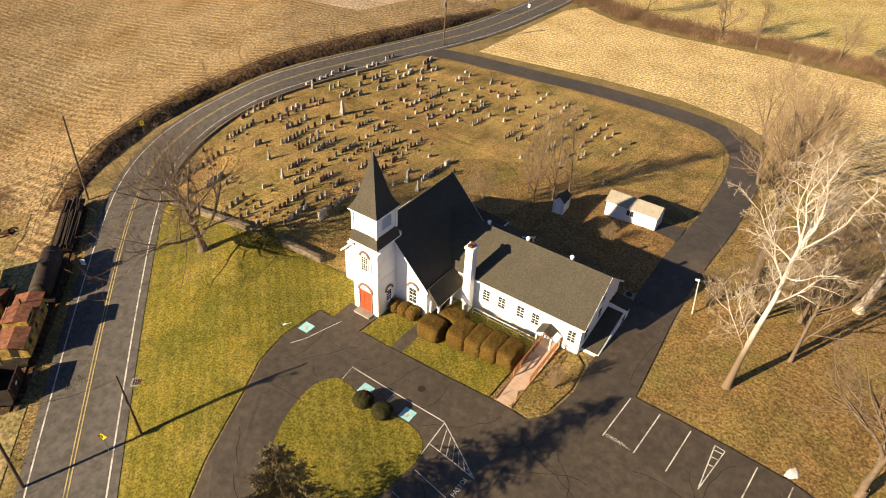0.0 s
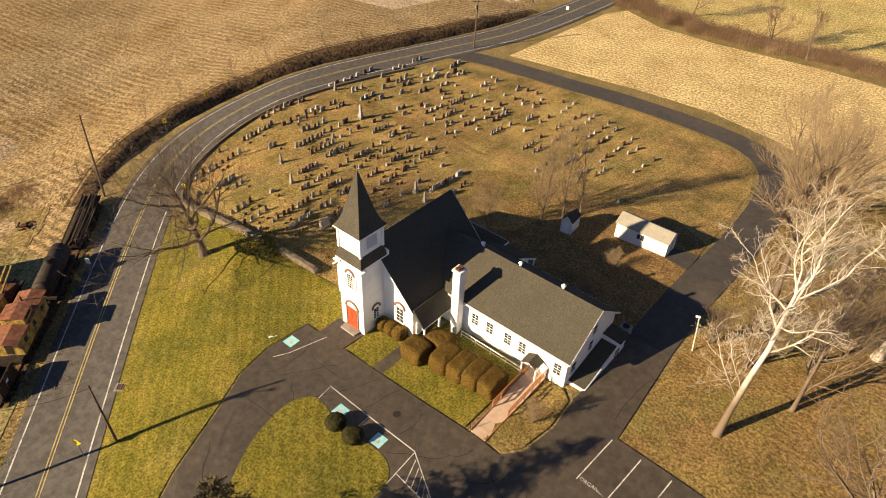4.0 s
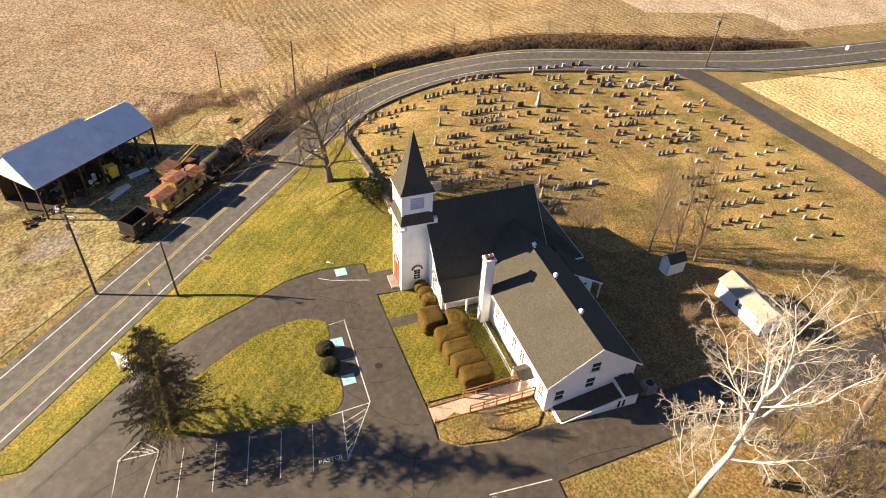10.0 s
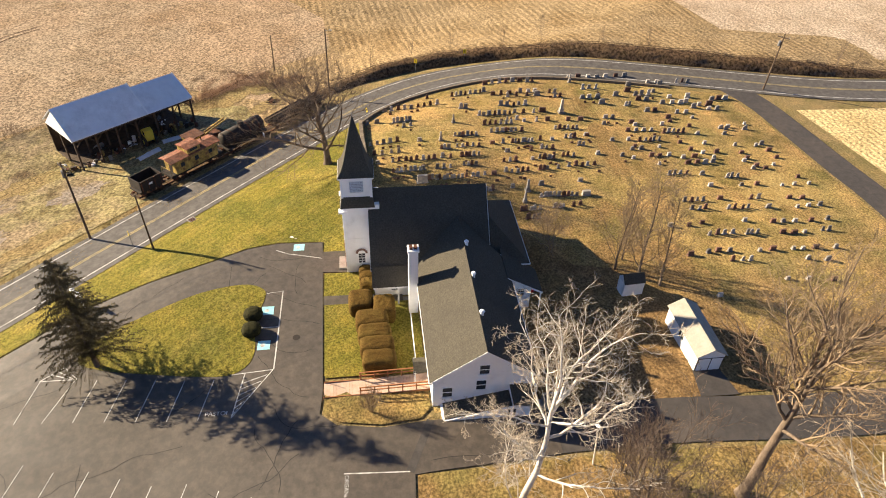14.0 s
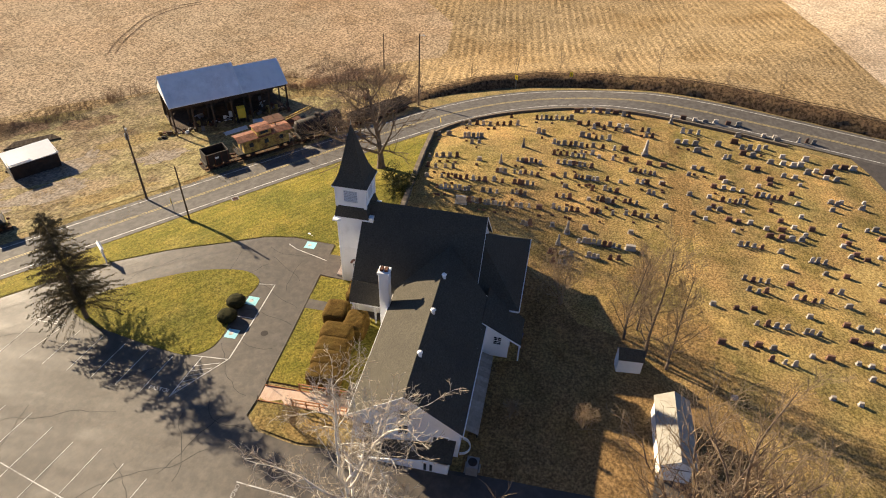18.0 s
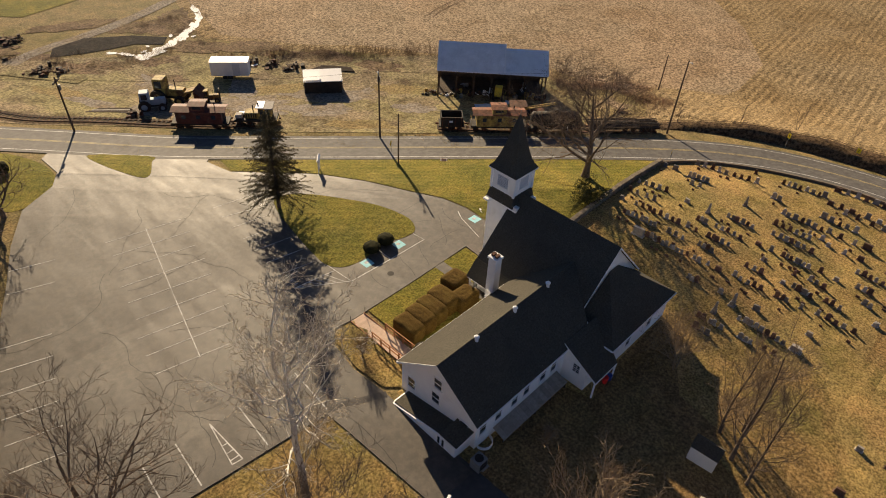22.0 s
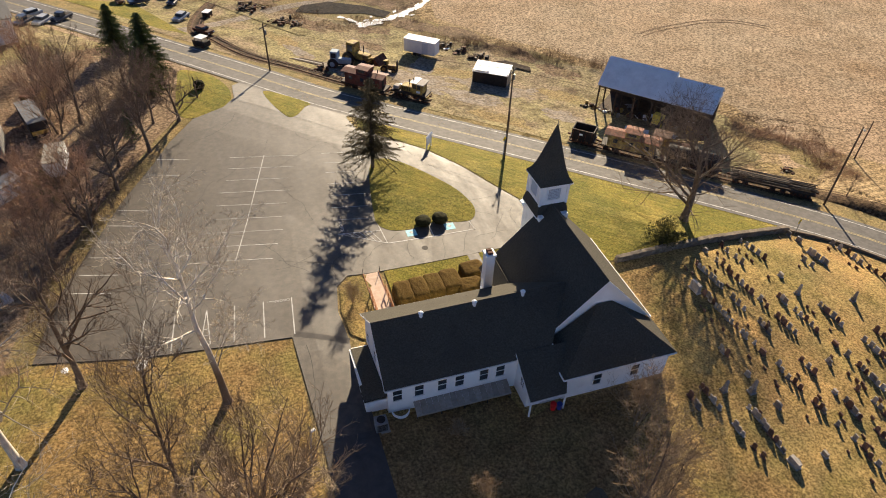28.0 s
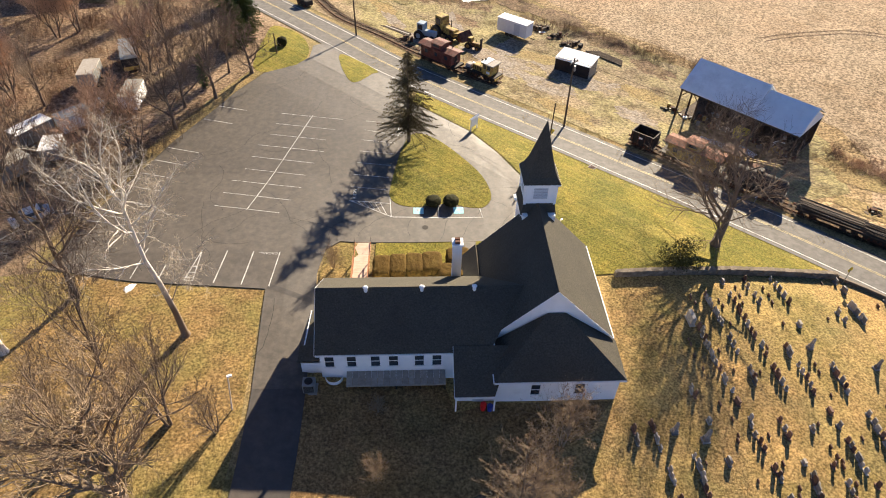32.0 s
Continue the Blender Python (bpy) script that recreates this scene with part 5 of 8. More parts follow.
# ---- stone wall of the churchyard ----
def make_wall():
    W = empty("stone_wall", -57, 42.7, gz(-57, 42.7), 0, "low fieldstone wall along the churchyard", "wall")
    r = random.Random(4)
    line = smooth_line([(-43.6, 43.3), (-50, 43.0), (-57, 42.6), (-64, 42.2), (-70.3, 42.0)], 1.0)
    core = bmesh.new()
    inv = W.matrix_world.inverted()
    for a, b in zip(line, line[1:]):
        d = (b - a).normalized()
        n = Vector((-d.y, d.x, 0)) * 0.2
        za, zb = gz(a.x, a.y), gz(b.x, b.y)
        pts = [a - n, b - n, b + n, a + n]
        zs = [za, zb, zb, za]
        lo = [Vector((p.x, p.y, z - 0.1)) for p, z in zip(pts, zs)]
        hi = [Vector((p.x, p.y, z + 0.72)) for p, z in zip(pts, zs)]
        solid(lo + hi, [(0, 1, 2, 3), (4, 5, 6, 7), (0, 1, 5, 4), (1, 2, 6, 5), (2, 3, 7, 6), (3, 0, 4, 7)], core)
    core.transform(inv)
    part("core", core, M_MORTAR, W)
    shapes = []
    for k in range(5):
        bm = box(-0.5, -0.5, 0, 0.5, 0.5, 1)
        for v in bm.verts:
            v.co += Vector((r.uniform(-0.1, 0.1), r.uniform(-0.1, 0.1), r.uniform(-0.08, 0.08)))
        shapes.append(mesh_of(bm, "stone", M_STONE))
    L = [0.0]
    for a, b in zip(line, line[1:]):
        L.append(L[-1] + (b - a).length)

    def at(s):
        s = min(max(s, 0), L[-1] - 1e-3)
        i = max(j for j in range(len(L) - 1) if L[j] <= s)
        p = line[i].lerp(line[i + 1], (s - L[i]) / (L[i + 1] - L[i]))
        d = (line[i + 1] - line[i]).normalized()
        return p, d

    def lay(s, off, z, lx, ly, lz):
        p, d = at(s)
        n = Vector((-d.y, d.x, 0))
        q = p + n * off
        ob = new("stone", r.choice(shapes))
        ob.parent = W
        ob.matrix_world = pose(q.x, q.y, gz(p.x, p.y) + z, 0, 0, math.degrees(math.atan2(d.y, d.x)) + r.uniform(-4, 4)) @ Matrix.Diagonal((lx, ly, lz, 1))
    s = 0.2
    while s < L[-1]:
        w = r.uniform(0.5, 0.85)
        lay(s + w / 2, 0, 0.7, w * 0.97, r.uniform(0.5, 0.6), r.uniform(0.1, 0.17))
        s += w
    for side in (-1, 1):
        for c in range(2):
            s = 0.1 * c
            while s < L[-1]:
                w = r.uniform(0.42, 0.75)
                lay(s + w / 2, side * 0.2, 0.02 + c * 0.35, w * 0.95, r.uniform(0.12, 0.2), r.uniform(0.3, 0.34))
                s += w


make_wall()
kerb_line = smooth_line([(-70.3, 42.0), (-74.5, 45.2), (-78.2, 50.2), (-80.8, 57), (-81.9, 65), (-80.6, 75.5), (-78.2, 86), (-75.6, 95)], 1.5)
kl, kr = band(kerb_line, -0.18, 0.18)
kb = bmesh.new()
for i in range(len(kerb_line) - 1):
    q = [kl[i], kr[i], kr[i + 1], kl[i + 1]]
    lo = [Vector((p.x, p.y, gz(p.x, p.y) - 0.1)) for p in q]
    hi = [Vector((p.x, p.y, gz(p.x, p.y) + 0.42)) for p in q]
    solid(lo + hi, [(0, 1, 2, 3), (4, 5, 6, 7), (0, 1, 5, 4), (1, 2, 6, 5), (2, 3, 7, 6), (3, 0, 4, 7)], kb)
tagged(part("retaining_wall", kb, M_STONE), "low dark stone kerb wall between cemetery and road", "wall", "", "structure")


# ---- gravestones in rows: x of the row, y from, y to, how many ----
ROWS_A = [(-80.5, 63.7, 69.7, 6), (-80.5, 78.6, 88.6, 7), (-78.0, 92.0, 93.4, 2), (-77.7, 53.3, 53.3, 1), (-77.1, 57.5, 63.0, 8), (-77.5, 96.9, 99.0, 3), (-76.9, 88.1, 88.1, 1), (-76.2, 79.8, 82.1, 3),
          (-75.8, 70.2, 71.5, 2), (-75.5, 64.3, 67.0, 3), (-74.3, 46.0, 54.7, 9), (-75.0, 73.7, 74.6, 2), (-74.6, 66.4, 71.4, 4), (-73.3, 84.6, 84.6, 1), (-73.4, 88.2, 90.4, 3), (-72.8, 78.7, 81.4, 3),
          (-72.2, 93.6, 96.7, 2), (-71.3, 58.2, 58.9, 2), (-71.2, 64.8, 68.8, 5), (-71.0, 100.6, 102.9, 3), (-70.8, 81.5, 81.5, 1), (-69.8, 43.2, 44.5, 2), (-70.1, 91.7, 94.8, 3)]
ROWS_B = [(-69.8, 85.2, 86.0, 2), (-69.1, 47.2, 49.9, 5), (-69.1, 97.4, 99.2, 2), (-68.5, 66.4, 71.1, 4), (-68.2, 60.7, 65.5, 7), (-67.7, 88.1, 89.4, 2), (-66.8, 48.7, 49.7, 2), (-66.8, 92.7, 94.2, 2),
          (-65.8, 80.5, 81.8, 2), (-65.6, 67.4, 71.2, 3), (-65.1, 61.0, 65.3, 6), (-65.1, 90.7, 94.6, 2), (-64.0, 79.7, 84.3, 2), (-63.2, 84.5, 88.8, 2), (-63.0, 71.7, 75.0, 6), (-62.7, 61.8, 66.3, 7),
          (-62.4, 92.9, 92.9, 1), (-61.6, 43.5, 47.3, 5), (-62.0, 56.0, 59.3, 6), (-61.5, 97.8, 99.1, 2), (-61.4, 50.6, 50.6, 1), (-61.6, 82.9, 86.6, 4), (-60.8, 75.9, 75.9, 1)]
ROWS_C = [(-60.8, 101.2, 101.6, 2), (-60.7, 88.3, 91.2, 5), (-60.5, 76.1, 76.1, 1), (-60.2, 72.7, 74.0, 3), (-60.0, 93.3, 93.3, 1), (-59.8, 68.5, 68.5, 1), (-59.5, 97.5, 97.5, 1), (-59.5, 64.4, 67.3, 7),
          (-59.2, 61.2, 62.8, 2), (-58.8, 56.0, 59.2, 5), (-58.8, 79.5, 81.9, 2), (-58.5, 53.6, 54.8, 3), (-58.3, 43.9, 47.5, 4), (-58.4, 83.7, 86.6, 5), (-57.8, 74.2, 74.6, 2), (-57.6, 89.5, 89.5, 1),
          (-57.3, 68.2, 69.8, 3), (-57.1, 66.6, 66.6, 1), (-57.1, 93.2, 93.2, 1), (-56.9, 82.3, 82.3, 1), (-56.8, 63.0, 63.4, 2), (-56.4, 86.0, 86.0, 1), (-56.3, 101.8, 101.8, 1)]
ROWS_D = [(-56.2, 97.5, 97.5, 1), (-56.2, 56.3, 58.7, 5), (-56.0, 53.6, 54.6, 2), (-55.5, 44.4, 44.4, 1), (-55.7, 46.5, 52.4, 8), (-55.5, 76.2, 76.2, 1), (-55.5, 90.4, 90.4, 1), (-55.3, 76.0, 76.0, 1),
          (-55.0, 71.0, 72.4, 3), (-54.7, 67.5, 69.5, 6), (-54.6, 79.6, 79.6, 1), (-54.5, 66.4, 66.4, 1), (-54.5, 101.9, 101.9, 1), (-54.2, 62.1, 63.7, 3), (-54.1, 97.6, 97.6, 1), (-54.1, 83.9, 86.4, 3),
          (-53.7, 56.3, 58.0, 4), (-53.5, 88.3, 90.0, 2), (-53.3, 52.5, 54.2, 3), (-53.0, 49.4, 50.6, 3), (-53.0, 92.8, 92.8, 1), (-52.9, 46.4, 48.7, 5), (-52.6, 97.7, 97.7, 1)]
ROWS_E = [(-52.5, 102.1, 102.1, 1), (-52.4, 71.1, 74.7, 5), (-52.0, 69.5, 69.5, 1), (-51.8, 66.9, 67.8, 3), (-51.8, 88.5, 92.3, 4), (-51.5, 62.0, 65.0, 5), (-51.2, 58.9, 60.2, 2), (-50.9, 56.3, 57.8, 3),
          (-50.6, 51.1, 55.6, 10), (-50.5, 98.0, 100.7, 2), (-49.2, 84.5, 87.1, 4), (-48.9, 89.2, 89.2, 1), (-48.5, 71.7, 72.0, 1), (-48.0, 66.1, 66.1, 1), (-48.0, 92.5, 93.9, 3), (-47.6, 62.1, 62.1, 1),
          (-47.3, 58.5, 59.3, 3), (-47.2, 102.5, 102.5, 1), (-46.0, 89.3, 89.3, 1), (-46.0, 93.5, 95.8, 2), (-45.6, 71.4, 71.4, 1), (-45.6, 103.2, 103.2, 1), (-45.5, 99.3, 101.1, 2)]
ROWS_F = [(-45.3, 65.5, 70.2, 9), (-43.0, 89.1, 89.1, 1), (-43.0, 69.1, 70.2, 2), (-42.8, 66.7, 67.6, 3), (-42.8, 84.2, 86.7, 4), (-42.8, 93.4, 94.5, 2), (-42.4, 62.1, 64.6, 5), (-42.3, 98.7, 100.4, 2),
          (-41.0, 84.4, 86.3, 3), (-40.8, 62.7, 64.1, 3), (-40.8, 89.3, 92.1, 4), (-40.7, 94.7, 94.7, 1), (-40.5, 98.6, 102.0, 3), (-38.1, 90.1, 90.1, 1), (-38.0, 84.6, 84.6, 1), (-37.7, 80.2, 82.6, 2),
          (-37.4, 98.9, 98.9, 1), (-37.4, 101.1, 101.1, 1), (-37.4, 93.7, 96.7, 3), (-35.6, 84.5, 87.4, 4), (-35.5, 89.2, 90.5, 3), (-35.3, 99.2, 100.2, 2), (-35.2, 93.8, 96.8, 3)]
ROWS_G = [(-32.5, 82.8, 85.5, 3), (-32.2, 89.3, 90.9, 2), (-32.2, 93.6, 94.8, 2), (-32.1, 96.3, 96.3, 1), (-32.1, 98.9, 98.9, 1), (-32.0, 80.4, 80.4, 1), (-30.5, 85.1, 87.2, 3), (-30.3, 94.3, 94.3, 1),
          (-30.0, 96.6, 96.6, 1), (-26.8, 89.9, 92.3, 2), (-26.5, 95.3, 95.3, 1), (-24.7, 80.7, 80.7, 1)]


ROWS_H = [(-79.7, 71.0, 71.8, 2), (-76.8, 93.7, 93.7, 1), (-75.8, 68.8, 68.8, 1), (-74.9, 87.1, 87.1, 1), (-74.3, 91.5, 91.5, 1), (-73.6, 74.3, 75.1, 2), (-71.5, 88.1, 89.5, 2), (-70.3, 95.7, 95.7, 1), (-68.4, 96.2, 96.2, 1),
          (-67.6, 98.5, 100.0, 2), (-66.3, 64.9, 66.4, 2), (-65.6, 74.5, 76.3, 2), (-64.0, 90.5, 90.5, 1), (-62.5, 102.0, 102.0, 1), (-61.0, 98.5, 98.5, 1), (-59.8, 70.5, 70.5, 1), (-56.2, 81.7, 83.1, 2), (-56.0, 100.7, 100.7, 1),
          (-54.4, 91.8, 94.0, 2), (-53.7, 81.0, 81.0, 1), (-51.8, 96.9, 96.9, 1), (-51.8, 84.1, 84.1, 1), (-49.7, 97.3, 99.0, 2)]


def tablet_profile(w, h, style):
    if style == 0:      # rounded top
        return [(-w / 2, 0), (w / 2, 0)] + [(w / 2 * math.cos(math.pi * i / 8), h - w / 2 + w / 2 * math.sin(math.pi * i / 8)) for i in range(9)]
    if style == 1:      # serpentine top
        return [(-w / 2, 0), (w / 2, 0), (w / 2, h * 0.85), (w * 0.25, h * 0.97), (0, h), (-w * 0.25, h * 0.97), (-w / 2, h * 0.85)]
    return [(-w / 2, 0), (w / 2, 0), (w / 2, h), (-w / 2, h)]


def make_gravestone(style, w, h, t, mat, label):
    g = empty("gravestone", 0, 0, 0, 0, label, "gravestone", "gravestones in the churchyard")
    part("base", box(-t / 2 - 0.1, -w / 2 - 0.12, 0, t / 2 + 0.1, w / 2 + 0.12, 0.16, bevel=0.015), mat, g)
    poly = tablet_profile(w, h, style)
    part("tablet", slab([(-t / 2, a, 0.16 + b) for a, b in poly], (t, 0, 0)), mat, g)
    return g


TABLETS = [make_gravestone(0, 0.55, 0.95, 0.12, M_MARBLE, "weathered white marble headstone with a rounded top"),
           make_gravestone(2, 0.6, 0.75, 0.14, M_GRANITE, "plain grey upright headstone with a square top"),
           make_gravestone(0, 0.5, 0.8, 0.12, M_BROWNSTONE, "dark reddish-brown headstone with a rounded top")]
BLOCKS = [make_gravestone(1, 1.0, 0.8, 0.25, M_GRANITE, "grey granite family headstone with a curved top"),
          make_gravestone(2, 1.1, 0.75, 0.28, M_BROWNSTONE, "polished reddish granite block headstone"),
          make_gravestone(2, 0.9, 0.7, 0.3, M_MARBLE, "pale stone block headstone on a wide base")]
OBELISK = empty("gravestone", 0, 0, 0, 0, "tall pale stone obelisk monument on a stepped base", "gravestone", "gravestones in the churchyard")
part("base", box(-0.55, -0.55, 0, 0.55, 0.55, 0.3, bevel=0.03), M_GRANITE, OBELISK)
part("plinth", box(-0.4, -0.4, 0.3, 0.4, 0.4, 1.0, bevel=0.03), M_GRANITE, OBELISK)
_ob = rod((0, 0, 1.0), (0, 0, 2.7), 0.4, 0.26, 4)
rod((0, 0, 2.7), (0, 0, 3.0), 0.26, 0.02, 4, _ob)
part("shaft", _ob, M_GRANITE, OBELISK)


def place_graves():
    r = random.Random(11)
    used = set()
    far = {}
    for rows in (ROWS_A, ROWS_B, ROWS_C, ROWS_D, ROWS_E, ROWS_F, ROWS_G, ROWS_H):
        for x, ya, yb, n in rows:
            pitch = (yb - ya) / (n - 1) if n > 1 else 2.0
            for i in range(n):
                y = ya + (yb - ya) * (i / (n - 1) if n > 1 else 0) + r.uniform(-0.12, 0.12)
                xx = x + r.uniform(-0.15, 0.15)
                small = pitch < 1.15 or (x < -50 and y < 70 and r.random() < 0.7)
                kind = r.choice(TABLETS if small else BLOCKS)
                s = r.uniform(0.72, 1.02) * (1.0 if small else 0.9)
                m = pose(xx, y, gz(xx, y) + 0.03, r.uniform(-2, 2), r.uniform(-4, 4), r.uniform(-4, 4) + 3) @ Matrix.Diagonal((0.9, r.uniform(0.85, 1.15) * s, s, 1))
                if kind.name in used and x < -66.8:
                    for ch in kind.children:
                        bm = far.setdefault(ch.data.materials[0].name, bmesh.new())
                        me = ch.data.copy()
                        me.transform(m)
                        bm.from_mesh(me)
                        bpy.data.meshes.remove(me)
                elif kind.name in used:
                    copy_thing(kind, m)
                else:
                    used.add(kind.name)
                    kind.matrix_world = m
    foot = bmesh.new()
    for rows in (ROWS_A, ROWS_B, ROWS_C, ROWS_D, ROWS_E):
        for x, ya, yb, n in rows:
            for i in range(n):
                if r.random() < 0.34 and x > -79 and yb < 92:
                    fx, fy = x + r.uniform(1.5, 1.9), ya + (yb - ya) * (i / (n - 1) if n > 1 else 0) + r.uniform(-0.2, 0.2)
                    z, w, h = gz(fx, fy), r.uniform(0.16, 0.26), r.uniform(0.22, 0.42)
                    box(fx - 0.06, fy - w, z - 0.05, fx + 0.06, fy + w, z + h, foot, 0.02)
    tagged(part("footstones", foot, M_BROWNSTONE), "small worn dark footstones behind the headstones", "gravestones", "", "stuff")
    for name, bm in far.items():
        tagged(part("far_gravestones", bm, bpy.data.materials[name]), "rows of small far headstones near the road", "gravestones", "", "stuff")
    spots = ((-68.0, 73.9, 0.85), (-66.5, 56.4, 0.6), (-46.8, 63.9, 0.75), (-44.3, 63.0, 0.66), (-61.0, 53.8, 0.62), (-78.9, 78.2, 0.65))
    for i, (x, y, s) in enumerate(spots):
        m = pose(x, y, gz(x, y) + 0.03, 0, 0, 3) @ Matrix.Scale(s, 4)
        if i:
            copy_thing(OBELISK, m)
        else:
            OBELISK.matrix_world = m
    big = make_gravestone(2, 1.35, 1.0, 0.4, M_MARBLE, "wide pale family monument on a long base")
    big.matrix_world = pose(-49.9, 50.1, 0.03, 0, 0, 3)
    copy_thing(big, pose(-45.3, 71.5, 0.03, 0, 0, 3) @ Matrix.Diagonal((1, 0.8, 0.6, 1)))


place_graves()


# ---- poles, signs, wires ----
def utility_pole(x, y, h, lean=0.0, arm=True, lamp=False, r=0.16, turn=45, label="weathered wooden utility pole"):
    p = empty("utility_pole", x, y, gz(x, y), turn, label, "utility pole")
    part("shaft", rod((0, 0, -0.2), (lean, 0, h), r, r * 0.65, 9), M_WOOD_POLE, p)
    if arm:
        part("crossarm", box(lean - 1.0, -0.06, h - 0.75, lean + 1.0, 0.06, h - 0.6), M_WOOD_POLE, p)
        for k in (-0.85, -0.4, 0.4, 0.85):
            part("insulator", rod((lean + k, 0, h - 0.6), (lean + k, 0, h - 0.42), 0.05, 0.04, 6), M_STEEL, p)
        part("transformer", rod((lean - 0.38, 0, h - 2.1), (lean - 0.38, 0, h - 1.3), 0.22, 0.22, 10), M_STEEL, p, "grey transformer can")
    if lamp:
        part("lamp_arm", rod((lean, 0, h - 0.3), (lean + 1.3, 0, h + 0.2), 0.04), M_STEEL, p)
        part("lamp_head", box(lean + 1.1, -0.12, h + 0.1, lean + 1.6, 0.12, h + 0.24, bevel=0.03), M_STEEL, p)
    return p


utility_pole(-44.7, 8.0, 11.4, 0.2, True, True)
utility_pole(-40.5, 16.8, 7.8, -0.3, False, label="bare wooden guy pole on the lawn edge", r=0.12)
utility_pole(-82.2, 36.8, 12.8, 0.3, False, True)
utility_pole(-99.7, 25.6, 7.2, 0.2, False, r=0.13)
utility_pole(-74.0, 111.3, 10.0, 0.3, True)
utility_pole(-11.2, -23.3, 8.9, 0.2, True)
utility_pole(-72.0, 171.0, 10.0, 0.3, True)
utility_pole(1.3, -11.0, 3.6, 0.1, False, r=0.14, label="short wooden post beside the lot entrance")
WIRE_ENDS = (((-44.7, 8.0, 11.0), (-82.2, 36.8, 12.0)), ((-44.7, 8.0, 11.0), (-11.2, -23.3, 8.5)), ((-44.7, 8.0, 10.2), (-40.5, 16.8, 7.6)), ((-82.2, 36.8, 12.2), (-99.7, 25.6, 7.0)), ((-11.2, -23.3, 8.5), (20, -55, 9.0)))
for (ax, ay, ah), (bx, by, bh) in WIRE_ENDS:
    a, b = Vector((ax, ay, gz(ax, ay) + ah)), Vector((bx, by, gz(bx, by) + bh))
    line = [a.lerp(b, i / 12) - Vector((0, 0, 0.9 * 4 * (i / 12) * (1 - i / 12))) for i in range(13)]
    side = (b - a).cross(Vector((0, 0, 1))).normalized() * 0.016
    verts = [tuple(p + q) for p in line for q in (side, -side, Vector((0, 0, 0.026)))]
    faces = [(3 * i + k, 3 * i + (k + 1) % 3, 3 * i + 3 + (k + 1) % 3, 3 * i + 3 + k) for i in range(12) for k in range(3)]
    tagged(raw("overhead_wire", verts, faces, M_BLACK_METAL), "thin dark overhead wire strung between poles", "wire")


def road_sign(x, y, h, turn, mat, shape="diamond", label="yellow diamond warning sign on a post"):
    s = empty("road_sign", x, y, gz(x, y), turn, label, "road sign")
    part("post", rod((0, 0.04, 0), (0, 0.04, h), 0.035), M_STEEL, s)
    k = 0.45
    poly = [(0, 0, h - k), (k, 0, h), (0, 0, h + k), (-k, 0, h)] if shape == "diamond" else [(-0.3, 0, h - 0.4), (0.3, 0, h - 0.4), (0.3, 0, h + 0.4), (-0.3, 0, h + 0.4)]
    face = part("face", slab(poly, (0, -0.03, 0)), mat, s)
    if shape != "white":
        part("symbol", box(-0.05, -0.04, h - 0.18, 0.05, -0.031, h + 0.2), M_BLACK_METAL, face)
    return s


road_sign(-41.5, 14.1, 2.2, 30, M_SIGN_YELLOW)
road_sign(-70.6, 43.1, 2.3, 20, M_SIGN_YELLOW)
road_sign(-91.5, 52.5, 2.2, 60, M_SIGN_YELLOW, "plate", "yellow chevron plate on a post at the bend")
road_sign(-93.8, 62.0, 2.2, 80, M_SIGN_YELLOW, "plate", "yellow chevron plate on a post at the bend")
road_sign(-66.8, 27.3, 1.8, 30, M_TRIM, "white", "small white sign on a post beside the tracks")
road_sign(-70.5, 141.0, 2.2, 0, M_TRIM, "white", "small white sign on a post beside the road")
CS = empty("church_sign", -30.4, 11.8, gz(-30.4, 11.8), 49, "white church notice board on two posts", "sign")
for x in (-0.75, 0.75):
    part("post", box(x - 0.07, -0.07, 0, x + 0.07, 0.07, 2.0), M_TRIM, CS)
part("board", box(-0.72, -0.09, 0.75, 0.72, 0.09, 2.1, bevel=0.02), M_TRIM, CS)
for i, w in enumerate((0.9, 1.1, 0.8, 1.0)):
    part("writing_bar", box(-w / 2, -0.1, 1.85 - i * 0.24, w / 2, -0.09, 1.93 - i * 0.24), M_BLACK_METAL, CS, "dark unreadable line of writing")
part("cap", solid([(-0.95, -0.2, 2.1), (0.95, -0.2, 2.1), (0.95, 0.2, 2.1), (-0.95, 0.2, 2.1), (-0.95, 0, 2.35), (0.95, 0, 2.35)], [(0, 1, 2, 3), (0, 1, 5, 4), (2, 3, 4, 5), (1, 2, 5), (3, 0, 4)]), M_TRIM, CS)
LP = empty("lamp_post", -5.3, 60.35, gz(-5.3, 60.35), 20, "pale slim lamp post leaning over the drive", "lamp post")
part("shaft", rod((0, 0, 0), (-0.5, 0, 4.6), 0.07, 0.05, 8), M_PALE_BARK, LP)
part("lamp_head", box(-0.85, -0.12, 4.55, -0.4, 0.12, 4.72, bevel=0.03), M_TRIM, LP)
DR = empty("storm_drain", -46.0, 20.5, gz(-46.0, 20.5), 42, "rusty iron storm drain grate beside the road", "drain")
part("frame", box(-0.95, -0.5, -0.05, 0.95, 0.5, 0.05), M_CONCRETE, DR)
for i in range(7):
    part("bar", box(-0.75 + i * 0.22, -0.35, 0.05, -0.65 + i * 0.22, 0.35, 0.08), M_RUST, DR)
BB = empty("stump", -19.0, 62.5, 0, 0, "dark ring of stones on the back lawn", "fire ring")
for i in range(11):
    a = i * 2 * math.pi / 11
    part("ring_stone", box(0.8 * math.cos(a) - 0.2, 0.8 * math.sin(a) - 0.2, 0, 0.8 * math.cos(a) + 0.2, 0.8 * math.sin(a) + 0.2, 0.28, bevel=0.06), M_DARK_WOOD, BB)


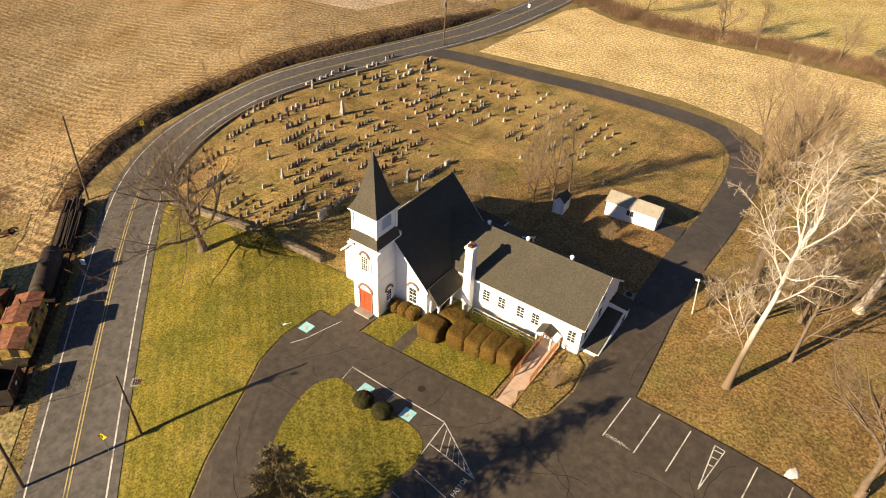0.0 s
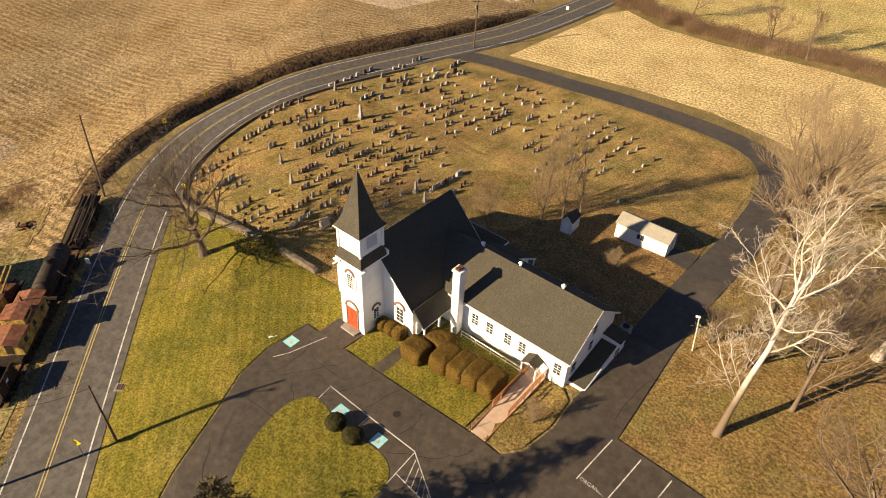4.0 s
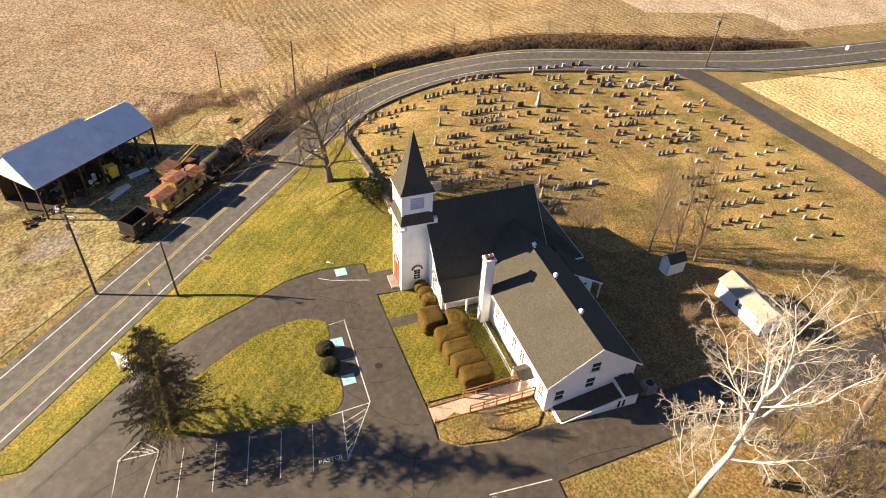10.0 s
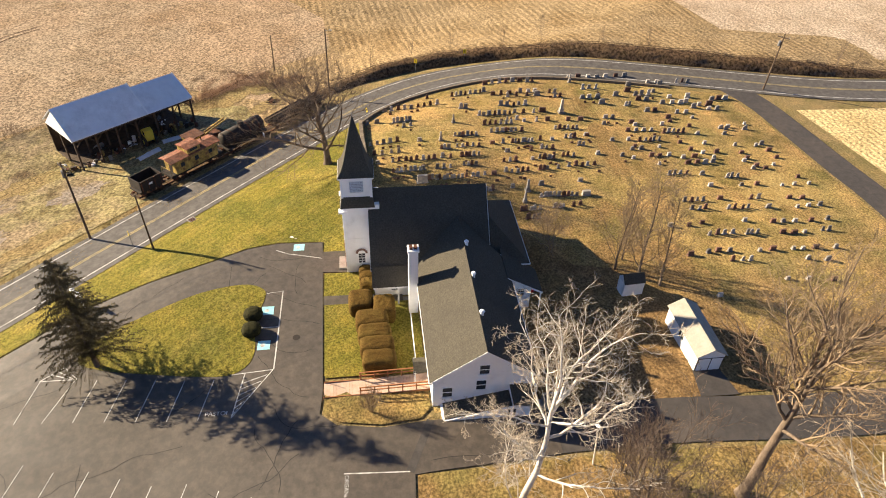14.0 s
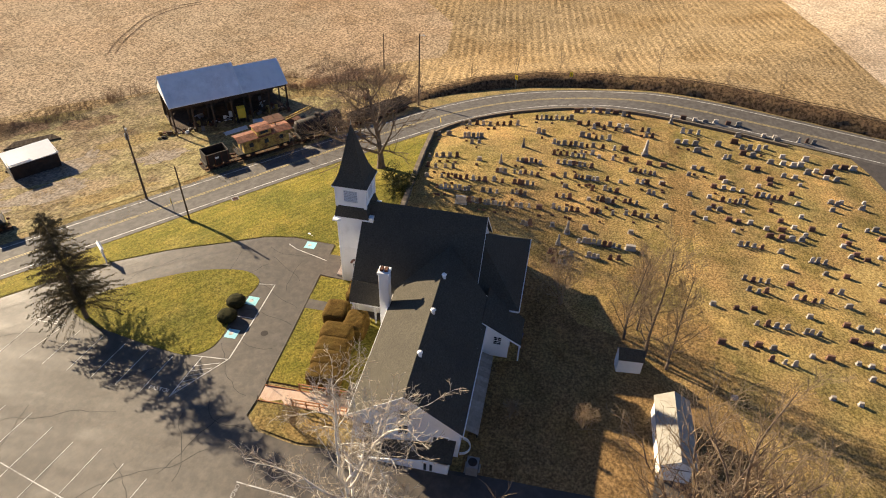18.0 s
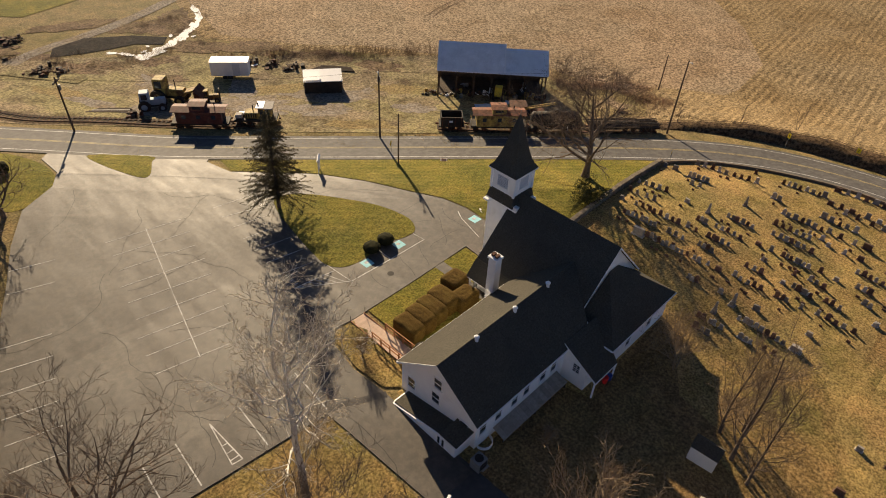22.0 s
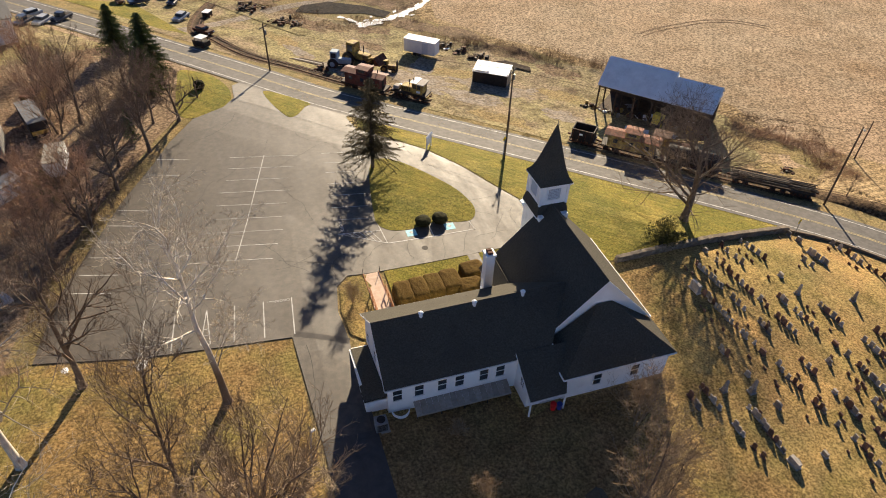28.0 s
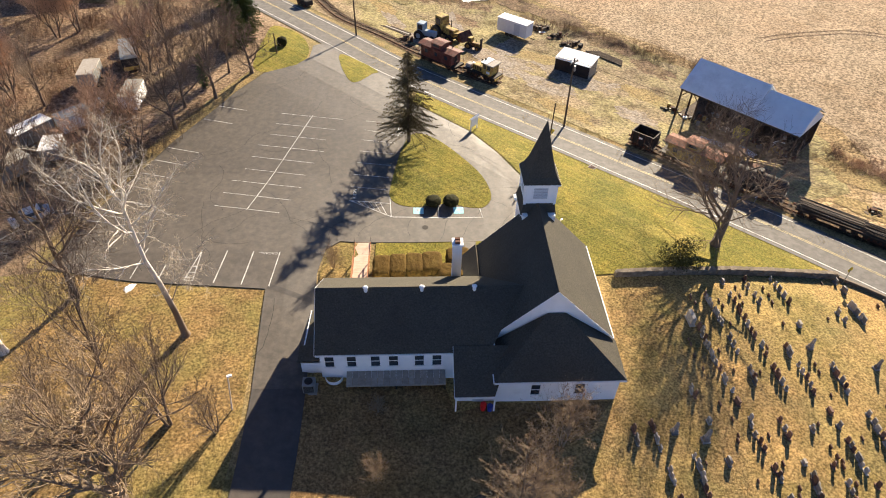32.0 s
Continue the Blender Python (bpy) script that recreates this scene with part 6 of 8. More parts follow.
def snow_heap(x, y, s, seed, label="small heap of old white snow"):
    bm = bmesh.new()
    bmesh.ops.create_icosphere(bm, subdivisions=3, radius=1.0)
    for v in bm.verts:
        n = 1 + 0.6 * noise.noise(v.co * 2.6 + Vector((seed, 0, 0)))
        v.co = Vector((v.co.x * s * n, v.co.y * s * 0.65 * n, max(0, v.co.z) * 0.09 * s * n))
    ob = tagged(part("snow_mound", bm, M_SNOW, None, "", True), label, "snow")
    ob.matrix_world = pose(x, y, gz(x, y), 0, 0, seed * 40)


snow_heap(-39.3, 33.6, 0.75, 1)
snow_heap(8.0, 45.7, 0.8, 2)
snow_heap(14.6, 44.3, 0.6, 3)


# ---- bare trees ----
class Wood:
    def __init__(self):
        self.v, self.f = [], []

    def tube(self, pts, radii, sides):
        base = len(self.v)
        n = len(pts)
        for i, (p, r) in enumerate(zip(pts, radii)):
            d = (pts[min(i + 1, n - 1)] - pts[max(i - 1, 0)]).normalized()
            u = d.orthogonal().normalized()
            w = d.cross(u)
            for k in range(sides):
                a = 2 * math.pi * k / sides
                self.v.append(tuple(p + (u * math.cos(a) + w * math.sin(a)) * r))
        for i in range(n - 1):
            for k in range(sides):
                a, b = base + i * sides + k, base + i * sides + (k + 1) % sides
                self.f.append((a, b, b + sides, a + sides))


def grow(seed, height, girth, first=0.25, limbs=8, kids=(8, 5, 5, 4), spread=50, up=0.12, lean=(0, 0), ratio=0.62, levels=4, twig=0.014, wander=0.22, stems=1, thin=(0.45, 0.7), straight=0.45):
    r = random.Random(seed)
    bark, fine = Wood(), Wood()

    def branch(p, d, length, rad, lev):
        n = (7, 5, 4, 3, 2)[min(lev, 4)]
        pts, rr, ds = [p], [rad], [d]
        for i in range(n):
            w = wander * (straight if lev == 0 else 1)
            d = (d + Vector((r.uniform(-w, w), r.uniform(-w, w), r.uniform(-w, w) + (up if lev else 0.1)))).normalized()
            p = p + d * length / n
            pts.append(p)
            ds.append(d)
            rr.append(max(rad * (1 - 0.82 * (i + 1) / n), twig * 0.6))
        (bark if lev < 2 else fine).tube(pts, rr, (8, 6, 4, 3, 3)[min(lev, 4)])
        if lev >= levels:
            return
        k = limbs if lev == 0 else kids[lev]
        k = max(2, int(round(k * r.uniform(0.8, 1.2))))
        start = first if lev == 0 else 0.18
        for j in range(k):
            t = start + (1 - start) * (j + r.random() * 0.9) / k
            x = t * n
            i = min(int(x), n - 1)
            q = pts[i].lerp(pts[i + 1], x - i)
            dd = ds[i + 1]
            ax = dd.orthogonal().normalized()
            ax.rotate(Matrix.Rotation(r.uniform(0, 2 * math.pi), 3, dd))
            cd = dd.copy()
            cd.rotate(Matrix.Rotation(radians(spread * r.uniform(0.6, 1.25)), 3, ax))
            ln = length * ratio * r.uniform(0.7, 1.15) * (1.2 - 0.55 * t if lev == 0 else 1.1 - 0.4 * t)
            branch(q, cd, ln, max(rr[i] * r.uniform(*thin), twig), lev + 1)
    for s in range(stems):
        tilt = Vector((lean[0], lean[1], 1))
        off = Vector((0, 0, 0))
        if stems > 1:
            a = 2 * math.pi * s / stems + r.uniform(-0.3, 0.3)
            tilt += Vector((math.cos(a), math.sin(a), 0)) * r.uniform(0.08, 0.3)
            off = Vector((math.cos(a), math.sin(a), 0)) * girth * 1.5
        branch(off - Vector((0, 0, 0.2)), tilt.normalized(), height * r.uniform(0.92, 1.0), girth, 0)
    if stems == 1:
        flare = [Vector((0, 0, -0.15)), Vector((lean[0] * 0.3, lean[1] * 0.3, 0.35)), Vector((lean[0], lean[1], 1.2))]
        bark.tube(flare, [girth * 1.55, girth * 1.15, girth * 0.98], 9)
    return bark, fine


def bare_tree(x, y, seed, label, bark_mat=None, twig_mat=None, turn=0, scale=1.0, name="tree", **kw):
    b, f = grow(seed, **kw)
    t = empty(name, x, y, gz(x, y), turn, label, "tree")
    raw("trunk", b.v, b.f, bark_mat or M_BARK, t, "", True)
    raw("crown", f.v, f.f, twig_mat or M_TWIG, t, "bare twig crown")
    if scale != 1.0:
        t.scale = (scale,) * 3
    return t


bare_tree(-57.5, 37.2, 31, "large bare spreading tree on the lawn by the road", height=13.0, girth=0.5, first=0.14, limbs=15, kids=(0, 8, 6, 4), spread=56, up=0.08, ratio=0.72, twig=0.014, thin=(0.42, 0.62), wander=0.22)


def sycamore(x, y, seed, label):
    """A tall straight bole, pale above, with long crooked limbs and a wide, open, twiggy crown."""
    r = random.Random(seed)
    bark, fine = Wood(), Wood()

    def limb(p, d, length, rad, lev):
        n = (9, 7, 5, 3)[lev]
        pts, rr, ds = [p], [rad], [d]
        w = (0.24, 0.36, 0.42, 0.4)[lev]
        for i in range(n):
            d = (d + Vector((r.uniform(-w, w), r.uniform(-w, w), r.uniform(-w, w) + 0.05))).normalized()
            p = p + d * length / n
            pts.append(p)
            ds.append(d)
            rr.append(max(rad * (1 - 0.85 * (i + 1) / n), 0.009))
        (bark if lev < 2 else fine).tube(pts, rr, (6, 5, 4, 3)[lev])
        if lev == 3:
            return
        for j in range((11, 7, 5)[lev]):
            t = 0.16 + 0.84 * (j + r.random()) / (11, 7, 5)[lev]
            i = min(int(t * n), n - 1)
            q = pts[i].lerp(pts[i + 1], min(1.0, t * n - i))
            ax = ds[i + 1].orthogonal().normalized()
            ax.rotate(Matrix.Rotation(r.uniform(0, 2 * math.pi), 3, ds[i + 1]))
            cd = ds[i + 1].copy()
            cd.rotate(Matrix.Rotation(radians(r.uniform(28, 68)), 3, ax))
            limb(q, cd, length * r.uniform(0.3, 0.5) * (1.1 - 0.4 * t), max(rr[i] * r.uniform(0.42, 0.64), 0.012), lev + 1)
    bole = [Vector(p) for p in ((0, 0, -0.3), (0.02, 0.02, 0.5), (0.1, 0.15, 3.5), (0.3, 0.5, 7.5), (0.6, 0.9, 10.8), (0.55, 1.1, 14), (0.6, 1.0, 17))]
    bark.tube(bole, [0.56, 0.37, 0.29, 0.24, 0.195, 0.16, 0.11], 10)
    for z, az, el, length, rad in ((4.6, 213, 52, 8.5, 0.09), (5.6, 200, 66, 6.5, 0.07), (10.4, 42, 12, 8.0, 0.15), (11.6, 250, 35, 6.5, 0.1), (12.6, 150, 32, 8.0, 0.13), (13.2, 330, 30, 6.5, 0.11), (14.2, 75, 34, 9.0, 0.17),
                                   (14.8, 205, 40, 8.0, 0.13), (15.4, 285, 42, 7.0, 0.12), (15.9, 20, 44, 8.5, 0.15), (16.4, 120, 48, 8.5, 0.14), (16.8, 235, 58, 8.0, 0.14), (17.0, 80, 66, 9.0, 0.19), (17.0, 330, 70, 8.5, 0.17), (8.6, 170, 30, 4.0, 0.05)):
        k = max(i for i in range(len(bole)) if bole[i].z <= z)
        k = min(k, len(bole) - 2)
        p = bole[k].lerp(bole[k + 1], (z - bole[k].z) / (bole[k + 1].z - bole[k].z))
        a, e = radians(az), radians(el)
        limb(p, Vector((math.cos(a) * math.cos(e), math.sin(a) * math.cos(e), math.sin(e))), length * 0.88, rad * 0.68, 0)
    t = empty("tree", x, y, gz(x, y), 0, label, "tree")
    raw("trunk", bark.v, bark.f, M_SYCAMORE, t, "", True)
    raw("crown", fine.v, fine.f, M_PALE_TWIG, t, "bare pale twig crown")
    return t


sycamore(0.7, 51.9, 27, "tall pale sycamore with whitish bark and crooked limbs")
bare_tree(4.5, 66.0, 24, "twiggy dark reddish-brown tree in the grove", M_BARK, M_DARK_TWIG, height=12.5, girth=0.24, first=0.1, limbs=14, kids=(0, 7, 6, 4), spread=42, up=0.12, ratio=0.55, twig=0.012)
bare_tree(-1.4, 71.5, 12, "tall many-limbed bare tan tree beside the drive", M_BARK, M_TAN_TWIG, height=18.5, girth=0.46, first=0.46, limbs=20, kids=(0, 10, 7, 4), spread=44, up=0.14, lean=(-0.07, 0.08), ratio=0.5, twig=0.011, thin=(0.5, 0.75), straight=0.25)
bare_tree(-6.2, 94.9, 14, "broad bare tan tree near the bend of the drive", M_BARK, M_TAN_TWIG, height=13.5, girth=0.3, first=0.08, limbs=12, kids=(0, 7, 6, 4), spread=36, up=0.2, ratio=0.62, twig=0.013, stems=2)
bare_tree(13.0, 46.6, 15, "dark bare tree beside the parking lot", M_BARK, M_DARK_TWIG, height=14.5, girth=0.34, first=0.22, limbs=11, kids=(0, 7, 6, 4), spread=48, up=0.1, ratio=0.6, twig=0.013)
bare_tree(4.95, 59.1, 16, "bare brown tree with upswept limbs in the grove", M_BARK, M_TWIG, height=14.5, girth=0.21, first=0.15, limbs=12, kids=(0, 7, 6, 4), spread=40, up=0.14, ratio=0.6, twig=0.013)
bare_tree(9.4, 71.8, 17, "old bare tree with pale limbs in the grove", M_PALE_BARK, M_PALE_TWIG, height=17.5, girth=0.48, first=0.25, limbs=11, kids=(0, 6, 5, 3), spread=52, up=0.08, ratio=0.6, twig=0.0125, wander=0.32)
bare_tree(16.9, 53.8, 18, "pale-limbed bare tree in the grove", M_PALE_BARK, M_PALE_TWIG, height=15.5, girth=0.36, first=0.2, limbs=10, kids=(0, 6, 5, 3), spread=54, up=0.08, ratio=0.62, twig=0.0125, wander=0.3)
bare_tree(21.8, 36.7, 19, "dark bare tree at the edge of the woods", M_BARK, M_DARK_TWIG, height=14.0, girth=0.34, first=0.2, limbs=10, kids=(0, 7, 6, 4), spread=46, ratio=0.6, twig=0.013)
bare_tree(-0.3, 61.8, 21, "many-stemmed bare brown tree beside the drive", M_BARK, M_TWIG, height=9.5, girth=0.13, first=0.15, limbs=8, kids=(0, 6, 5, 3), spread=32, ratio=0.5, twig=0.012, stems=4)
bare_tree(24.0, 62.0, 22, "bare brown tree deep in the grove", M_BARK, M_TWIG, height=15.5, girth=0.34, first=0.2, limbs=10, kids=(0, 7, 6, 4), spread=45, ratio=0.6, twig=0.013)
bare_tree(-4.4, 62.6, 130, "twiggy dark shrub beside the lamp post", M_BARK, M_DARK_TWIG, name="shrub", height=5.0, girth=0.07, first=0.1, limbs=8, kids=(0, 5, 5, 3), spread=40, up=0.08, ratio=0.5, twig=0.009, stems=4)
# group of slim trees behind the sheds
for i, (x, y, h, g) in enumerate(((-30.4, 70.6, 12.5, 0.13), (-28.4, 72.6, 14.0, 0.17), (-27.0, 74.6, 11.5, 0.12), (-32.0, 72.0, 9.5, 0.09))):
    bare_tree(x, y, 40 + i, "slim bare reddish-tan tree behind the outhouse", M_BARK, M_TAN_TWIG, height=h, girth=g, first=0.1, limbs=34, kids=(0, 8, 5, 4), spread=44, up=0.12, ratio=0.36, twig=0.010, thin=(0.25, 0.4), straight=0.3)
bare_tree(-34.0, 64.0, 47, "small open bare tree behind the church", M_TAN_TWIG, M_TAN_TWIG, height=5.6, girth=0.08, first=0.12, limbs=9, kids=(0, 6, 5, 3), spread=46, up=0.06, ratio=0.6, twig=0.008, stems=3)
# small ornamental shrubs
for i, (x, y, h) in enumerate(((-18.0, 60.5, 1.8), (-18.0, 66.9, 2.6), (-12.7, 42.2, 2.6))):
    bare_tree(x, y, 60 + i, "small bare ornamental shrub with many thin stems", M_TAN_TWIG, M_TAN_TWIG, name="shrub", height=h, girth=0.035, first=0.1, limbs=9, kids=(0, 5, 4, 3), spread=38, up=0.1, ratio=0.6, twig=0.008, stems=5, levels=3)


# ---- spruce and cedars ----
def conifer(x, y, height, radius, seed, label, mat, bare=0.08, gaps=0.25, dense=1.0, droop=0.35, name="spruce"):
    r = random.Random(seed)
    t = empty(name, x, y, gz(x, y), r.uniform(0, 360), label, "tree")
    part("trunk", rod((0, 0, -0.2), (0, 0, height), 0.02 * height, 0.02, 8), M_BARK, t)
    v, f = [], []
    whorls = int(height * 3.0 * dense)
    for k in range(whorls):
        q = bare + (1 - bare) * (k + r.random()) / whorls
        z = q * height
        reach = radius * ((1 - q) ** 0.62 + 0.03) * (0.6 if q < 0.12 else 1)
        for b in range(int(6 * dense + 2)):
            if r.random() < gaps:
                continue
            a = r.uniform(0, 2 * math.pi)
            ln = reach * r.uniform(0.6, 1.12)
            out = Vector((math.cos(a), math.sin(a), 0))
            side = Vector((-math.sin(a), math.cos(a), 0))
            n = max(3, int(ln / 0.17))
            sag, pitch = r.uniform(0.5, 1.7), r.uniform(-0.14, 0.22)
            base = Vector((0, 0, z))
            for j in range(n):
                s = (j + 0.6) / n
                p = base + out * ln * s + side * 0.12 * math.sin(3 * s + b) + Vector((0, 0, -droop * sag * ln * s * s + pitch * ln * s + r.uniform(-0.09, 0.09)))
                for sgn in (-1, 1):
                    for m in range(3):
                        w = (0.10 + 0.26 * (1 - s)) * r.uniform(0.3, 1.3)
                        tip = p + side * sgn * w + out * r.uniform(-0.08, 0.26) + Vector((0, 0, r.uniform(-0.26, 0.14)))
                        i0 = len(v)
                        wd = out * r.uniform(0.02, 0.055)
                        v += [tuple(p - wd), tuple(p + wd + Vector((0, 0, 0.05))), tuple(tip)]
                        f.append((i0, i0 + 1, i0 + 2))
    raw("crown", v, f, mat, t, "drooping needle sprays")
    return t


conifer(-20.9, 16.3, 13.4, 4.95, 5, "tall ragged dark spruce on the grass island", M_NEEDLE, 0.12, 0.36, 1.35, 0.2)
M_CEDAR = material("cedar_green", (0.055, 0.078, 0.03), (0.16, 0.18, 0.075), 2.5, rough=0.9, bump=0.0, spec=0.1)
conifer(8.0, -18.5, 11.5, 3.9, 6, "dense dark green cedar near the lot entrance", M_CEDAR, 0.02, 0.0, 1.9, 0.12, "cedar")
conifer(8.4, -13.4, 9.0, 3.3, 7, "dense dark green cedar near the lot entrance", M_CEDAR, 0.02, 0.0, 1.9, 0.12, "cedar")
conifer(14.0, -31.0, 9.5, 3.4, 8, "dense dark green cedar among bare trees", M_CEDAR, 0.02, 0.0, 1.8, 0.12, "cedar")
conifer(19.5, 14.0, 5.0, 2.4, 9, "low dark cedar at the edge of the lot", M_CEDAR, 0.02, 0.1, 1.3, 0.1, "cedar")
conifer(10.5, 1.0, 5.5, 1.3, 10, "slim green cedar behind the bare trees", M_CEDAR, 0.02, 0.1, 1.3, 0.1, "cedar")

# ---- woods west of the lot: a few grown trees, repeated ----
PROTO = [bare_tree(12.0, 12.9, 70, "bare dark tree in the wood edge beside the lot", M_BARK, M_TWIG, height=10.5, girth=0.24, first=0.15, limbs=11, kids=(0, 6, 5, 4), spread=42, ratio=0.58, twig=0.018),
         bare_tree(8.2, 4.3, 71, "bare brown tree in the wood edge beside the lot", M_BARK, M_TWIG, height=11.5, girth=0.26, first=0.2, limbs=11, kids=(0, 6, 5, 4), spread=46, ratio=0.6, twig=0.018),
         bare_tree(4.2, -3.6, 72, "low crooked bare tree beside the lot entrance", M_BARK, M_TWIG, height=8.0, girth=0.26, first=0.15, limbs=10, kids=(0, 6, 5, 4), spread=55, ratio=0.62, twig=0.018, wander=0.32),
         bare_tree(20.5, -4.0, 73, "bushy bare reddish-brown tree in the woods", M_BARK, M_BRUSH, height=9.0, girth=0.18, first=0.08, limbs=13, kids=(0, 6, 5, 4), spread=40, ratio=0.6, twig=0.018, stems=2)]


def plant_woods():
    r = random.Random(21)
    spots = [(7.8, -3.8), (12.1, 7.0), (9.0, -8.5), (14.9, 20.0), (18.5, 26.0), (11.5, -12.5)]
    tries = 0
    while len(spots) < 40 and tries < 4000:
        tries += 1
        x, y = r.uniform(10, 75), r.uniform(-58, 50)
        edge = 9.5 + max(0.0, (y + 6) * 0.24) if y > -6 else 9.5 + (-6 - y) * 0.55
        if x < edge + 1.0 or x > edge + 48 or y < -30 - (x - 10) * 0.25:
            continue
        if any((x - a) ** 2 + (y - b) ** 2 < 9 for a, b in spots):
            continue
        if any((x - a) ** 2 + (y - b) ** 2 < 30 for a, b in ((19.8, 3.2), (26, 11), (25.6, -9), (29.2, -2.9), (24.7, 32.7), (22, 37), (30, 22.4), (15, 45))):
            continue
        if x > 24 and y < -33:
            continue
        spots.append((x, y))
    for x, y in spots:
        k = r.choice(PROTO[:2] + [PROTO[3]] * 3 if x > 20 else PROTO)
        copy_thing(k, pose(x, y, gz(x, y), r.uniform(-4, 4), r.uniform(-4, 4), r.uniform(0, 360)) @ Matrix.Scale(r.uniform(0.7, 1.1), 4))


plant_woods()


# ---- brush: thickets of thin stems, too many to count ----
def brush(name, spots, mat, height, seed, per=60, radius=1.2, label="", twig=0.02, rise=0.0):
    r = random.Random(seed)
    v, f = [], []

    def spike(p, q, w):
        d = (q - p).normalized()
        u = d.orthogonal().normalized() * w
        n = d.cross(u).normalized() * w
        i = len(v)
        v.extend((tuple(p + u), tuple(p - u * 0.5 + n * 0.87), tuple(p - u * 0.5 - n * 0.87), tuple(q)))
        f.extend(((i, i + 1, i + 3), (i + 1, i + 2, i + 3), (i + 2, i, i + 3)))
    for cx, cy, s in spots:
        for _ in range(int(per * s)):
            a, d = r.uniform(0, 2 * math.pi), radius * s * math.sqrt(r.random())
            x, y = cx + d * math.cos(a), cy + d * math.sin(a)
            z = gz(x, y) + rise
            h = height * s * r.uniform(0.4, 1.0) * (1 - 0.4 * d / (radius * s))
            p = Vector((x, y, z))
            q = p + Vector((r.uniform(-0.35, 0.35), r.uniform(-0.35, 0.35), 1)) * h
            spike(p, q, twig)
            for _ in range(3):
                t = r.uniform(0.25, 0.85)
                b = p.lerp(q, t)
                spike(b, b + Vector((r.uniform(-1, 1), r.uniform(-1, 1), r.uniform(0.2, 0.9))) * h * 0.3, twig * 0.7)
    ob = raw(name, v, f, mat)
    return tagged(ob, label, "brush", "", "stuff")


def along(pts, step, seed, wide, smin=0.7, smax=1.3):
    r = random.Random(seed)
    return [(p.x + r.uniform(-wide, wide), p.y + r.uniform(-wide, wide), r.uniform(smin, smax)) for p in smooth_line(pts, step)]


brush("roadside_brush", along([(-83.5, 31.5), (-90.2, 40.5), (-94, 50), (-95.4, 60), (-94.6, 71), (-92, 84), (-88, 98), (-84, 112), (-80.5, 126), (-79, 140)], 1.6, 1, 0.7, 0.4, 0.9), M_DARK_TWIG, 1.1, 2, 46, 0.9, "dark brown brush on the bank along the outer side of the road", rise=1.5)
HEDGE_LINE = [(-72, 161), (-64, 161), (-54, 157.5), (-42, 156.5), (-28, 158), (-14, 159.5), (0, 158), (12, 153), (26, 146), (44, 136), (70, 121)]
brush("hedgerow", along(HEDGE_LINE, 1.0, 3, 2.4, 0.7, 1.5), M_HEDGEROW, 3.0, 4, 90, 2.2, "brown brushy hedgerow between the fields", 0.028)
brush("hedgerow", along(HEDGE_LINE, 1.5, 5, 3.2, 0.6, 1.2), M_BRUSH, 3.2, 6, 50, 2.0, "reddish-tan brushy hedgerow between the fields", 0.024)
brush("yard_brush", along([(-85, 15), (-90, 11), (-97, 15), (-95, 22), (-89, 29)], 0.7, 33, 3.0, 0.4, 1.0), M_HEDGEROW, 1.1, 34, 60, 1.5, "brown weeds beyond the open barn")
brush("yard_brush", along([(-44, -34), (-50, -36), (-56, -31), (-63, -26), (-67.5, -21), (-70, -16)], 0.8, 35, 2.4, 0.4, 1.0), M_DARK_TWIG, 1.0, 36, 56, 1.3, "dark brown weeds behind the trailers")
brush("yard_brush", along([(-86, 13), (-92, 17), (-95, 21), (-94.5, 27), (-92, 32)], 0.6, 7, 3.2), M_BRUSH, 1.3, 8, 70, 1.6, "reddish-brown brush beyond the open barn")
brush("field_edge_brush", along([(-46, -38), (-54, -33), (-62, -28), (-70, -22), (-78, -15)], 0.9, 9, 2.2), M_HEDGEROW, 2.6, 10, 30, 1.6, "thin brown saplings and weeds along the field edge")
brush("creek_brush", along([(-14, -64), (-24, -54), (-34, -48), (-44, -52), (-50, -62), (-44, -68)], 0.9, 11, 4.5, 0.5, 1.1), M_HEDGEROW, 1.3, 12, 44, 1.8, "brown scrub beside the yard puddle")
brush("wood_edge_brush", along([(17.5, 38), (16.8, 28), (13.5, 17), (10.5, 8)], 0.9, 13, 1.6), M_TWIG, 1.9, 14, 40, 1.4, "tangled brush along the edge of the parking lot")
brush("wood_undergrowth", [(random.Random(5 * i).uniform(18, 68), random.Random(7 * i + 1).uniform(-38, 46), 1.0) for i in range(190)], M_BRUSH, 2.4, 15, 56, 2.6, "reddish-brown undergrowth in the woods")
brush("wood_thicket", [(random.Random(11 * i).uniform(20, 50), random.Random(13 * i + 1).uniform(-30, 44), random.Random(i).uniform(0.6, 1.3)) for i in range(110)], M_HEDGEROW, 2.0, 31, 60, 2.2, "tangled brown thicket in the woods")
brush("wall_weeds", along([(-46, 46), (-50, 45), (-52, 53.5), (-46, 58.5)], 2.2, 17, 1.0, 0.4, 0.7), M_DARK_TWIG, 1.3, 18, 40, 1.0, "dark weeds and low shrubs among the graves", 0.014)
M_STRAW = material("straw_tufts", (0.28, 0.20, 0.09), (0.48, 0.36, 0.17), 2.0, rough=0.95, bump=0.0, spec=0.05)
brush("verge_tufts", along([(-36, 1), (-50, 13), (-66, 27), (-80, 38)], 0.7, 19, 2.6, 0.5, 1.0) + along([(-20, -16), (-40, -4), (-60, -2), (-80, -6)], 0.8, 20, 7.0, 0.5, 1.0), M_STRAW, 0.5, 21, 46, 1.5, "straw-coloured tufts of rough grass by the tracks", 0.03)
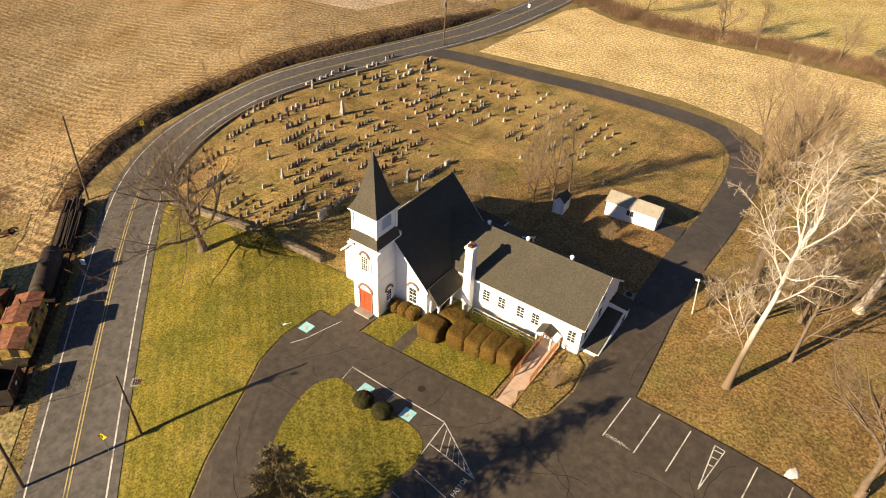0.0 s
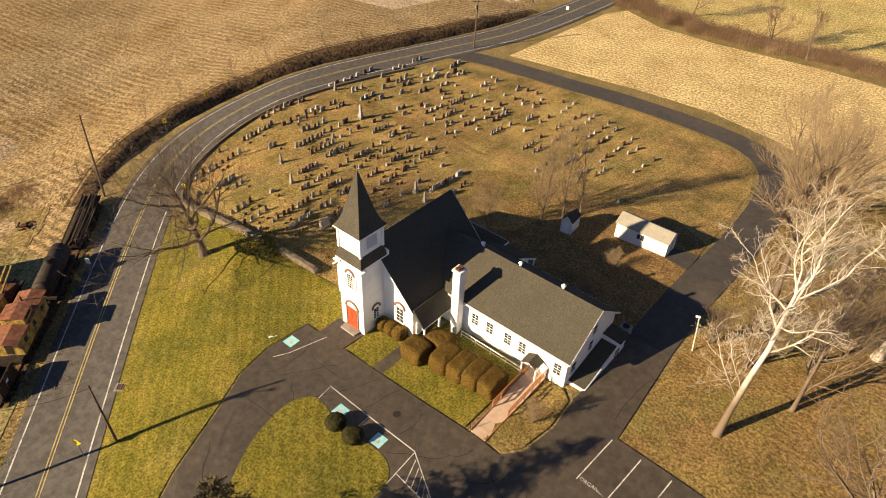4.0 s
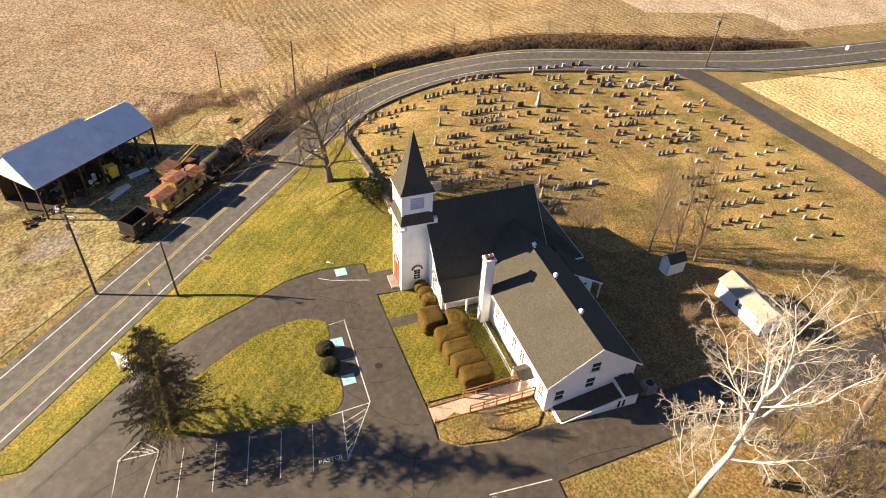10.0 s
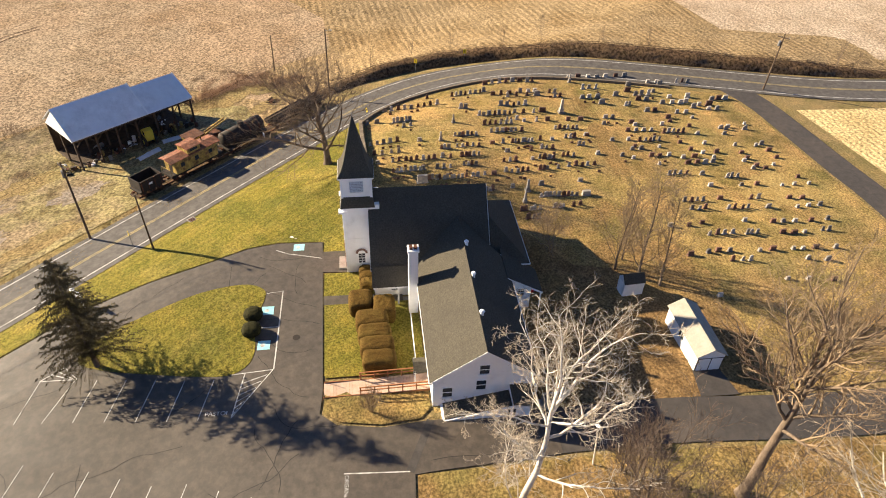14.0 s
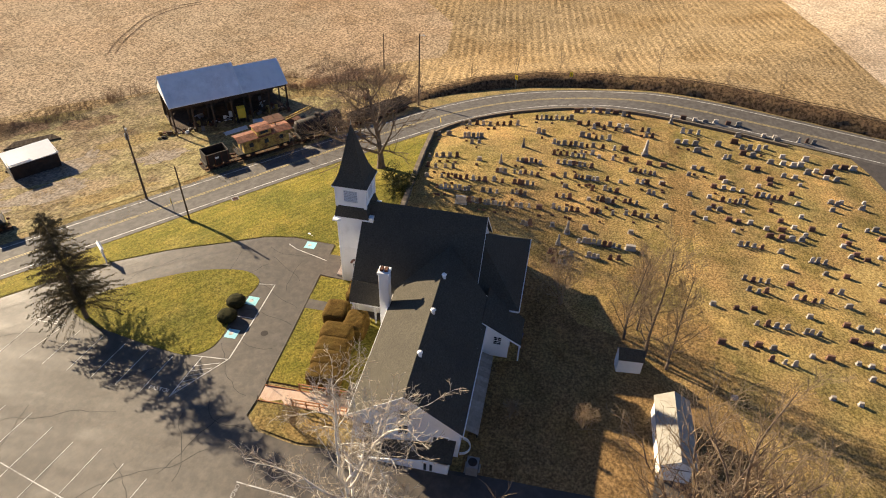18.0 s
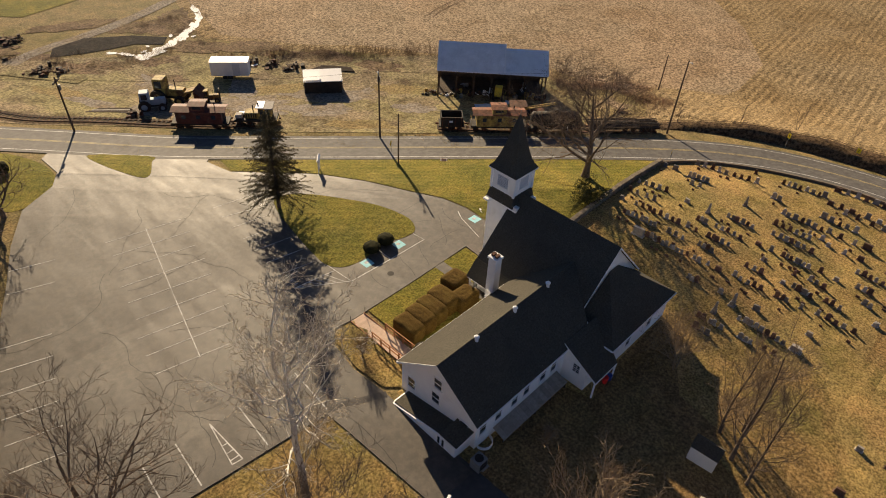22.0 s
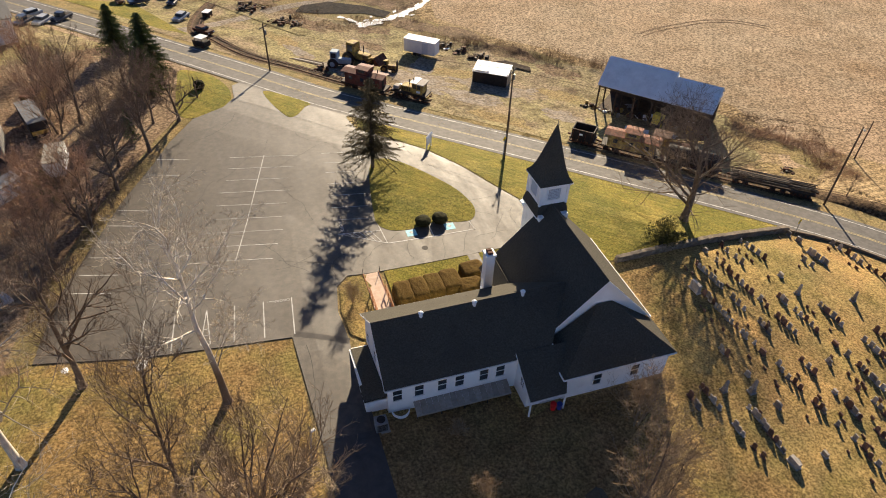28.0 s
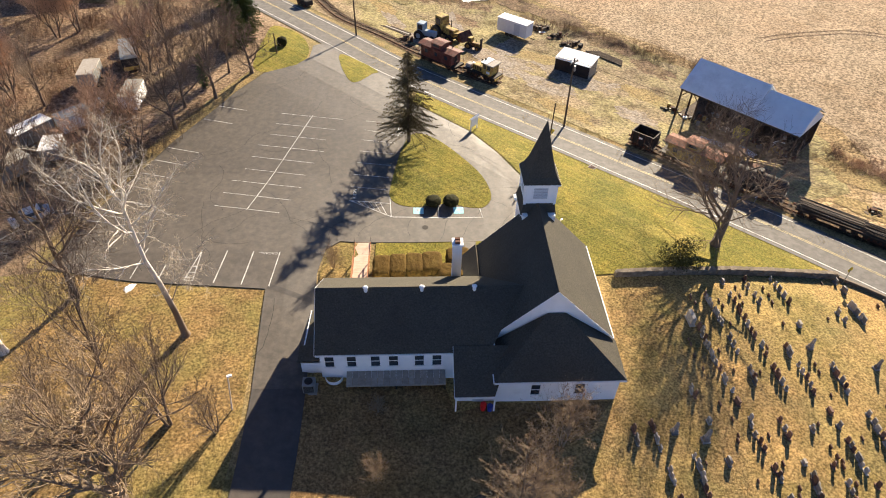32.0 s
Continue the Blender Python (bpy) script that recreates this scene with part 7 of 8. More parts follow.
for i, (x, y) in enumerate(((-87, 36), (-93, 44), (-97, 52), (-98.5, 60), (-97, 70), (-96, 77), (-93, 88), (-90, 96), (-80, 128), (-78.5, 131))):
    bare_tree(x, y, 90 + i, "slender bare sapling on the roadside bank", M_TWIG, M_TWIG, name="sapling", height=4.2 + (i % 3) * 0.9, girth=0.06, first=0.2, limbs=8, kids=(0, 4, 3, 2), spread=32, ratio=0.45, twig=0.015, levels=3)
for i, (x, y) in enumerate(((-30, 157), (-22, 156), (-6, 158), (-50, 164), (14, 150))):
    bare_tree(x, y, 110 + i, "bare tree standing in the hedgerow", M_BARK, M_TAN_TWIG, height=8.5, girth=0.2, first=0.15, limbs=10, kids=(0, 6, 5, 4), spread=42, ratio=0.58, twig=0.022)


# ---- railway yard across the road ----
M_GRAVEL = material("grey_gravel", (0.15, 0.125, 0.10), (0.34, 0.29, 0.235), 1.8, (0.24, 0.18, 0.11), 0.2, spec=0.08, bump=1.0, grit=0.4, deep=0.12)
M_ROUGH = material("rough_golden_grass", (0.17, 0.12, 0.05), (0.38, 0.28, 0.13), 2.0, (0.26, 0.21, 0.09), 0.15, spec=0.05, bump=1.0, grit=0.45, deep=0.14)
M_CINDER = material("dark_cinders", (0.014, 0.012, 0.012), (0.04, 0.034, 0.03), 1.5, (0.045, 0.034, 0.027), 0.3, spec=0.04, bump=1.0, grit=0.4, deep=0.2)

def ragged(name, x, y, rx, ry, seed, lift, mat, label, turn=0.0):
    """A low patch with an irregular, frayed outline."""
    pts = []
    for i in range(40):
        a = 2 * math.pi * i / 40
        d = Vector((math.cos(a), math.sin(a), seed * 3.7))
        k = 1 + 0.55 * noise.noise(d * 1.6) + 0.35 * noise.noise(d * 5.0)
        u, w = rx * k * math.cos(a), ry * k * math.sin(a)
        c, s = math.cos(radians(turn)), math.sin(radians(turn))
        pts.append((x + u * c - w * s, y + u * s + w * c))
    return sheet(name, pts, lift, mat, label)



TRACK_EAST = smooth_line([(-14, -88), (-5, -74), (0, -60), (1, -47.7), (-2.1, -43.4), (-7.6, -33), (-15.9, -25), (-23.2, -17.2), (-30, -10.8), (-36.2, -6.2)], 0.75)
TRACK_WEST = smooth_line([(-54.5, 10.9), (-56, 12.3), (-65, 20.8), (-72, 27), (-81.8, 34.8)], 0.75)


def make_track(line, seed):
    c = line[len(line) // 2]
    T = empty("railway_track", c.x, c.y, gz(c.x, c.y), 0, "old rusty railway siding on dark wooden sleepers", "railway track")
    inv = T.matrix_world.inverted()
    for off in (-0.72, 0.72):
        l, r = band(line, off - 0.05, off + 0.05)
        bm = bmesh.new()
        for i in range(len(line) - 1):
            q = [l[i], r[i], r[i + 1], l[i + 1]]
            lo = [Vector((p.x, p.y, gz(p.x, p.y) + 0.06)) for p in q]
            hi = [Vector((p.x, p.y, gz(p.x, p.y) + 0.22)) for p in q]
            solid(lo + hi, [(0, 1, 2, 3), (4, 5, 6, 7), (0, 1, 5, 4), (1, 2, 6, 5), (2, 3, 7, 6), (3, 0, 4, 7)], bm)
        bm.transform(inv)
        part("rail", bm, M_RUST, T, "rusty steel rail")
    me = mesh_of(box(-1.25, -0.12, 0, 1.25, 0.12, 0.12, bevel=0.015), "sleeper", M_DARK_WOOD)
    r = random.Random(seed)
    for i in range(0, len(line) - 1):
        p, d = line[i], (line[i + 1] - line[i]).normalized()
        ob = new("sleeper", me)
        ob.parent = T
        ob.matrix_world = pose(p.x, p.y, gz(p.x, p.y) + 0.01, 0, 0, math.degrees(math.atan2(d.y, d.x)) - 90 + r.uniform(-3, 3))
    strip("ballast", line, -1.6, 1.6, 0.085, M_BANK, "dark cinder ballast", None)


make_track(TRACK_EAST, 2)
make_track(TRACK_WEST, 3)


def wheel_set(parent, x, half=0.75, r=0.42):
    for s in (-1, 1):
        w = part("wheel", rod((x, s * half - 0.06, r), (x, s * half + 0.06, r), r, r, 14), M_RUST, parent, "rusty steel wheel")
        part("axle_box", box(x - 0.14, s * half + s * 0.07 - 0.08, r - 0.14, x + 0.14, s * half + s * 0.07 + 0.08, r + 0.14), M_BLACK_METAL, w)


def rail_car(name, x, y, turn, length, label, z=0.22):
    c = empty(name, x, y, gz(x, y) + z, turn, label, "rail vehicle")
    for k in (-1, 1):
        for d in (-0.7, 0.7):
            wheel_set(c, k * (length / 2 - 1.5) + d)
    part("underframe", box(-length / 2, -1.2, 0.75, length / 2, 1.2, 1.0), M_BLACK_METAL, c)
    for k in (-1, 1):
        part("coupler", box(k * length / 2 - 0.05, -0.12, 0.7, k * (length / 2 + 0.55), 0.12, 0.95), M_RUST, c)
    return c


def caboose(x, y, turn, length, label, paint, roof):
    c = rail_car("caboose", x, y, turn, length, label)
    b = length / 2 - 0.9
    body = part("body", box(-b, -1.3, 1.0, b, 1.3, 3.0, bevel=0.03), paint, c)
    for i in range(3):
        wx = -b + 1.2 + i * (2 * b - 2.4) / 2
        for s in (-1, 1):
            part("window", box(wx - 0.32, s * 1.3 - 0.02, 1.85, wx + 0.32, s * 1.3 + 0.02, 2.5), M_GLASS, body)
    for k in (-1, 1):
        part("end_door", box(k * b - 0.02, -0.35, 1.05, k * b + 0.02, 0.35, 2.7), M_BLACK_METAL, body)
        part("end_platform", box(k * b, -1.2, 1.0, k * (length / 2), 1.2, 1.08), M_BLACK_METAL, c)
        for s in (-1, 1):
            part("end_rail", rod((k * (length / 2 - 0.1), s * 1.1, 1.05), (k * (length / 2 - 0.1), s * 1.1, 2.0), 0.03), paint, c)
        part("end_rail", rod((k * (length / 2 - 0.1), -1.1, 2.0), (k * (length / 2 - 0.1), 1.1, 2.0), 0.03), paint, c)
    for s in (-1, 1):
        part("roof", slab([(-b - 0.7, 0, 3.28), (b + 0.7, 0, 3.28), (b + 0.7, s * 1.42, 2.98), (-b - 0.7, s * 1.42, 2.98)], (0, 0, 0.07)), roof, c)
    part("cupola", box(-1.2, -1.15, 3.1, 1.0, 1.15, 3.95, bevel=0.03), paint, c)
    for s in (-1, 1):
        part("cupola_roof", slab([(-1.4, 0, 4.12), (1.2, 0, 4.12), (1.2, s * 1.28, 3.93), (-1.4, s * 1.28, 3.93)], (0, 0, 0.06)), roof, c)
        part("cupola_window", box(-0.7, s * 1.15 - 0.015, 3.4, 0.5, s * 1.15 + 0.015, 3.8), M_GLASS, c)
    part("stovepipe", rod((b - 1.2, 0.4, 3.1), (b - 1.2, 0.4, 3.9), 0.08), M_BLACK_METAL, c)
    return c


caboose(-26.5, -13.0, 138, 8.6, "dark red wooden caboose with a cupola on the siding", M_RED_CAR, M_RED_CAR)
caboose(-61.6, 17.5, 138, 9.0, "yellow caboose with a rusty roof and cupola", M_YELLOW, material("rusty_red_roof", (0.16, 0.06, 0.035), (0.33, 0.13, 0.07), 1.4, (0.22, 0.11, 0.07), 0.6, rough=0.85, bump=0.3, grit=0.35))

G1 = rail_car("hopper_car", -56.0, 12.4, 138, 4.0, "small black open hopper car")
tub_bm = box(-1.75, -1.25, 1.0, 1.75, -1.13, 2.5)
for b in ((-1.75, 1.13, 1.0, 1.75, 1.25, 2.5), (-1.75, -1.13, 1.0, -1.63, 1.13, 2.5), (1.63, -1.13, 1.0, 1.75, 1.13, 2.5)):
    box(*b, tub_bm)
part("tub", tub_bm, M_BLACK_METAL, G1)
for i in range(4):
    for s in (-1, 1):
        part("rib", box(-1.5 + i * 1.0 - 0.05, s * 1.29 - 0.05, 1.0, -1.5 + i * 1.0 + 0.05, s * 1.29 + 0.05, 2.5), M_RUST, G1)
for s in (-1, 1):
    part("number_bar", box(-0.5, s * 1.27 - 0.01, 1.6, 0.1, s * 1.27 + 0.01, 1.9), M_TRIM, G1, "pale unreadable number")

TK = rail_car("tank_car", -68.3, 23.8, 140, 8.0, "black cylindrical tank car behind the yellow caboose")
tk = bmesh.new()
rod((-3.6, 0, 2.1), (3.6, 0, 2.1), 1.15, 1.15, 20, tk)
rod((3.6, 0, 2.1), (3.95, 0, 2.1), 1.15, 0.7, 20, tk)
rod((-3.95, 0, 2.1), (-3.6, 0, 2.1), 0.7, 1.15, 20, tk)
part("tank", tk, M_BLACK_METAL, TK, "sooty black riveted tank", True)
part("dome", rod((0, 0, 3.1), (0, 0, 3.75), 0.5, 0.45, 14), M_BLACK_METAL, TK)
part("walkway", box(-3.8, 1.15, 1.55, 3.8, 1.55, 1.62), M_STEEL, TK, "pale walkway board")
for x in (-2.4, 0.8, 2.6):
    part("band", rod((x - 0.05, 0, 2.1), (x + 0.05, 0, 2.1), 1.18, 1.18, 20), M_RUST, TK)

for (x, y, n) in ((-75.9, 30.2, 7), (-80.4, 33.8, 4)):
    F = rail_car("flat_car", x, y, 141, 8.2 if n == 7 else 3.6, "low flat car loaded with dark rails and timbers")
    L = (8.2 if n == 7 else 3.6) / 2
    part("deck", box(-L, -1.3, 1.0, L, 1.3, 1.12), M_DARK_WOOD, F)
    r = random.Random(n)
    for i in range(n * 3):
        yy = -1.15 + 2.3 * r.random()
        part("load_beam", rod((-L + r.uniform(-0.3, 0.6), yy, 1.24 + 0.12 * (i % 4)), (L + r.uniform(-0.6, 0.4), yy + r.uniform(-0.25, 0.25), 1.24 + 0.12 * (i % 4)), 0.075, 0.075, 5), (M_BLACK_METAL, M_DARK_WOOD, M_BLACK_METAL)[i % 3], F)

# yellow works car with a crane, on a second track by the barn
CR = rail_car("crane_car", -69.2, 17.8, 138, 7.5, "yellow and rust works crane car beside the barn")
part("cab", box(-3.2, -1.1, 1.0, -0.6, 1.1, 2.6, bevel=0.04), M_YELLOW, CR)
part("cab_roof", box(-3.35, -1.25, 2.6, -0.45, 1.25, 2.72), M_RUST, CR)
part("boom", rod((-0.8, 0.3, 1.8), (4.6, 0.5, 2.7), 0.16, 0.1, 4), M_YELLOW, CR)
part("boom", rod((-0.8, -0.3, 1.8), (4.6, -0.1, 2.7), 0.16, 0.1, 4), M_YELLOW, CR)
part("deck_box", box(0.4, -1.0, 1.0, 2.6, 1.0, 1.6, bevel=0.03), M_RUST, CR)

# yellow rail engine on the siding
EN = rail_car("rail_engine", -33.6, -8.9, 138, 6.6, "dirty yellow works locomotive with a cab and piled front deck")
part("deck", box(-3.3, -1.3, 1.0, 3.3, 1.3, 1.15), M_BLACK_METAL, EN)
part("hood", box(-1.6, -0.85, 1.15, 0.6, 0.85, 2.1, bevel=0.08), M_YELLOW, EN)
for i in range(5):
    for s in (-1, 1):
        part("grille_slat", box(-1.4 + i * 0.36, s * 0.85 - 0.02, 1.35, -1.2 + i * 0.36, s * 0.85 + 0.02, 1.95), M_BLACK_METAL, EN)
part("cab", box(0.6, -1.1, 1.15, 2.5, 1.1, 3.1, bevel=0.05), M_YELLOW, EN)
part("cab_roof", box(0.3, -1.2, 3.1, 1.5, 1.2, 3.2), M_TRIM, EN, "white front roof panel")
part("cab_roof", box(1.5, -1.25, 2.95, 2.9, 1.25, 3.12), M_MARBLE, EN, "pale rear roof panel")
for s in (-1, 1):
    part("cab_window", box(0.85, s * 1.1 - 0.02, 2.15, 1.45, s * 1.1 + 0.02, 2.85), M_GLASS, EN)
    part("cab_window", box(1.65, s * 1.1 - 0.02, 2.15, 2.25, s * 1.1 + 0.02, 2.85), M_GLASS, EN)
    part("step", box(2.6, s * 1.2 - 0.15, 0.35, 3.1, s * 1.2 + 0.15, 0.45), M_BLACK_METAL, EN)
    part("grab_rail", rod((3.2, s * 1.2, 1.15), (3.2, s * 1.2, 2.1), 0.03), M_YELLOW, EN)
part("stack", rod((-0.4, 0.2, 2.1), (-0.4, 0.2, 3.0), 0.1), M_BLACK_METAL, EN)
part("headlamp", rod((0.5, 0, 3.25), (0.5, 0, 3.5), 0.16, 0.12, 8), M_BLACK_METAL, EN)
part("side_sign", box(1.5, -1.14, 1.45, 2.2, -1.11, 1.85), M_TRIM, EN, "pale unreadable plate")
part("side_sign", box(1.5, 1.11, 1.45, 2.2, 1.14, 1.85), M_TRIM, EN, "pale unreadable plate")
part("deck_load", box(-3.1, -0.9, 1.15, -2.0, 0.3, 1.75, bevel=0.12), M_MARBLE, EN, "pale bundle on the front deck")
part("deck_load", box(-2.8, 0.2, 1.15, -1.8, 1.0, 1.5, bevel=0.1), M_TRIM, EN, "white bundle on the front deck")
part("fender_bar", box(3.3, -1.2, 0.6, 3.5, 1.2, 1.0), M_YELLOW, EN)
part("fender_bar", box(-3.5, -1.2, 0.6, -3.3, 1.2, 1.0), M_YELLOW, EN)


# ---- open pole barn ----
def make_barn():
    a, b = Vector((-64.95, 0.55, 0)), Vector((-77.7, 14.6, 0))
    d = (b - a).normalized()
    turn = math.degrees(math.atan2(d.y, d.x))
    B = empty("barn", a.x, a.y, -5.7, turn, "open pole barn with a blue-grey metal roof", "barn")
    L = (b - a).length
    w, split, he = 9.1, 11.6, 5.4

    def roof(x0, x1, top):
        for e in (-0.3, w + 0.3):
            part("roof", slab([(x0, e, he - 0.1), (x1, e, he - 0.1), (x1, w / 2, he + top), (x0, w / 2, he + top)], (0, 0, 0.1)), M_METAL_ROOF, B, "blue-grey standing seam roof")
            n = int((x1 - x0) / 0.9)
            for i in range(n + 1):
                x = x0 + (x1 - x0) * i / n
                part("seam", slab([(x - 0.02, e, he - 0.02), (x + 0.02, e, he - 0.02), (x + 0.02, w / 2, he + top + 0.08), (x - 0.02, w / 2, he + top + 0.08)], (0, 0, 0.04)), M_METAL_ROOF, B)
    roof(-0.3, split, 3.35)
    roof(split + 0.02, L + 0.3, 2.6)
    part("roof_trim", slab([(split - 0.1, -0.34, he + 0.03), (split + 0.1, -0.34, he + 0.03), (split + 0.1, w / 2, he + 3.48), (split - 0.1, w / 2, he + 3.48)], (0, 0, 0.08)), M_TRIM, B, "white trim between the roof halves")
    part("end_trim", slab([(L + 0.2, -0.34, he + 0.03), (L + 0.36, -0.34, he + 0.03), (L + 0.36, w / 2, he + 2.73), (L + 0.2, w / 2, he + 2.73)], (0, 0, 0.06)), M_TRIM, B, "white roof edge trim")
    for x, top in ((-0.2, 3.05), (split, 3.05), (L + 0.2, 2.3)):
        g = slab([(x, 0.15, he - 0.4), (x, w - 0.15, he - 0.4), (x, w / 2, he + top)], (0.06, 0, 0))
        part("gable_wall", g, M_CLAPBOARD, B, "pale gable boarding")
    n = 6
    for i in range(n + 1):
        x = L * i / n
        for y in (0.1, w / 2, w - 0.1):
            part("post", box(x - 0.12, y - 0.12, 0, x + 0.12, y + 0.12, he - 0.2 if y != w / 2 else he + 2.1), M_DARK_WOOD, B)
        for s in (-1, 1):
            if 0 <= x + s * 1.0 <= L:
                part("brace", rod((x, 0.1, he - 1.6), (x + s * 1.1, 0.1, he - 0.4), 0.07, 0.07, 4), M_DARK_WOOD, B)
    part("beam", box(0, 0, he - 0.5, L, 0.2, he - 0.2), M_DARK_WOOD, B)
    part("back_wall", box(0, w - 0.05, 0, L, w, he - 0.3), M_DARK_WOOD, B, "dark plank back wall")
    part("earth_floor", box(0, 0, -0.3, L, w, 0.12), M_DARK_WOOD, B, "dark earth floor")
    return B, turn, d


barn, BT, BD = make_barn()
BN = Vector((-BD.y, BD.x, 0))


def barn_spot(u, v):
    p = Vector((-64.95, 0.55, 0)) + BD * u + BN * v
    return p.x, p.y


def tractor(x, y, turn, label, paint, s=1.0, z=None):
    t = empty("tractor", x, y, gz(x, y) if z is None else z, turn, label, "machine")
    for wx, r in ((-0.9, 0.75), (1.2, 0.5)):
        for k in (-1, 1):
            w = part("tyre", rod((wx, k * 0.75 - 0.17, r), (wx, k * 0.75 + 0.17, r), r, r, 16), M_BLACK_METAL, t)
            part("rim", rod((wx, k * 0.76 - 0.18, r), (wx, k * 0.76 + 0.18, r), r * 0.5, r * 0.5, 12), paint, w)
    part("bonnet", box(-0.2, -0.4, 0.75, 1.6, 0.4, 1.5, bevel=0.05), paint, t)
    part("chassis", box(-1.2, -0.35, 0.5, 1.5, 0.35, 0.8), M_BLACK_METAL, t)
    part("cab", box(-1.3, -0.6, 0.9, -0.2, 0.6, 2.5, bevel=0.05), paint, t)
    part("cab_glass", box(-1.1, -0.62, 1.6, -0.4, 0.62, 2.3), M_GLASS, t)
    part("exhaust", rod((0.6, 0.2, 1.4), (0.6, 0.2, 2.3), 0.05), M_BLACK_METAL, t)
    t.scale = (s, s, s)
    return t


x, y = barn_spot(11.0, 0.9)
tractor(x, y, BT + 80, "bright yellow machine parked in the open barn", material("bright_yellow_paint", (0.70, 0.55, 0.05), (0.82, 0.68, 0.10), 1.5, rough=0.5, bump=0.05), 1.1, -5.6)
wl = tractor(-28.2, -26.8, 130, "yellow wheel loader with a raised bucket behind the red caboose", M_YELLOW, 1.7)
part("lift_arm", slab([(1.2, -0.5, 0.9), (2.9, -0.5, 1.5), (2.9, -0.5, 1.7), (1.2, -0.5, 1.15)], (0, 1.0, 0)), M_YELLOW, wl)
part("bucket", solid([(2.8, -0.9, 0.9), (3.6, -0.9, 1.0), (2.8, -0.9, 1.8), (2.8, 0.9, 0.9), (3.6, 0.9, 1.0), (2.8, 0.9, 1.8)], [(0, 1, 2), (3, 4, 5), (0, 1, 4, 3), (1, 2, 5, 4), (2, 0, 3, 5)]), M_RUST, wl)
fk = tractor(-33.1, -22.5, 150, "small yellow lift truck standing in the yard", M_YELLOW, 0.9)
part("mast", box(1.7, -0.45, 0.2, 1.85, 0.45, 2.6), M_BLACK_METAL, fk)
tractor(-24.3, -25.1, 150, "blue-grey old truck tractor behind the caboose", material("grey_blue_paint", (0.25, 0.32, 0.38), (0.38, 0.46, 0.52), 1.5, rough=0.6, bump=0.05), 1.3)


def junk_pile(x, y, n, size, seed, label, mats, z=None, name="scrap_pile"):
    r = random.Random(seed)
    z0 = gz(x, y) if z is None else z
    j = empty(name, x, y, z0, r.uniform(0, 180), label, "scrap pile")
    if z is None:
        hb = bmesh.new()
        bmesh.ops.create_icosphere(hb, subdivisions=3, radius=1.0)
        for q in hb.verts:
            k = 1 + 0.7 * noise.noise(q.co * 2.2 + Vector((seed, 0, 0)))
            q.co = Vector((q.co.x * size * 0.75 * k, q.co.y * size * 0.55 * k, max(-0.02, q.co.z * 0.13 * size * k + 0.25 * noise.noise(q.co * 5.0) * max(0, q.co.z))))
        part("earth_mound", hb, M_BANK, j, "low mound of earth and rust under the scrap")
    for i in range(n):
        px, py = r.gauss(0, size * 0.45), r.gauss(0, size * 0.35)
        k = r.random()
        h = max(0.0, 0.7 * size * 0.35 * (1 - math.hypot(px, py) / size)) * r.random()
        if k < 0.5:
            a = r.uniform(0, math.pi)
            ln = r.uniform(0.5, 1.1) * size * 0.6
            bm = rod((px - ln / 2 * math.cos(a), py - ln / 2 * math.sin(a), h + 0.08), (px + ln / 2 * math.cos(a), py + ln / 2 * math.sin(a), h + r.uniform(0.05, 0.4)), r.uniform(0.05, 0.12), None, 5)
            part("beam", bm, r.choice(mats), j)
        elif k < 0.85:
            s = r.uniform(0.15, 0.45)
            bm = box(-s, -s * r.uniform(0.4, 1), 0, s, s * r.uniform(0.4, 1), s * r.uniform(0.6, 1.5), bevel=0.03)
            bm.transform(pose(px, py, h * 0.6, r.uniform(-10, 10), r.uniform(-10, 10), r.uniform(0, 180)))
            part("block", bm, r.choice(mats), j)
        else:
            bm = rod((px, py, 0), (px, py, r.uniform(0.6, 1.0)), 0.29, 0.29, 10)
            part("drum", bm, r.choice(mats), j)
    return j


MIX = [M_RUST, M_DARK_WOOD, M_BLACK_METAL, M_STEEL]
for i, (u, v) in enumerate(((1.5, 1.5), (3.5, 2.5), (6, 1.6), (8.2, 2.2), (14.2, 1.8), (16.5, 2.0), (18.5, 1.4), (-1.5, 1.5), (5, 5), (15, 5))):
    x, y = barn_spot(u, v)
    junk_pile(x, y, 14, 1.6, 30 + i, "rusty machine parts and timbers stored in the open barn", MIX + [M_TRIM if i % 3 == 0 else M_YELLOW], -5.6)
for i, (x, y, n, s) in enumerate(((-10.1, -64.4, 40, 3.6), (-16.6, -53.9, 38, 3.0), (-19.5, -52.0, 20, 2.2), (-17.3, -73.1, 34, 3.4), (-47.7, -34.0, 30, 2.6), (-50.5, -30.5, 22, 2.2), (-52.5, -27.0, 22, 2.2), (-28, -21.5, 20, 2.0), (-20.5, -23.5, 14, 2.0), (-84.5, 27.0, 10, 1.6))):
    junk_pile(x, y, n, s, 50 + i, "weathered heap of rails, timbers and scrap in the yard", [M_RUST, M_DARK_WOOD, M_RUST, M_BARK, M_BLACK_METAL])
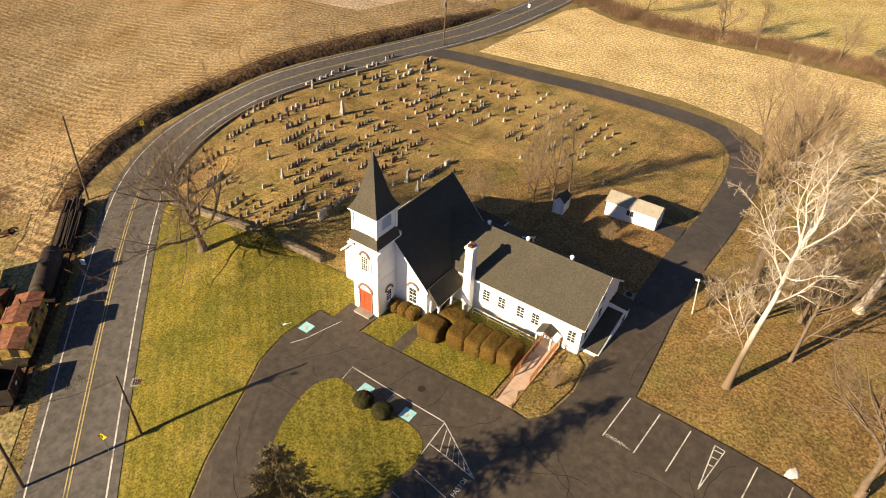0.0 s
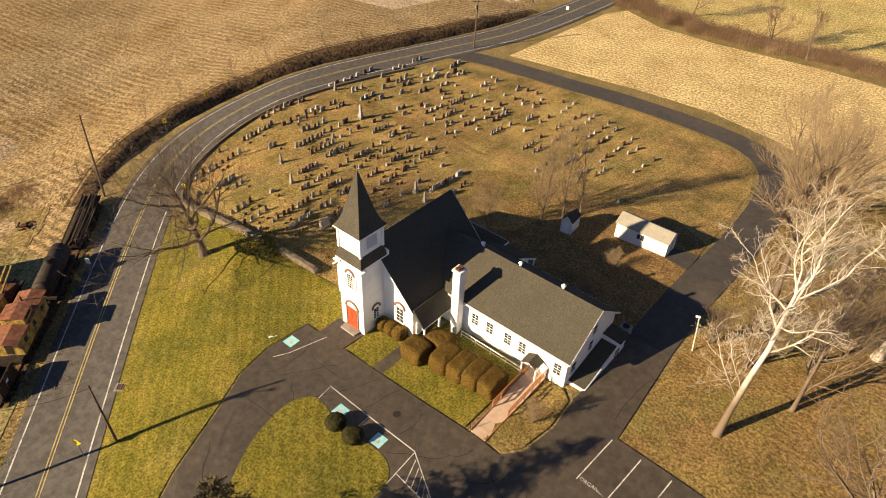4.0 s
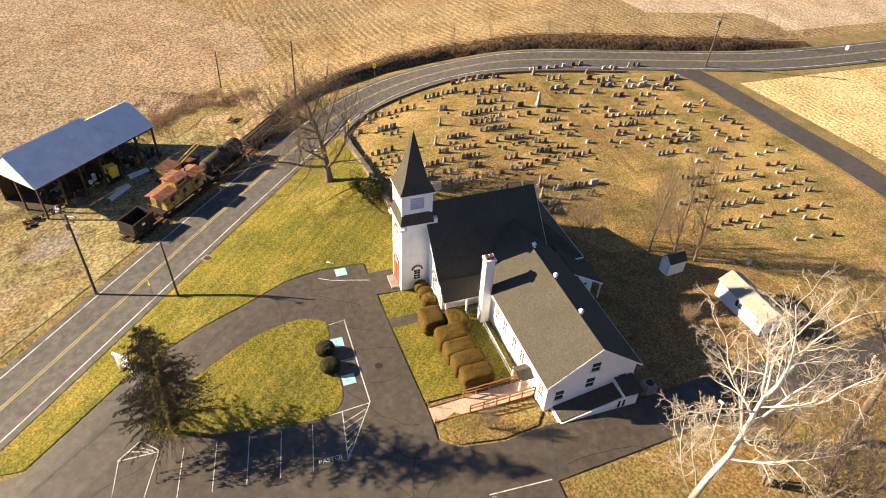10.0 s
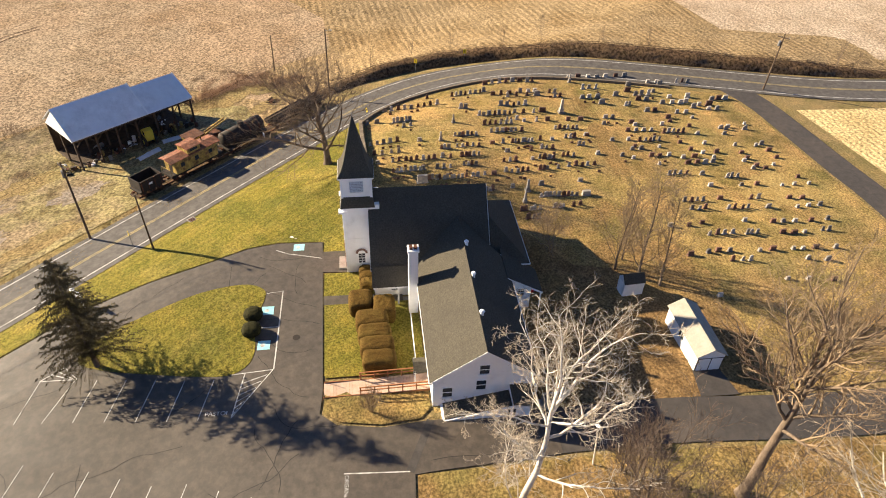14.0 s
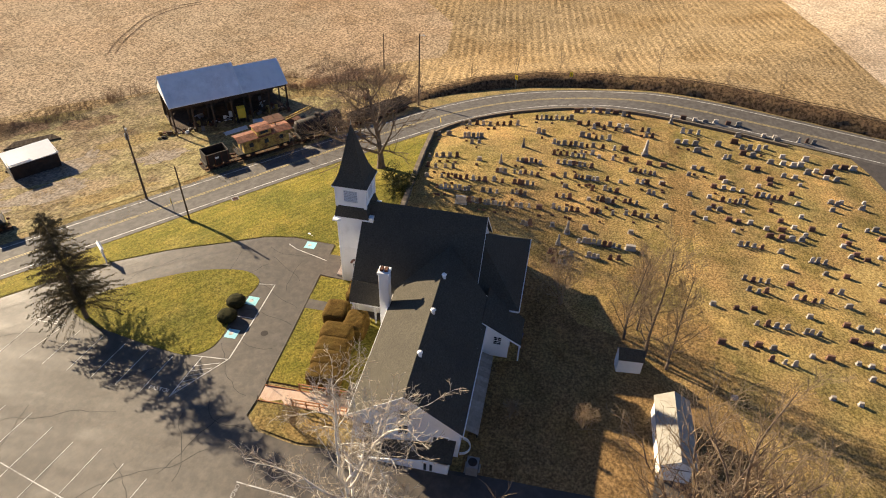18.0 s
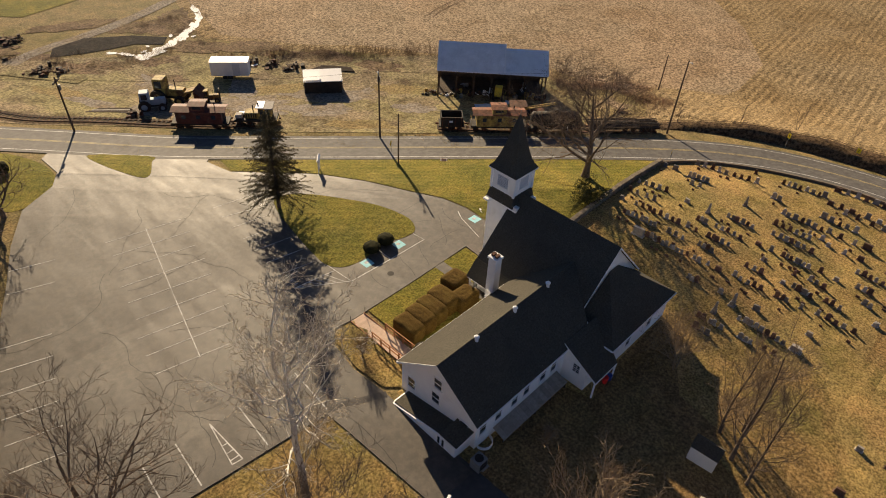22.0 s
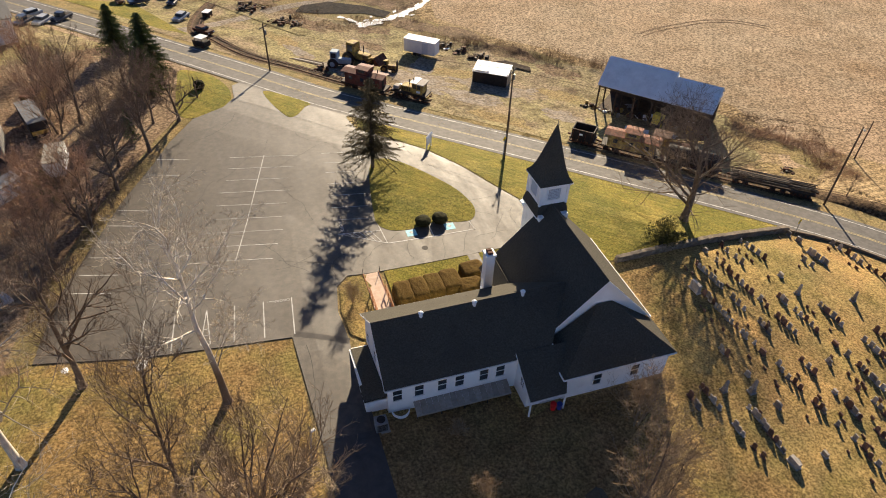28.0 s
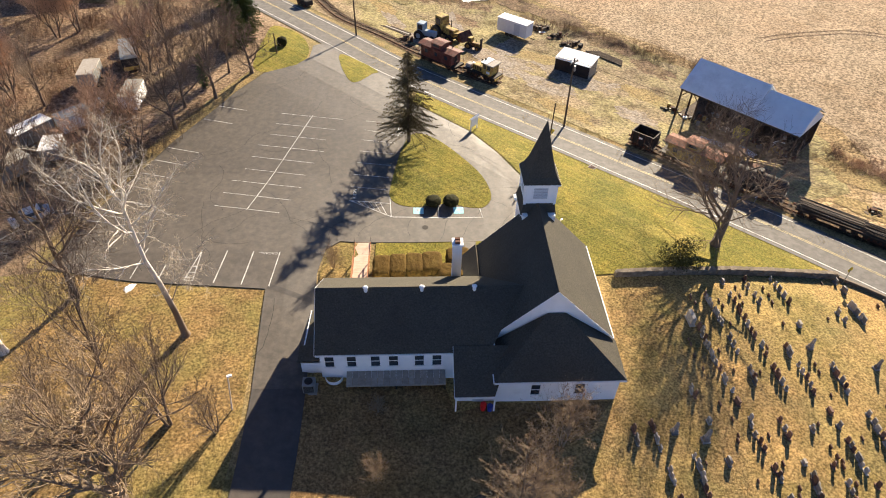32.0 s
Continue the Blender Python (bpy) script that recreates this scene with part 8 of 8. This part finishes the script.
for i, (u, v, sx, sy) in enumerate(((8.6, -3.4, 2.0, 0.6), (13.6, -1.6, 1.5, 0.55))):
    x, y = barn_spot(u, v)
    bm = bmesh.new()
    bmesh.ops.create_grid(bm, x_segments=16, y_segments=8, size=1.0)
    for q in bm.verts:
        q.co = Vector((q.co.x * sx, q.co.y * sy, 0.35 * (1 - q.co.y ** 2) + 0.12 * noise.noise(q.co * 3 + Vector((i * 5, 0, 0))) + 0.12))
    tp = tagged(part("tarpaulin", bm, M_TARP, None, "", True), "crumpled pale blue tarpaulin lying before the barn", "tarpaulin")
    tp.matrix_world = pose(x, y, gz(x, y), 0, 0, BT + (10, -14)[i])

# white box trailer and black-fronted shelter
BX = empty("box_trailer", -42.0, -30.8, gz(-42.0, -30.8), 140, "white box trailer parked in the yard", "trailer")
part("body", box(-3.4, -1.25, 0.7, 3.4, 1.25, 3.3, bevel=0.04), M_CLAPBOARD, BX)
part("roof", box(-3.45, -1.3, 3.3, 3.45, 1.3, 3.38), M_TRIM, BX)
part("door", box(0.6, -1.29, 0.8, 1.9, -1.25, 3.0), M_LOUVRE, BX)
part("tongue", rod((3.4, 0, 0.6), (4.8, 0, 0.5), 0.08), M_BLACK_METAL, BX)
for wx in (-1.0, 0.0):
    for k in (-1, 1):
        part("tyre", rod((wx, k * 1.1 - 0.12, 0.42), (wx, k * 1.1 + 0.12, 0.42), 0.42, 0.42, 14), M_BLACK_METAL, BX)
SH = empty("shelter", -51.3, -15.2, gz(-51.3, -15.2), 145, "shelter with a white roof and a black front", "shelter")
part("back_wall", box(-3.3, -1.9, 0, 3.3, -1.8, 2.4), M_BLACK_METAL, SH)
for s in (-1, 1):
    part("side_wall", box(s * 3.3 - 0.05, -1.9, 0, s * 3.3 + 0.05, 1.7, 2.7), M_STEEL, SH)
part("roof", slab([(-3.45, -2.0, 2.4), (3.45, -2.0, 2.4), (3.45, 1.9, 3.0), (-3.45, 1.9, 3.0)], (0, 0, 0.1)), M_TRIM, SH, "white sheet roof")
part("front_panel", box(-3.25, 1.55, 0, 3.25, 1.65, 2.7), M_BLACK_METAL, SH, "dark front sheeting")
part("sill_beam", box(-3.6, 1.7, 0, 3.6, 1.95, 0.2), M_DARK_WOOD, SH)
part("upper_roof", slab([(-3.2, -2.4, 2.9), (-0.6, -2.4, 2.9), (-0.6, 0.4, 3.25), (-3.2, 0.4, 3.25)], (0, 0, 0.1)), M_TRIM, SH, "white upper roof sheet")
# stacked rails beside the shelter
RS = empty("rail_stack", -58.5, -21.5, gz(-58.5, -21.5), 132, "stack of long dark rails at the field edge", "rail stack")
for i in range(6):
    part("rail", box(-4 + 0.3 * i, -0.9 + 0.34 * i, 0.1, 4.2 - 0.2 * i, -0.75 + 0.34 * i, 0.3), M_DARK_WOOD, RS)
for x in (-2.5, 2.5):
    part("bearer", box(x - 0.15, -1.2, 0, x + 0.15, 1.4, 0.1), M_DARK_WOOD, RS)
# water and snow in the low corner of the yard
sheet("earth_patch", [(-20.5, -60), (-22.5, -64), (-29, -65.2), (-37, -60.6), (-42, -55.4), (-39.6, -52.6), (-35.5, -56.2), (-31.4, -56.8), (-26, -58)], 0.085, M_CINDER, "dark wet cinders in the low corner of the yard")
M_WEED = material("brown_weeds", (0.115, 0.074, 0.046), (0.27, 0.185, 0.115), 1.7, (0.20, 0.145, 0.075), 0.2, spec=0.05, bump=0.9, grit=0.5, deep=0.2, blotch=(0.3, (0.62, 0.58, 0.55), (1.3, 1.3, 1.25)))
for i, (x, y, rx, ry, tn) in enumerate(((-47, -62, 8, 4.0, 60), (-40, -64, 6, 3.0, 160), (-44, -47, 6, 3.0, 140), (-35, -46, 5, 2.2, 150), (-27, -50, 5, 2.4, 130), (-22, -52, 5, 2.0, 120), (-52, -40, 7, 3.0, 130), (-60, -28, 6, 2.6, 130), (-18, -62, 5, 2.0, 150), (-32, -38, 4, 1.6, 130), (-66, -17, 5, 2.2, 130), (-78, 2, 5, 2.0, 130), (-13, -70, 6, 2.4, 150), (-30, -73, 8, 2.4, 165))):
    ragged("weeds", x, y, rx, ry, 120 + i, 0.058 + 0.001 * i, M_WEED, "patch of brown weeds and rough earth in the yard", tn)
yard_way = smooth_line([(4, -49), (-5, -55), (-12, -59.8), (-19, -64), (-29.5, -66.2), (-40.5, -69.2), (-56, -76)], 2.0)
strip("yard_way", yard_way, -1.5, 1.5, 0.078, M_GRAVEL, "pale worn vehicle track through the yard")
sheet("lawn_beyond", [(-24, -84), (-16, -92), (-22, -110), (-50, -104), (-40, -88)], 0.07, M_LAWN, "green grass beyond the yard")
for i, (x, y, rx, ry, tn) in enumerate(((-30.2, -54.8, 1.2, 0.5, 130), (-32.0, -52.6, 1.7, 0.6, 120), (-33.6, -49.2, 1.8, 1.0, 100), (-36.2, -49.6, 2.0, 1.2, 170), (-38.6, -51.0, 1.9, 1.1, 10), (-41.2, -52.0, 1.9, 1.0, 30), (-44.2, -53.6, 2.2, 1.4, 40),
                                        (-47.0, -55.8, 2.1, 1.1, 35), (-49.6, -57.8, 2.2, 1.0, 50), (-52.4, -61.4, 2.8, 0.8, 65), (-35.2, -51.6, 0.8, 0.4, 20), (-42.8, -55.6, 0.8, 0.35, 60), (-48.0, -32.5, 0.9, 0.4, 20), (-36.8, -53.4, 0.6, 0.3, 80), (-46.2, -52.4, 0.6, 0.3, 10), (-54.0, -66.0, 2.4, 0.7, 75))):
    ragged("snow", x, y, rx, ry, i + 1, 0.09 + 0.005 * i, M_SNOW, "ragged patch of white snow along the ditch", tn)
for i, (x, y, rx, ry, tn) in enumerate(((-50, -13, 9, 3.4, 135), (-38, -18, 8, 3.0, 140), (-45, -8, 6, 2.4, 140), (-37, -14, 5, 2.2, 130), (-24, -24, 6, 2.0, 130), (-58, 2, 4, 2.0, 130), (-40, -24, 5, 2.5, 60), (-30, -34, 7, 2.0, 100), (-54, -9, 4, 1.6, 10), (-18, -34, 5, 1.6, 110))):
    ragged("pavement", x, y, rx, ry, 30 + i, 0.062 + 0.002 * i, M_GRAVEL, "patch of bare grey gravel in the yard", tn)
for i, (x, y, rx, ry, tn) in enumerate(((-46, 2, 6, 2.0, 135), (-31, -14, 4, 1.0, 130), (-62, -6, 5, 2.2, 130), (-28, -28, 6, 2.2, 120), (-46, -20, 5, 2.0, 160), (-16, -42, 5, 2.2, 110), (-66, 8, 4, 1.8, 130), (-87, 17.5, 5.5, 2.6, 120), (-91.5, 24, 6, 2.4, 100), (-90, 30, 5, 2.0, 110), (-84, 26, 5, 2.0, 130))):
    ragged("lawn", x, y, rx, ry, 50 + i, 0.066 + 0.002 * i, M_ROUGH, "patch of rough golden grass in the yard", tn)
sheet("yard_track", [(20, -112), (4, -86), (-8, -70), (-17, -55), (-22, -46), (-19.5, -44.5), (-13, -54), (-3.5, -68), (9, -84), (25, -110)], 0.145, M_YARD, "bare gravel track leading up the yard")
wheel_way = smooth_line([(-92.5, -29.5), (-98, -31.4), (-105.3, -32.6), (-112, -33.2), (-119, -31.5), (-125, -26.5)], 1.5)
for off in (-0.85, 0.65):
    strip("field_track", wheel_way, off, off + 0.32, 0.09, M_WEED, "dark wheel rut across the stubble field")
# far lawn and buildings beyond the road bend
sheet("lawn_far", [(14, -70), (2.5, -46), (8, -50), (14, -57), (30, -74)], 0.06, M_LAWN, "green patch of grass by the road")
LOTF = [(16, -38), (26, -48), (38, -62), (60, -70), (70, -50), (48, -32), (30, -30)]
sheet("pavement_far", LOTF, 0.06, M_YARD, "pale gravel parking area by the road")


def parked_car(x, y, turn, label, paint, pickup=False):
    c = empty("parked_car", x, y, gz(x, y) + 0.06, turn, label, "car")
    body = box(-2.3, -0.92, 0.4, 2.3, 0.92, 1.0, bevel=0.12)
    part("body", body, paint, c)
    if pickup:
        part("cabin", box(-0.5, -0.82, 0.98, 1.0, 0.82, 1.75, bevel=0.15), M_GLASS, c)
        part("roof", box(-0.35, -0.75, 1.74, 0.8, 0.75, 1.82, bevel=0.03), paint, c)
        part("bed", box(-2.15, -0.75, 1.0, -0.6, 0.75, 1.03), M_BLACK_METAL, c)
    else:
        part("cabin", box(-1.5, -0.82, 0.98, 1.0, 0.82, 1.5, bevel=0.18), M_GLASS, c)
        part("roof", box(-1.15, -0.72, 1.49, 0.6, 0.72, 1.57, bevel=0.03), paint, c)
    for wx in (-1.45, 1.45):
        for k in (-1, 1):
            w = part("wheel", rod((wx, k * 0.85 - 0.11, 0.34), (wx, k * 0.85 + 0.11, 0.34), 0.34, 0.34, 14), M_BLACK_METAL, c)
            part("rim", rod((wx, k * 0.86 - 0.115, 0.34), (wx, k * 0.86 + 0.115, 0.34), 0.19, 0.19, 10), M_STEEL, w)
    for k in (-1, 1):
        part("headlight", box(2.26, k * 0.65 - 0.15, 0.65, 2.32, k * 0.65 + 0.15, 0.8), M_TRIM, c)
    return c


DARKBLUE = material("dark_blue_car_paint", (0.03, 0.04, 0.06), (0.05, 0.06, 0.09), 1.0, rough=0.3, bump=0.0, spec=0.5)
SILVER = material("silver_car_paint", (0.35, 0.36, 0.38), (0.48, 0.49, 0.5), 1.0, rough=0.3, bump=0.0, spec=0.5)
for i, (x, y, tn, pt, pk, lb) in enumerate(((32.0, -52.0, 60, DARKBLUE, True, "dark blue pickup parked on the gravel"), (29.0, -53.0, 62, SILVER, False, "grey car parked on the gravel"), (26.0, -55.5, 58, DARKBLUE, True, "dark pickup parked on the gravel"),
                                          (31.8, -57.5, 40, SILVER, False, "silver car parked by the road"), (23.1, 33.2, 40, SILVER, False, "pale old car among the trees"), (-0.5, -46.8, 130, M_RUST, False, "dark old car beside the rails"))):
    parked_car(x, y, tn, lb, pt, pk)


for i, (x, y, tn, pt, pk, lb) in enumerate(((5.3, -69.8, 70, DARKBLUE, True, "dark truck standing in the far yard"), (6.9, -75.5, 75, SILVER, False, "grey car standing in the far yard"), (8.6, -82.0, 70, DARKBLUE, True, "dark truck standing in the far yard"),
                                          (12.6, -69.7, 20, DARKBLUE, False, "dark car on the gravel across the road"), (16.6, -70.6, 100, M_RUST, False, "rusty old car on the gravel across the road"), (3.8, -56.8, 60, SILVER, False, "pale car beside the rails"))):
    parked_car(x, y, tn, lb, pt, pk)
sheet("concrete_pad", [(3.5, -86), (-6.7, -79.5), (-2.3, -76.6), (2.6, -79.6)], 0.09, M_CONCRETE, "pale concrete pad beyond the rails", kind="structure")
HO = empty("hand_trolley", -1.6, -59.5, gz(-1.6, -59.5), 60, "white-topped rail trolley leaning beside the track", "rail vehicle")
part("body", box(-1.0, -0.7, 0.4, 1.0, 0.7, 1.2, bevel=0.05), M_BLACK_METAL, HO)
part("cover", box(-1.1, -0.8, 1.2, 1.1, 0.8, 1.3), M_TRIM, HO, "white cover")
for k in (-0.6, 0.6):
    for s in (-1, 1):
        part("wheel", rod((k, s * 0.7 - 0.05, 0.3), (k, s * 0.7 + 0.05, 0.3), 0.3, 0.3, 10), M_RUST, HO)
MC = empty("motor_trolley", 0.0, -38.2, gz(0.0, -38.2), 135, "dark motor trolley with a white roof by the rails", "rail vehicle")
part("body", box(-1.5, -0.9, 0.35, 1.5, 0.9, 1.3, bevel=0.06), M_BLACK_METAL, MC)
part("roof", box(-0.9, -0.95, 1.9, 1.0, 0.95, 2.0), M_TRIM, MC, "white roof panel")
for kx in (-0.8, 0.9):
    for s in (-1, 1):
        part("roof_post", box(kx - 0.05, s * 0.85 - 0.05, 1.3, kx + 0.05, s * 0.85 + 0.05, 1.9), M_BLACK_METAL, MC)
for k in (-0.9, 0.9):
    for s in (-1, 1):
        part("wheel", rod((k, s * 0.9 - 0.06, 0.32), (k, s * 0.9 + 0.06, 0.32), 0.32, 0.32, 10), M_RUST, MC)
BP = empty("beam_pile", -18.5, -28.6, gz(-18.5, -28.6), 140, "long weathered boards lying beside the siding", "scrap pile")
for i in range(5):
    part("beam", box(-3.5 + 0.4 * i, -0.6 + 0.28 * i, 0.0, 3.2 + 0.3 * (i % 2), -0.38 + 0.28 * i, 0.22), M_MARBLE if i == 2 else M_DARK_WOOD, BP)


def house(name, x, y, turn, w, d, h, rise, wall, roof, label):
    b = empty(name, x, y, gz(x, y), turn, label, "building")
    part("wall", solid([(-w, -d, 0), (w, -d, 0), (w, d, 0), (-w, d, 0), (-w, -d, h), (w, -d, h), (w, d, h), (-w, d, h), (-w, 0, h + rise), (w, 0, h + rise)],
                       [(0, 1, 2, 3), (0, 1, 5, 4), (2, 3, 7, 6), (1, 2, 6, 9, 5), (3, 0, 4, 8, 7), (4, 5, 9, 8), (6, 7, 8, 9)]), wall, b)
    for s in (-1, 1):
        part("roof", slab([(-w - 0.4, 0, h + rise + 0.05), (w + 0.4, 0, h + rise + 0.05), (w + 0.4, s * (d + 0.4), h - 0.2), (-w - 0.4, s * (d + 0.4), h - 0.2)], (0, 0, 0.12)), roof, b)
    for k in (-0.5, 0.1, 0.6):
        for s in (-1, 1):
            part("window", box(w * k - 0.4, s * d - 0.04, 1.0, w * k + 0.4, s * d + 0.04, 2.0), M_GLASS, b)
    return b


house("workshop_building", 42.5, -44.0, 17, 10, 7, 4.6, 1.8, M_CLAPBOARD, M_SHED_ROOF, "pale workshop building with a low tan roof beyond the woods")


def truck_body(x, y, turn, length, label, side, top, stripe=None, h=2.5):
    t = empty("old_trailer", x, y, gz(x, y), turn, label, "trailer")
    part("body", box(-length / 2, -1.2, 0.8, length / 2, 1.2, 0.8 + h, bevel=0.05), side, t)
    part("roof", box(-length / 2 - 0.03, -1.23, 0.8 + h, length / 2 + 0.03, 1.23, 0.88 + h), top, t)
    if stripe:
        part("stripe", box(length / 2, -1.1, 1.1, length / 2 + 0.03, 1.1, 1.7), stripe, t)
    for i in range(int(length / 1.0)):
        for s in (-1, 1):
            part("rib", box(-length / 2 + 0.5 + i - 0.03, s * 1.2 - 0.02, 0.85, -length / 2 + 0.5 + i + 0.03, s * 1.2 + 0.03, 0.75 + h), top, t)
    part("chassis", box(-length / 2 + 0.3, -0.5, 0.5, length / 2 - 0.3, 0.5, 0.8), M_BLACK_METAL, t)
    for wx in (-length / 2 + 1.2, length / 2 - 1.2):
        for k in (-1, 1):
            part("tyre", rod((wx, k * 0.95 - 0.15, 0.48), (wx, k * 0.95 + 0.15, 0.48), 0.48, 0.48, 12), M_BLACK_METAL, t)
    return t


truck_body(19.4, 6.5, 92, 5.2, "weathered white box trailer with a tan roof in the trees", M_CLAPBOARD, M_SHED_ROOF, None, 2.1)
truck_body(24.6, 12.1, 47, 6.6, "grey-roofed white trailer in the trees", M_CLAPBOARD, M_STEEL, None, 2.0)
truck_body(29.8, 16.2, 57, 5.2, "white-roofed old trailer in the trees", M_STEEL, M_CLAPBOARD, None, 2.0)
truck_body(23.7, -6.0, 111, 7.6, "old grey truck body with a yellow tail in the trees", M_BLACK_METAL, M_STEEL, M_YELLOW, 2.2)
truck_body(27.9, -0.4, 97, 5.2, "grey weathered truck body in the trees", M_STEEL, M_MARBLE, None, 1.9)
truck_body(25.6, 20.0, 100, 3.6, "small pale truck body in the trees", M_STEEL, M_CLAPBOARD, None, 1.7)
truck_body(29.4, 25.2, 58, 6.2, "pale rust-stained trailer in the trees", M_STEEL, M_SHED_ROOF, None, 2.0)
truck_body(24.8, -14.5, 75, 3.6, "yellow old skip body in the trees", M_YELLOW, M_RUST, None, 1.2)

# worn and leaf-strewn ground among the graves
ragged("lawn", -34.0, 75.0, 10.0, 5.0, 78, 0.058, M_LEAFY, "brown leaf-strewn grass under the slim trees", 25)
ragged("lawn", -45.5, 50.0, 5.5, 3.0, 79, 0.058, M_LEAFY, "brown leaf-strewn grass in the lee of the church", 60)
ragged("lawn", -64.0, 78.4, 17.0, 1.5, 80, 0.060, M_LEAFY, "faint worn walk between the rows of graves", 0)
ragged("lawn", -44.0, 97.8, 5.5, 4.3, 77, 0.062, M_PALE_GRASS, "pale straw patch of worn cemetery grass", 95)
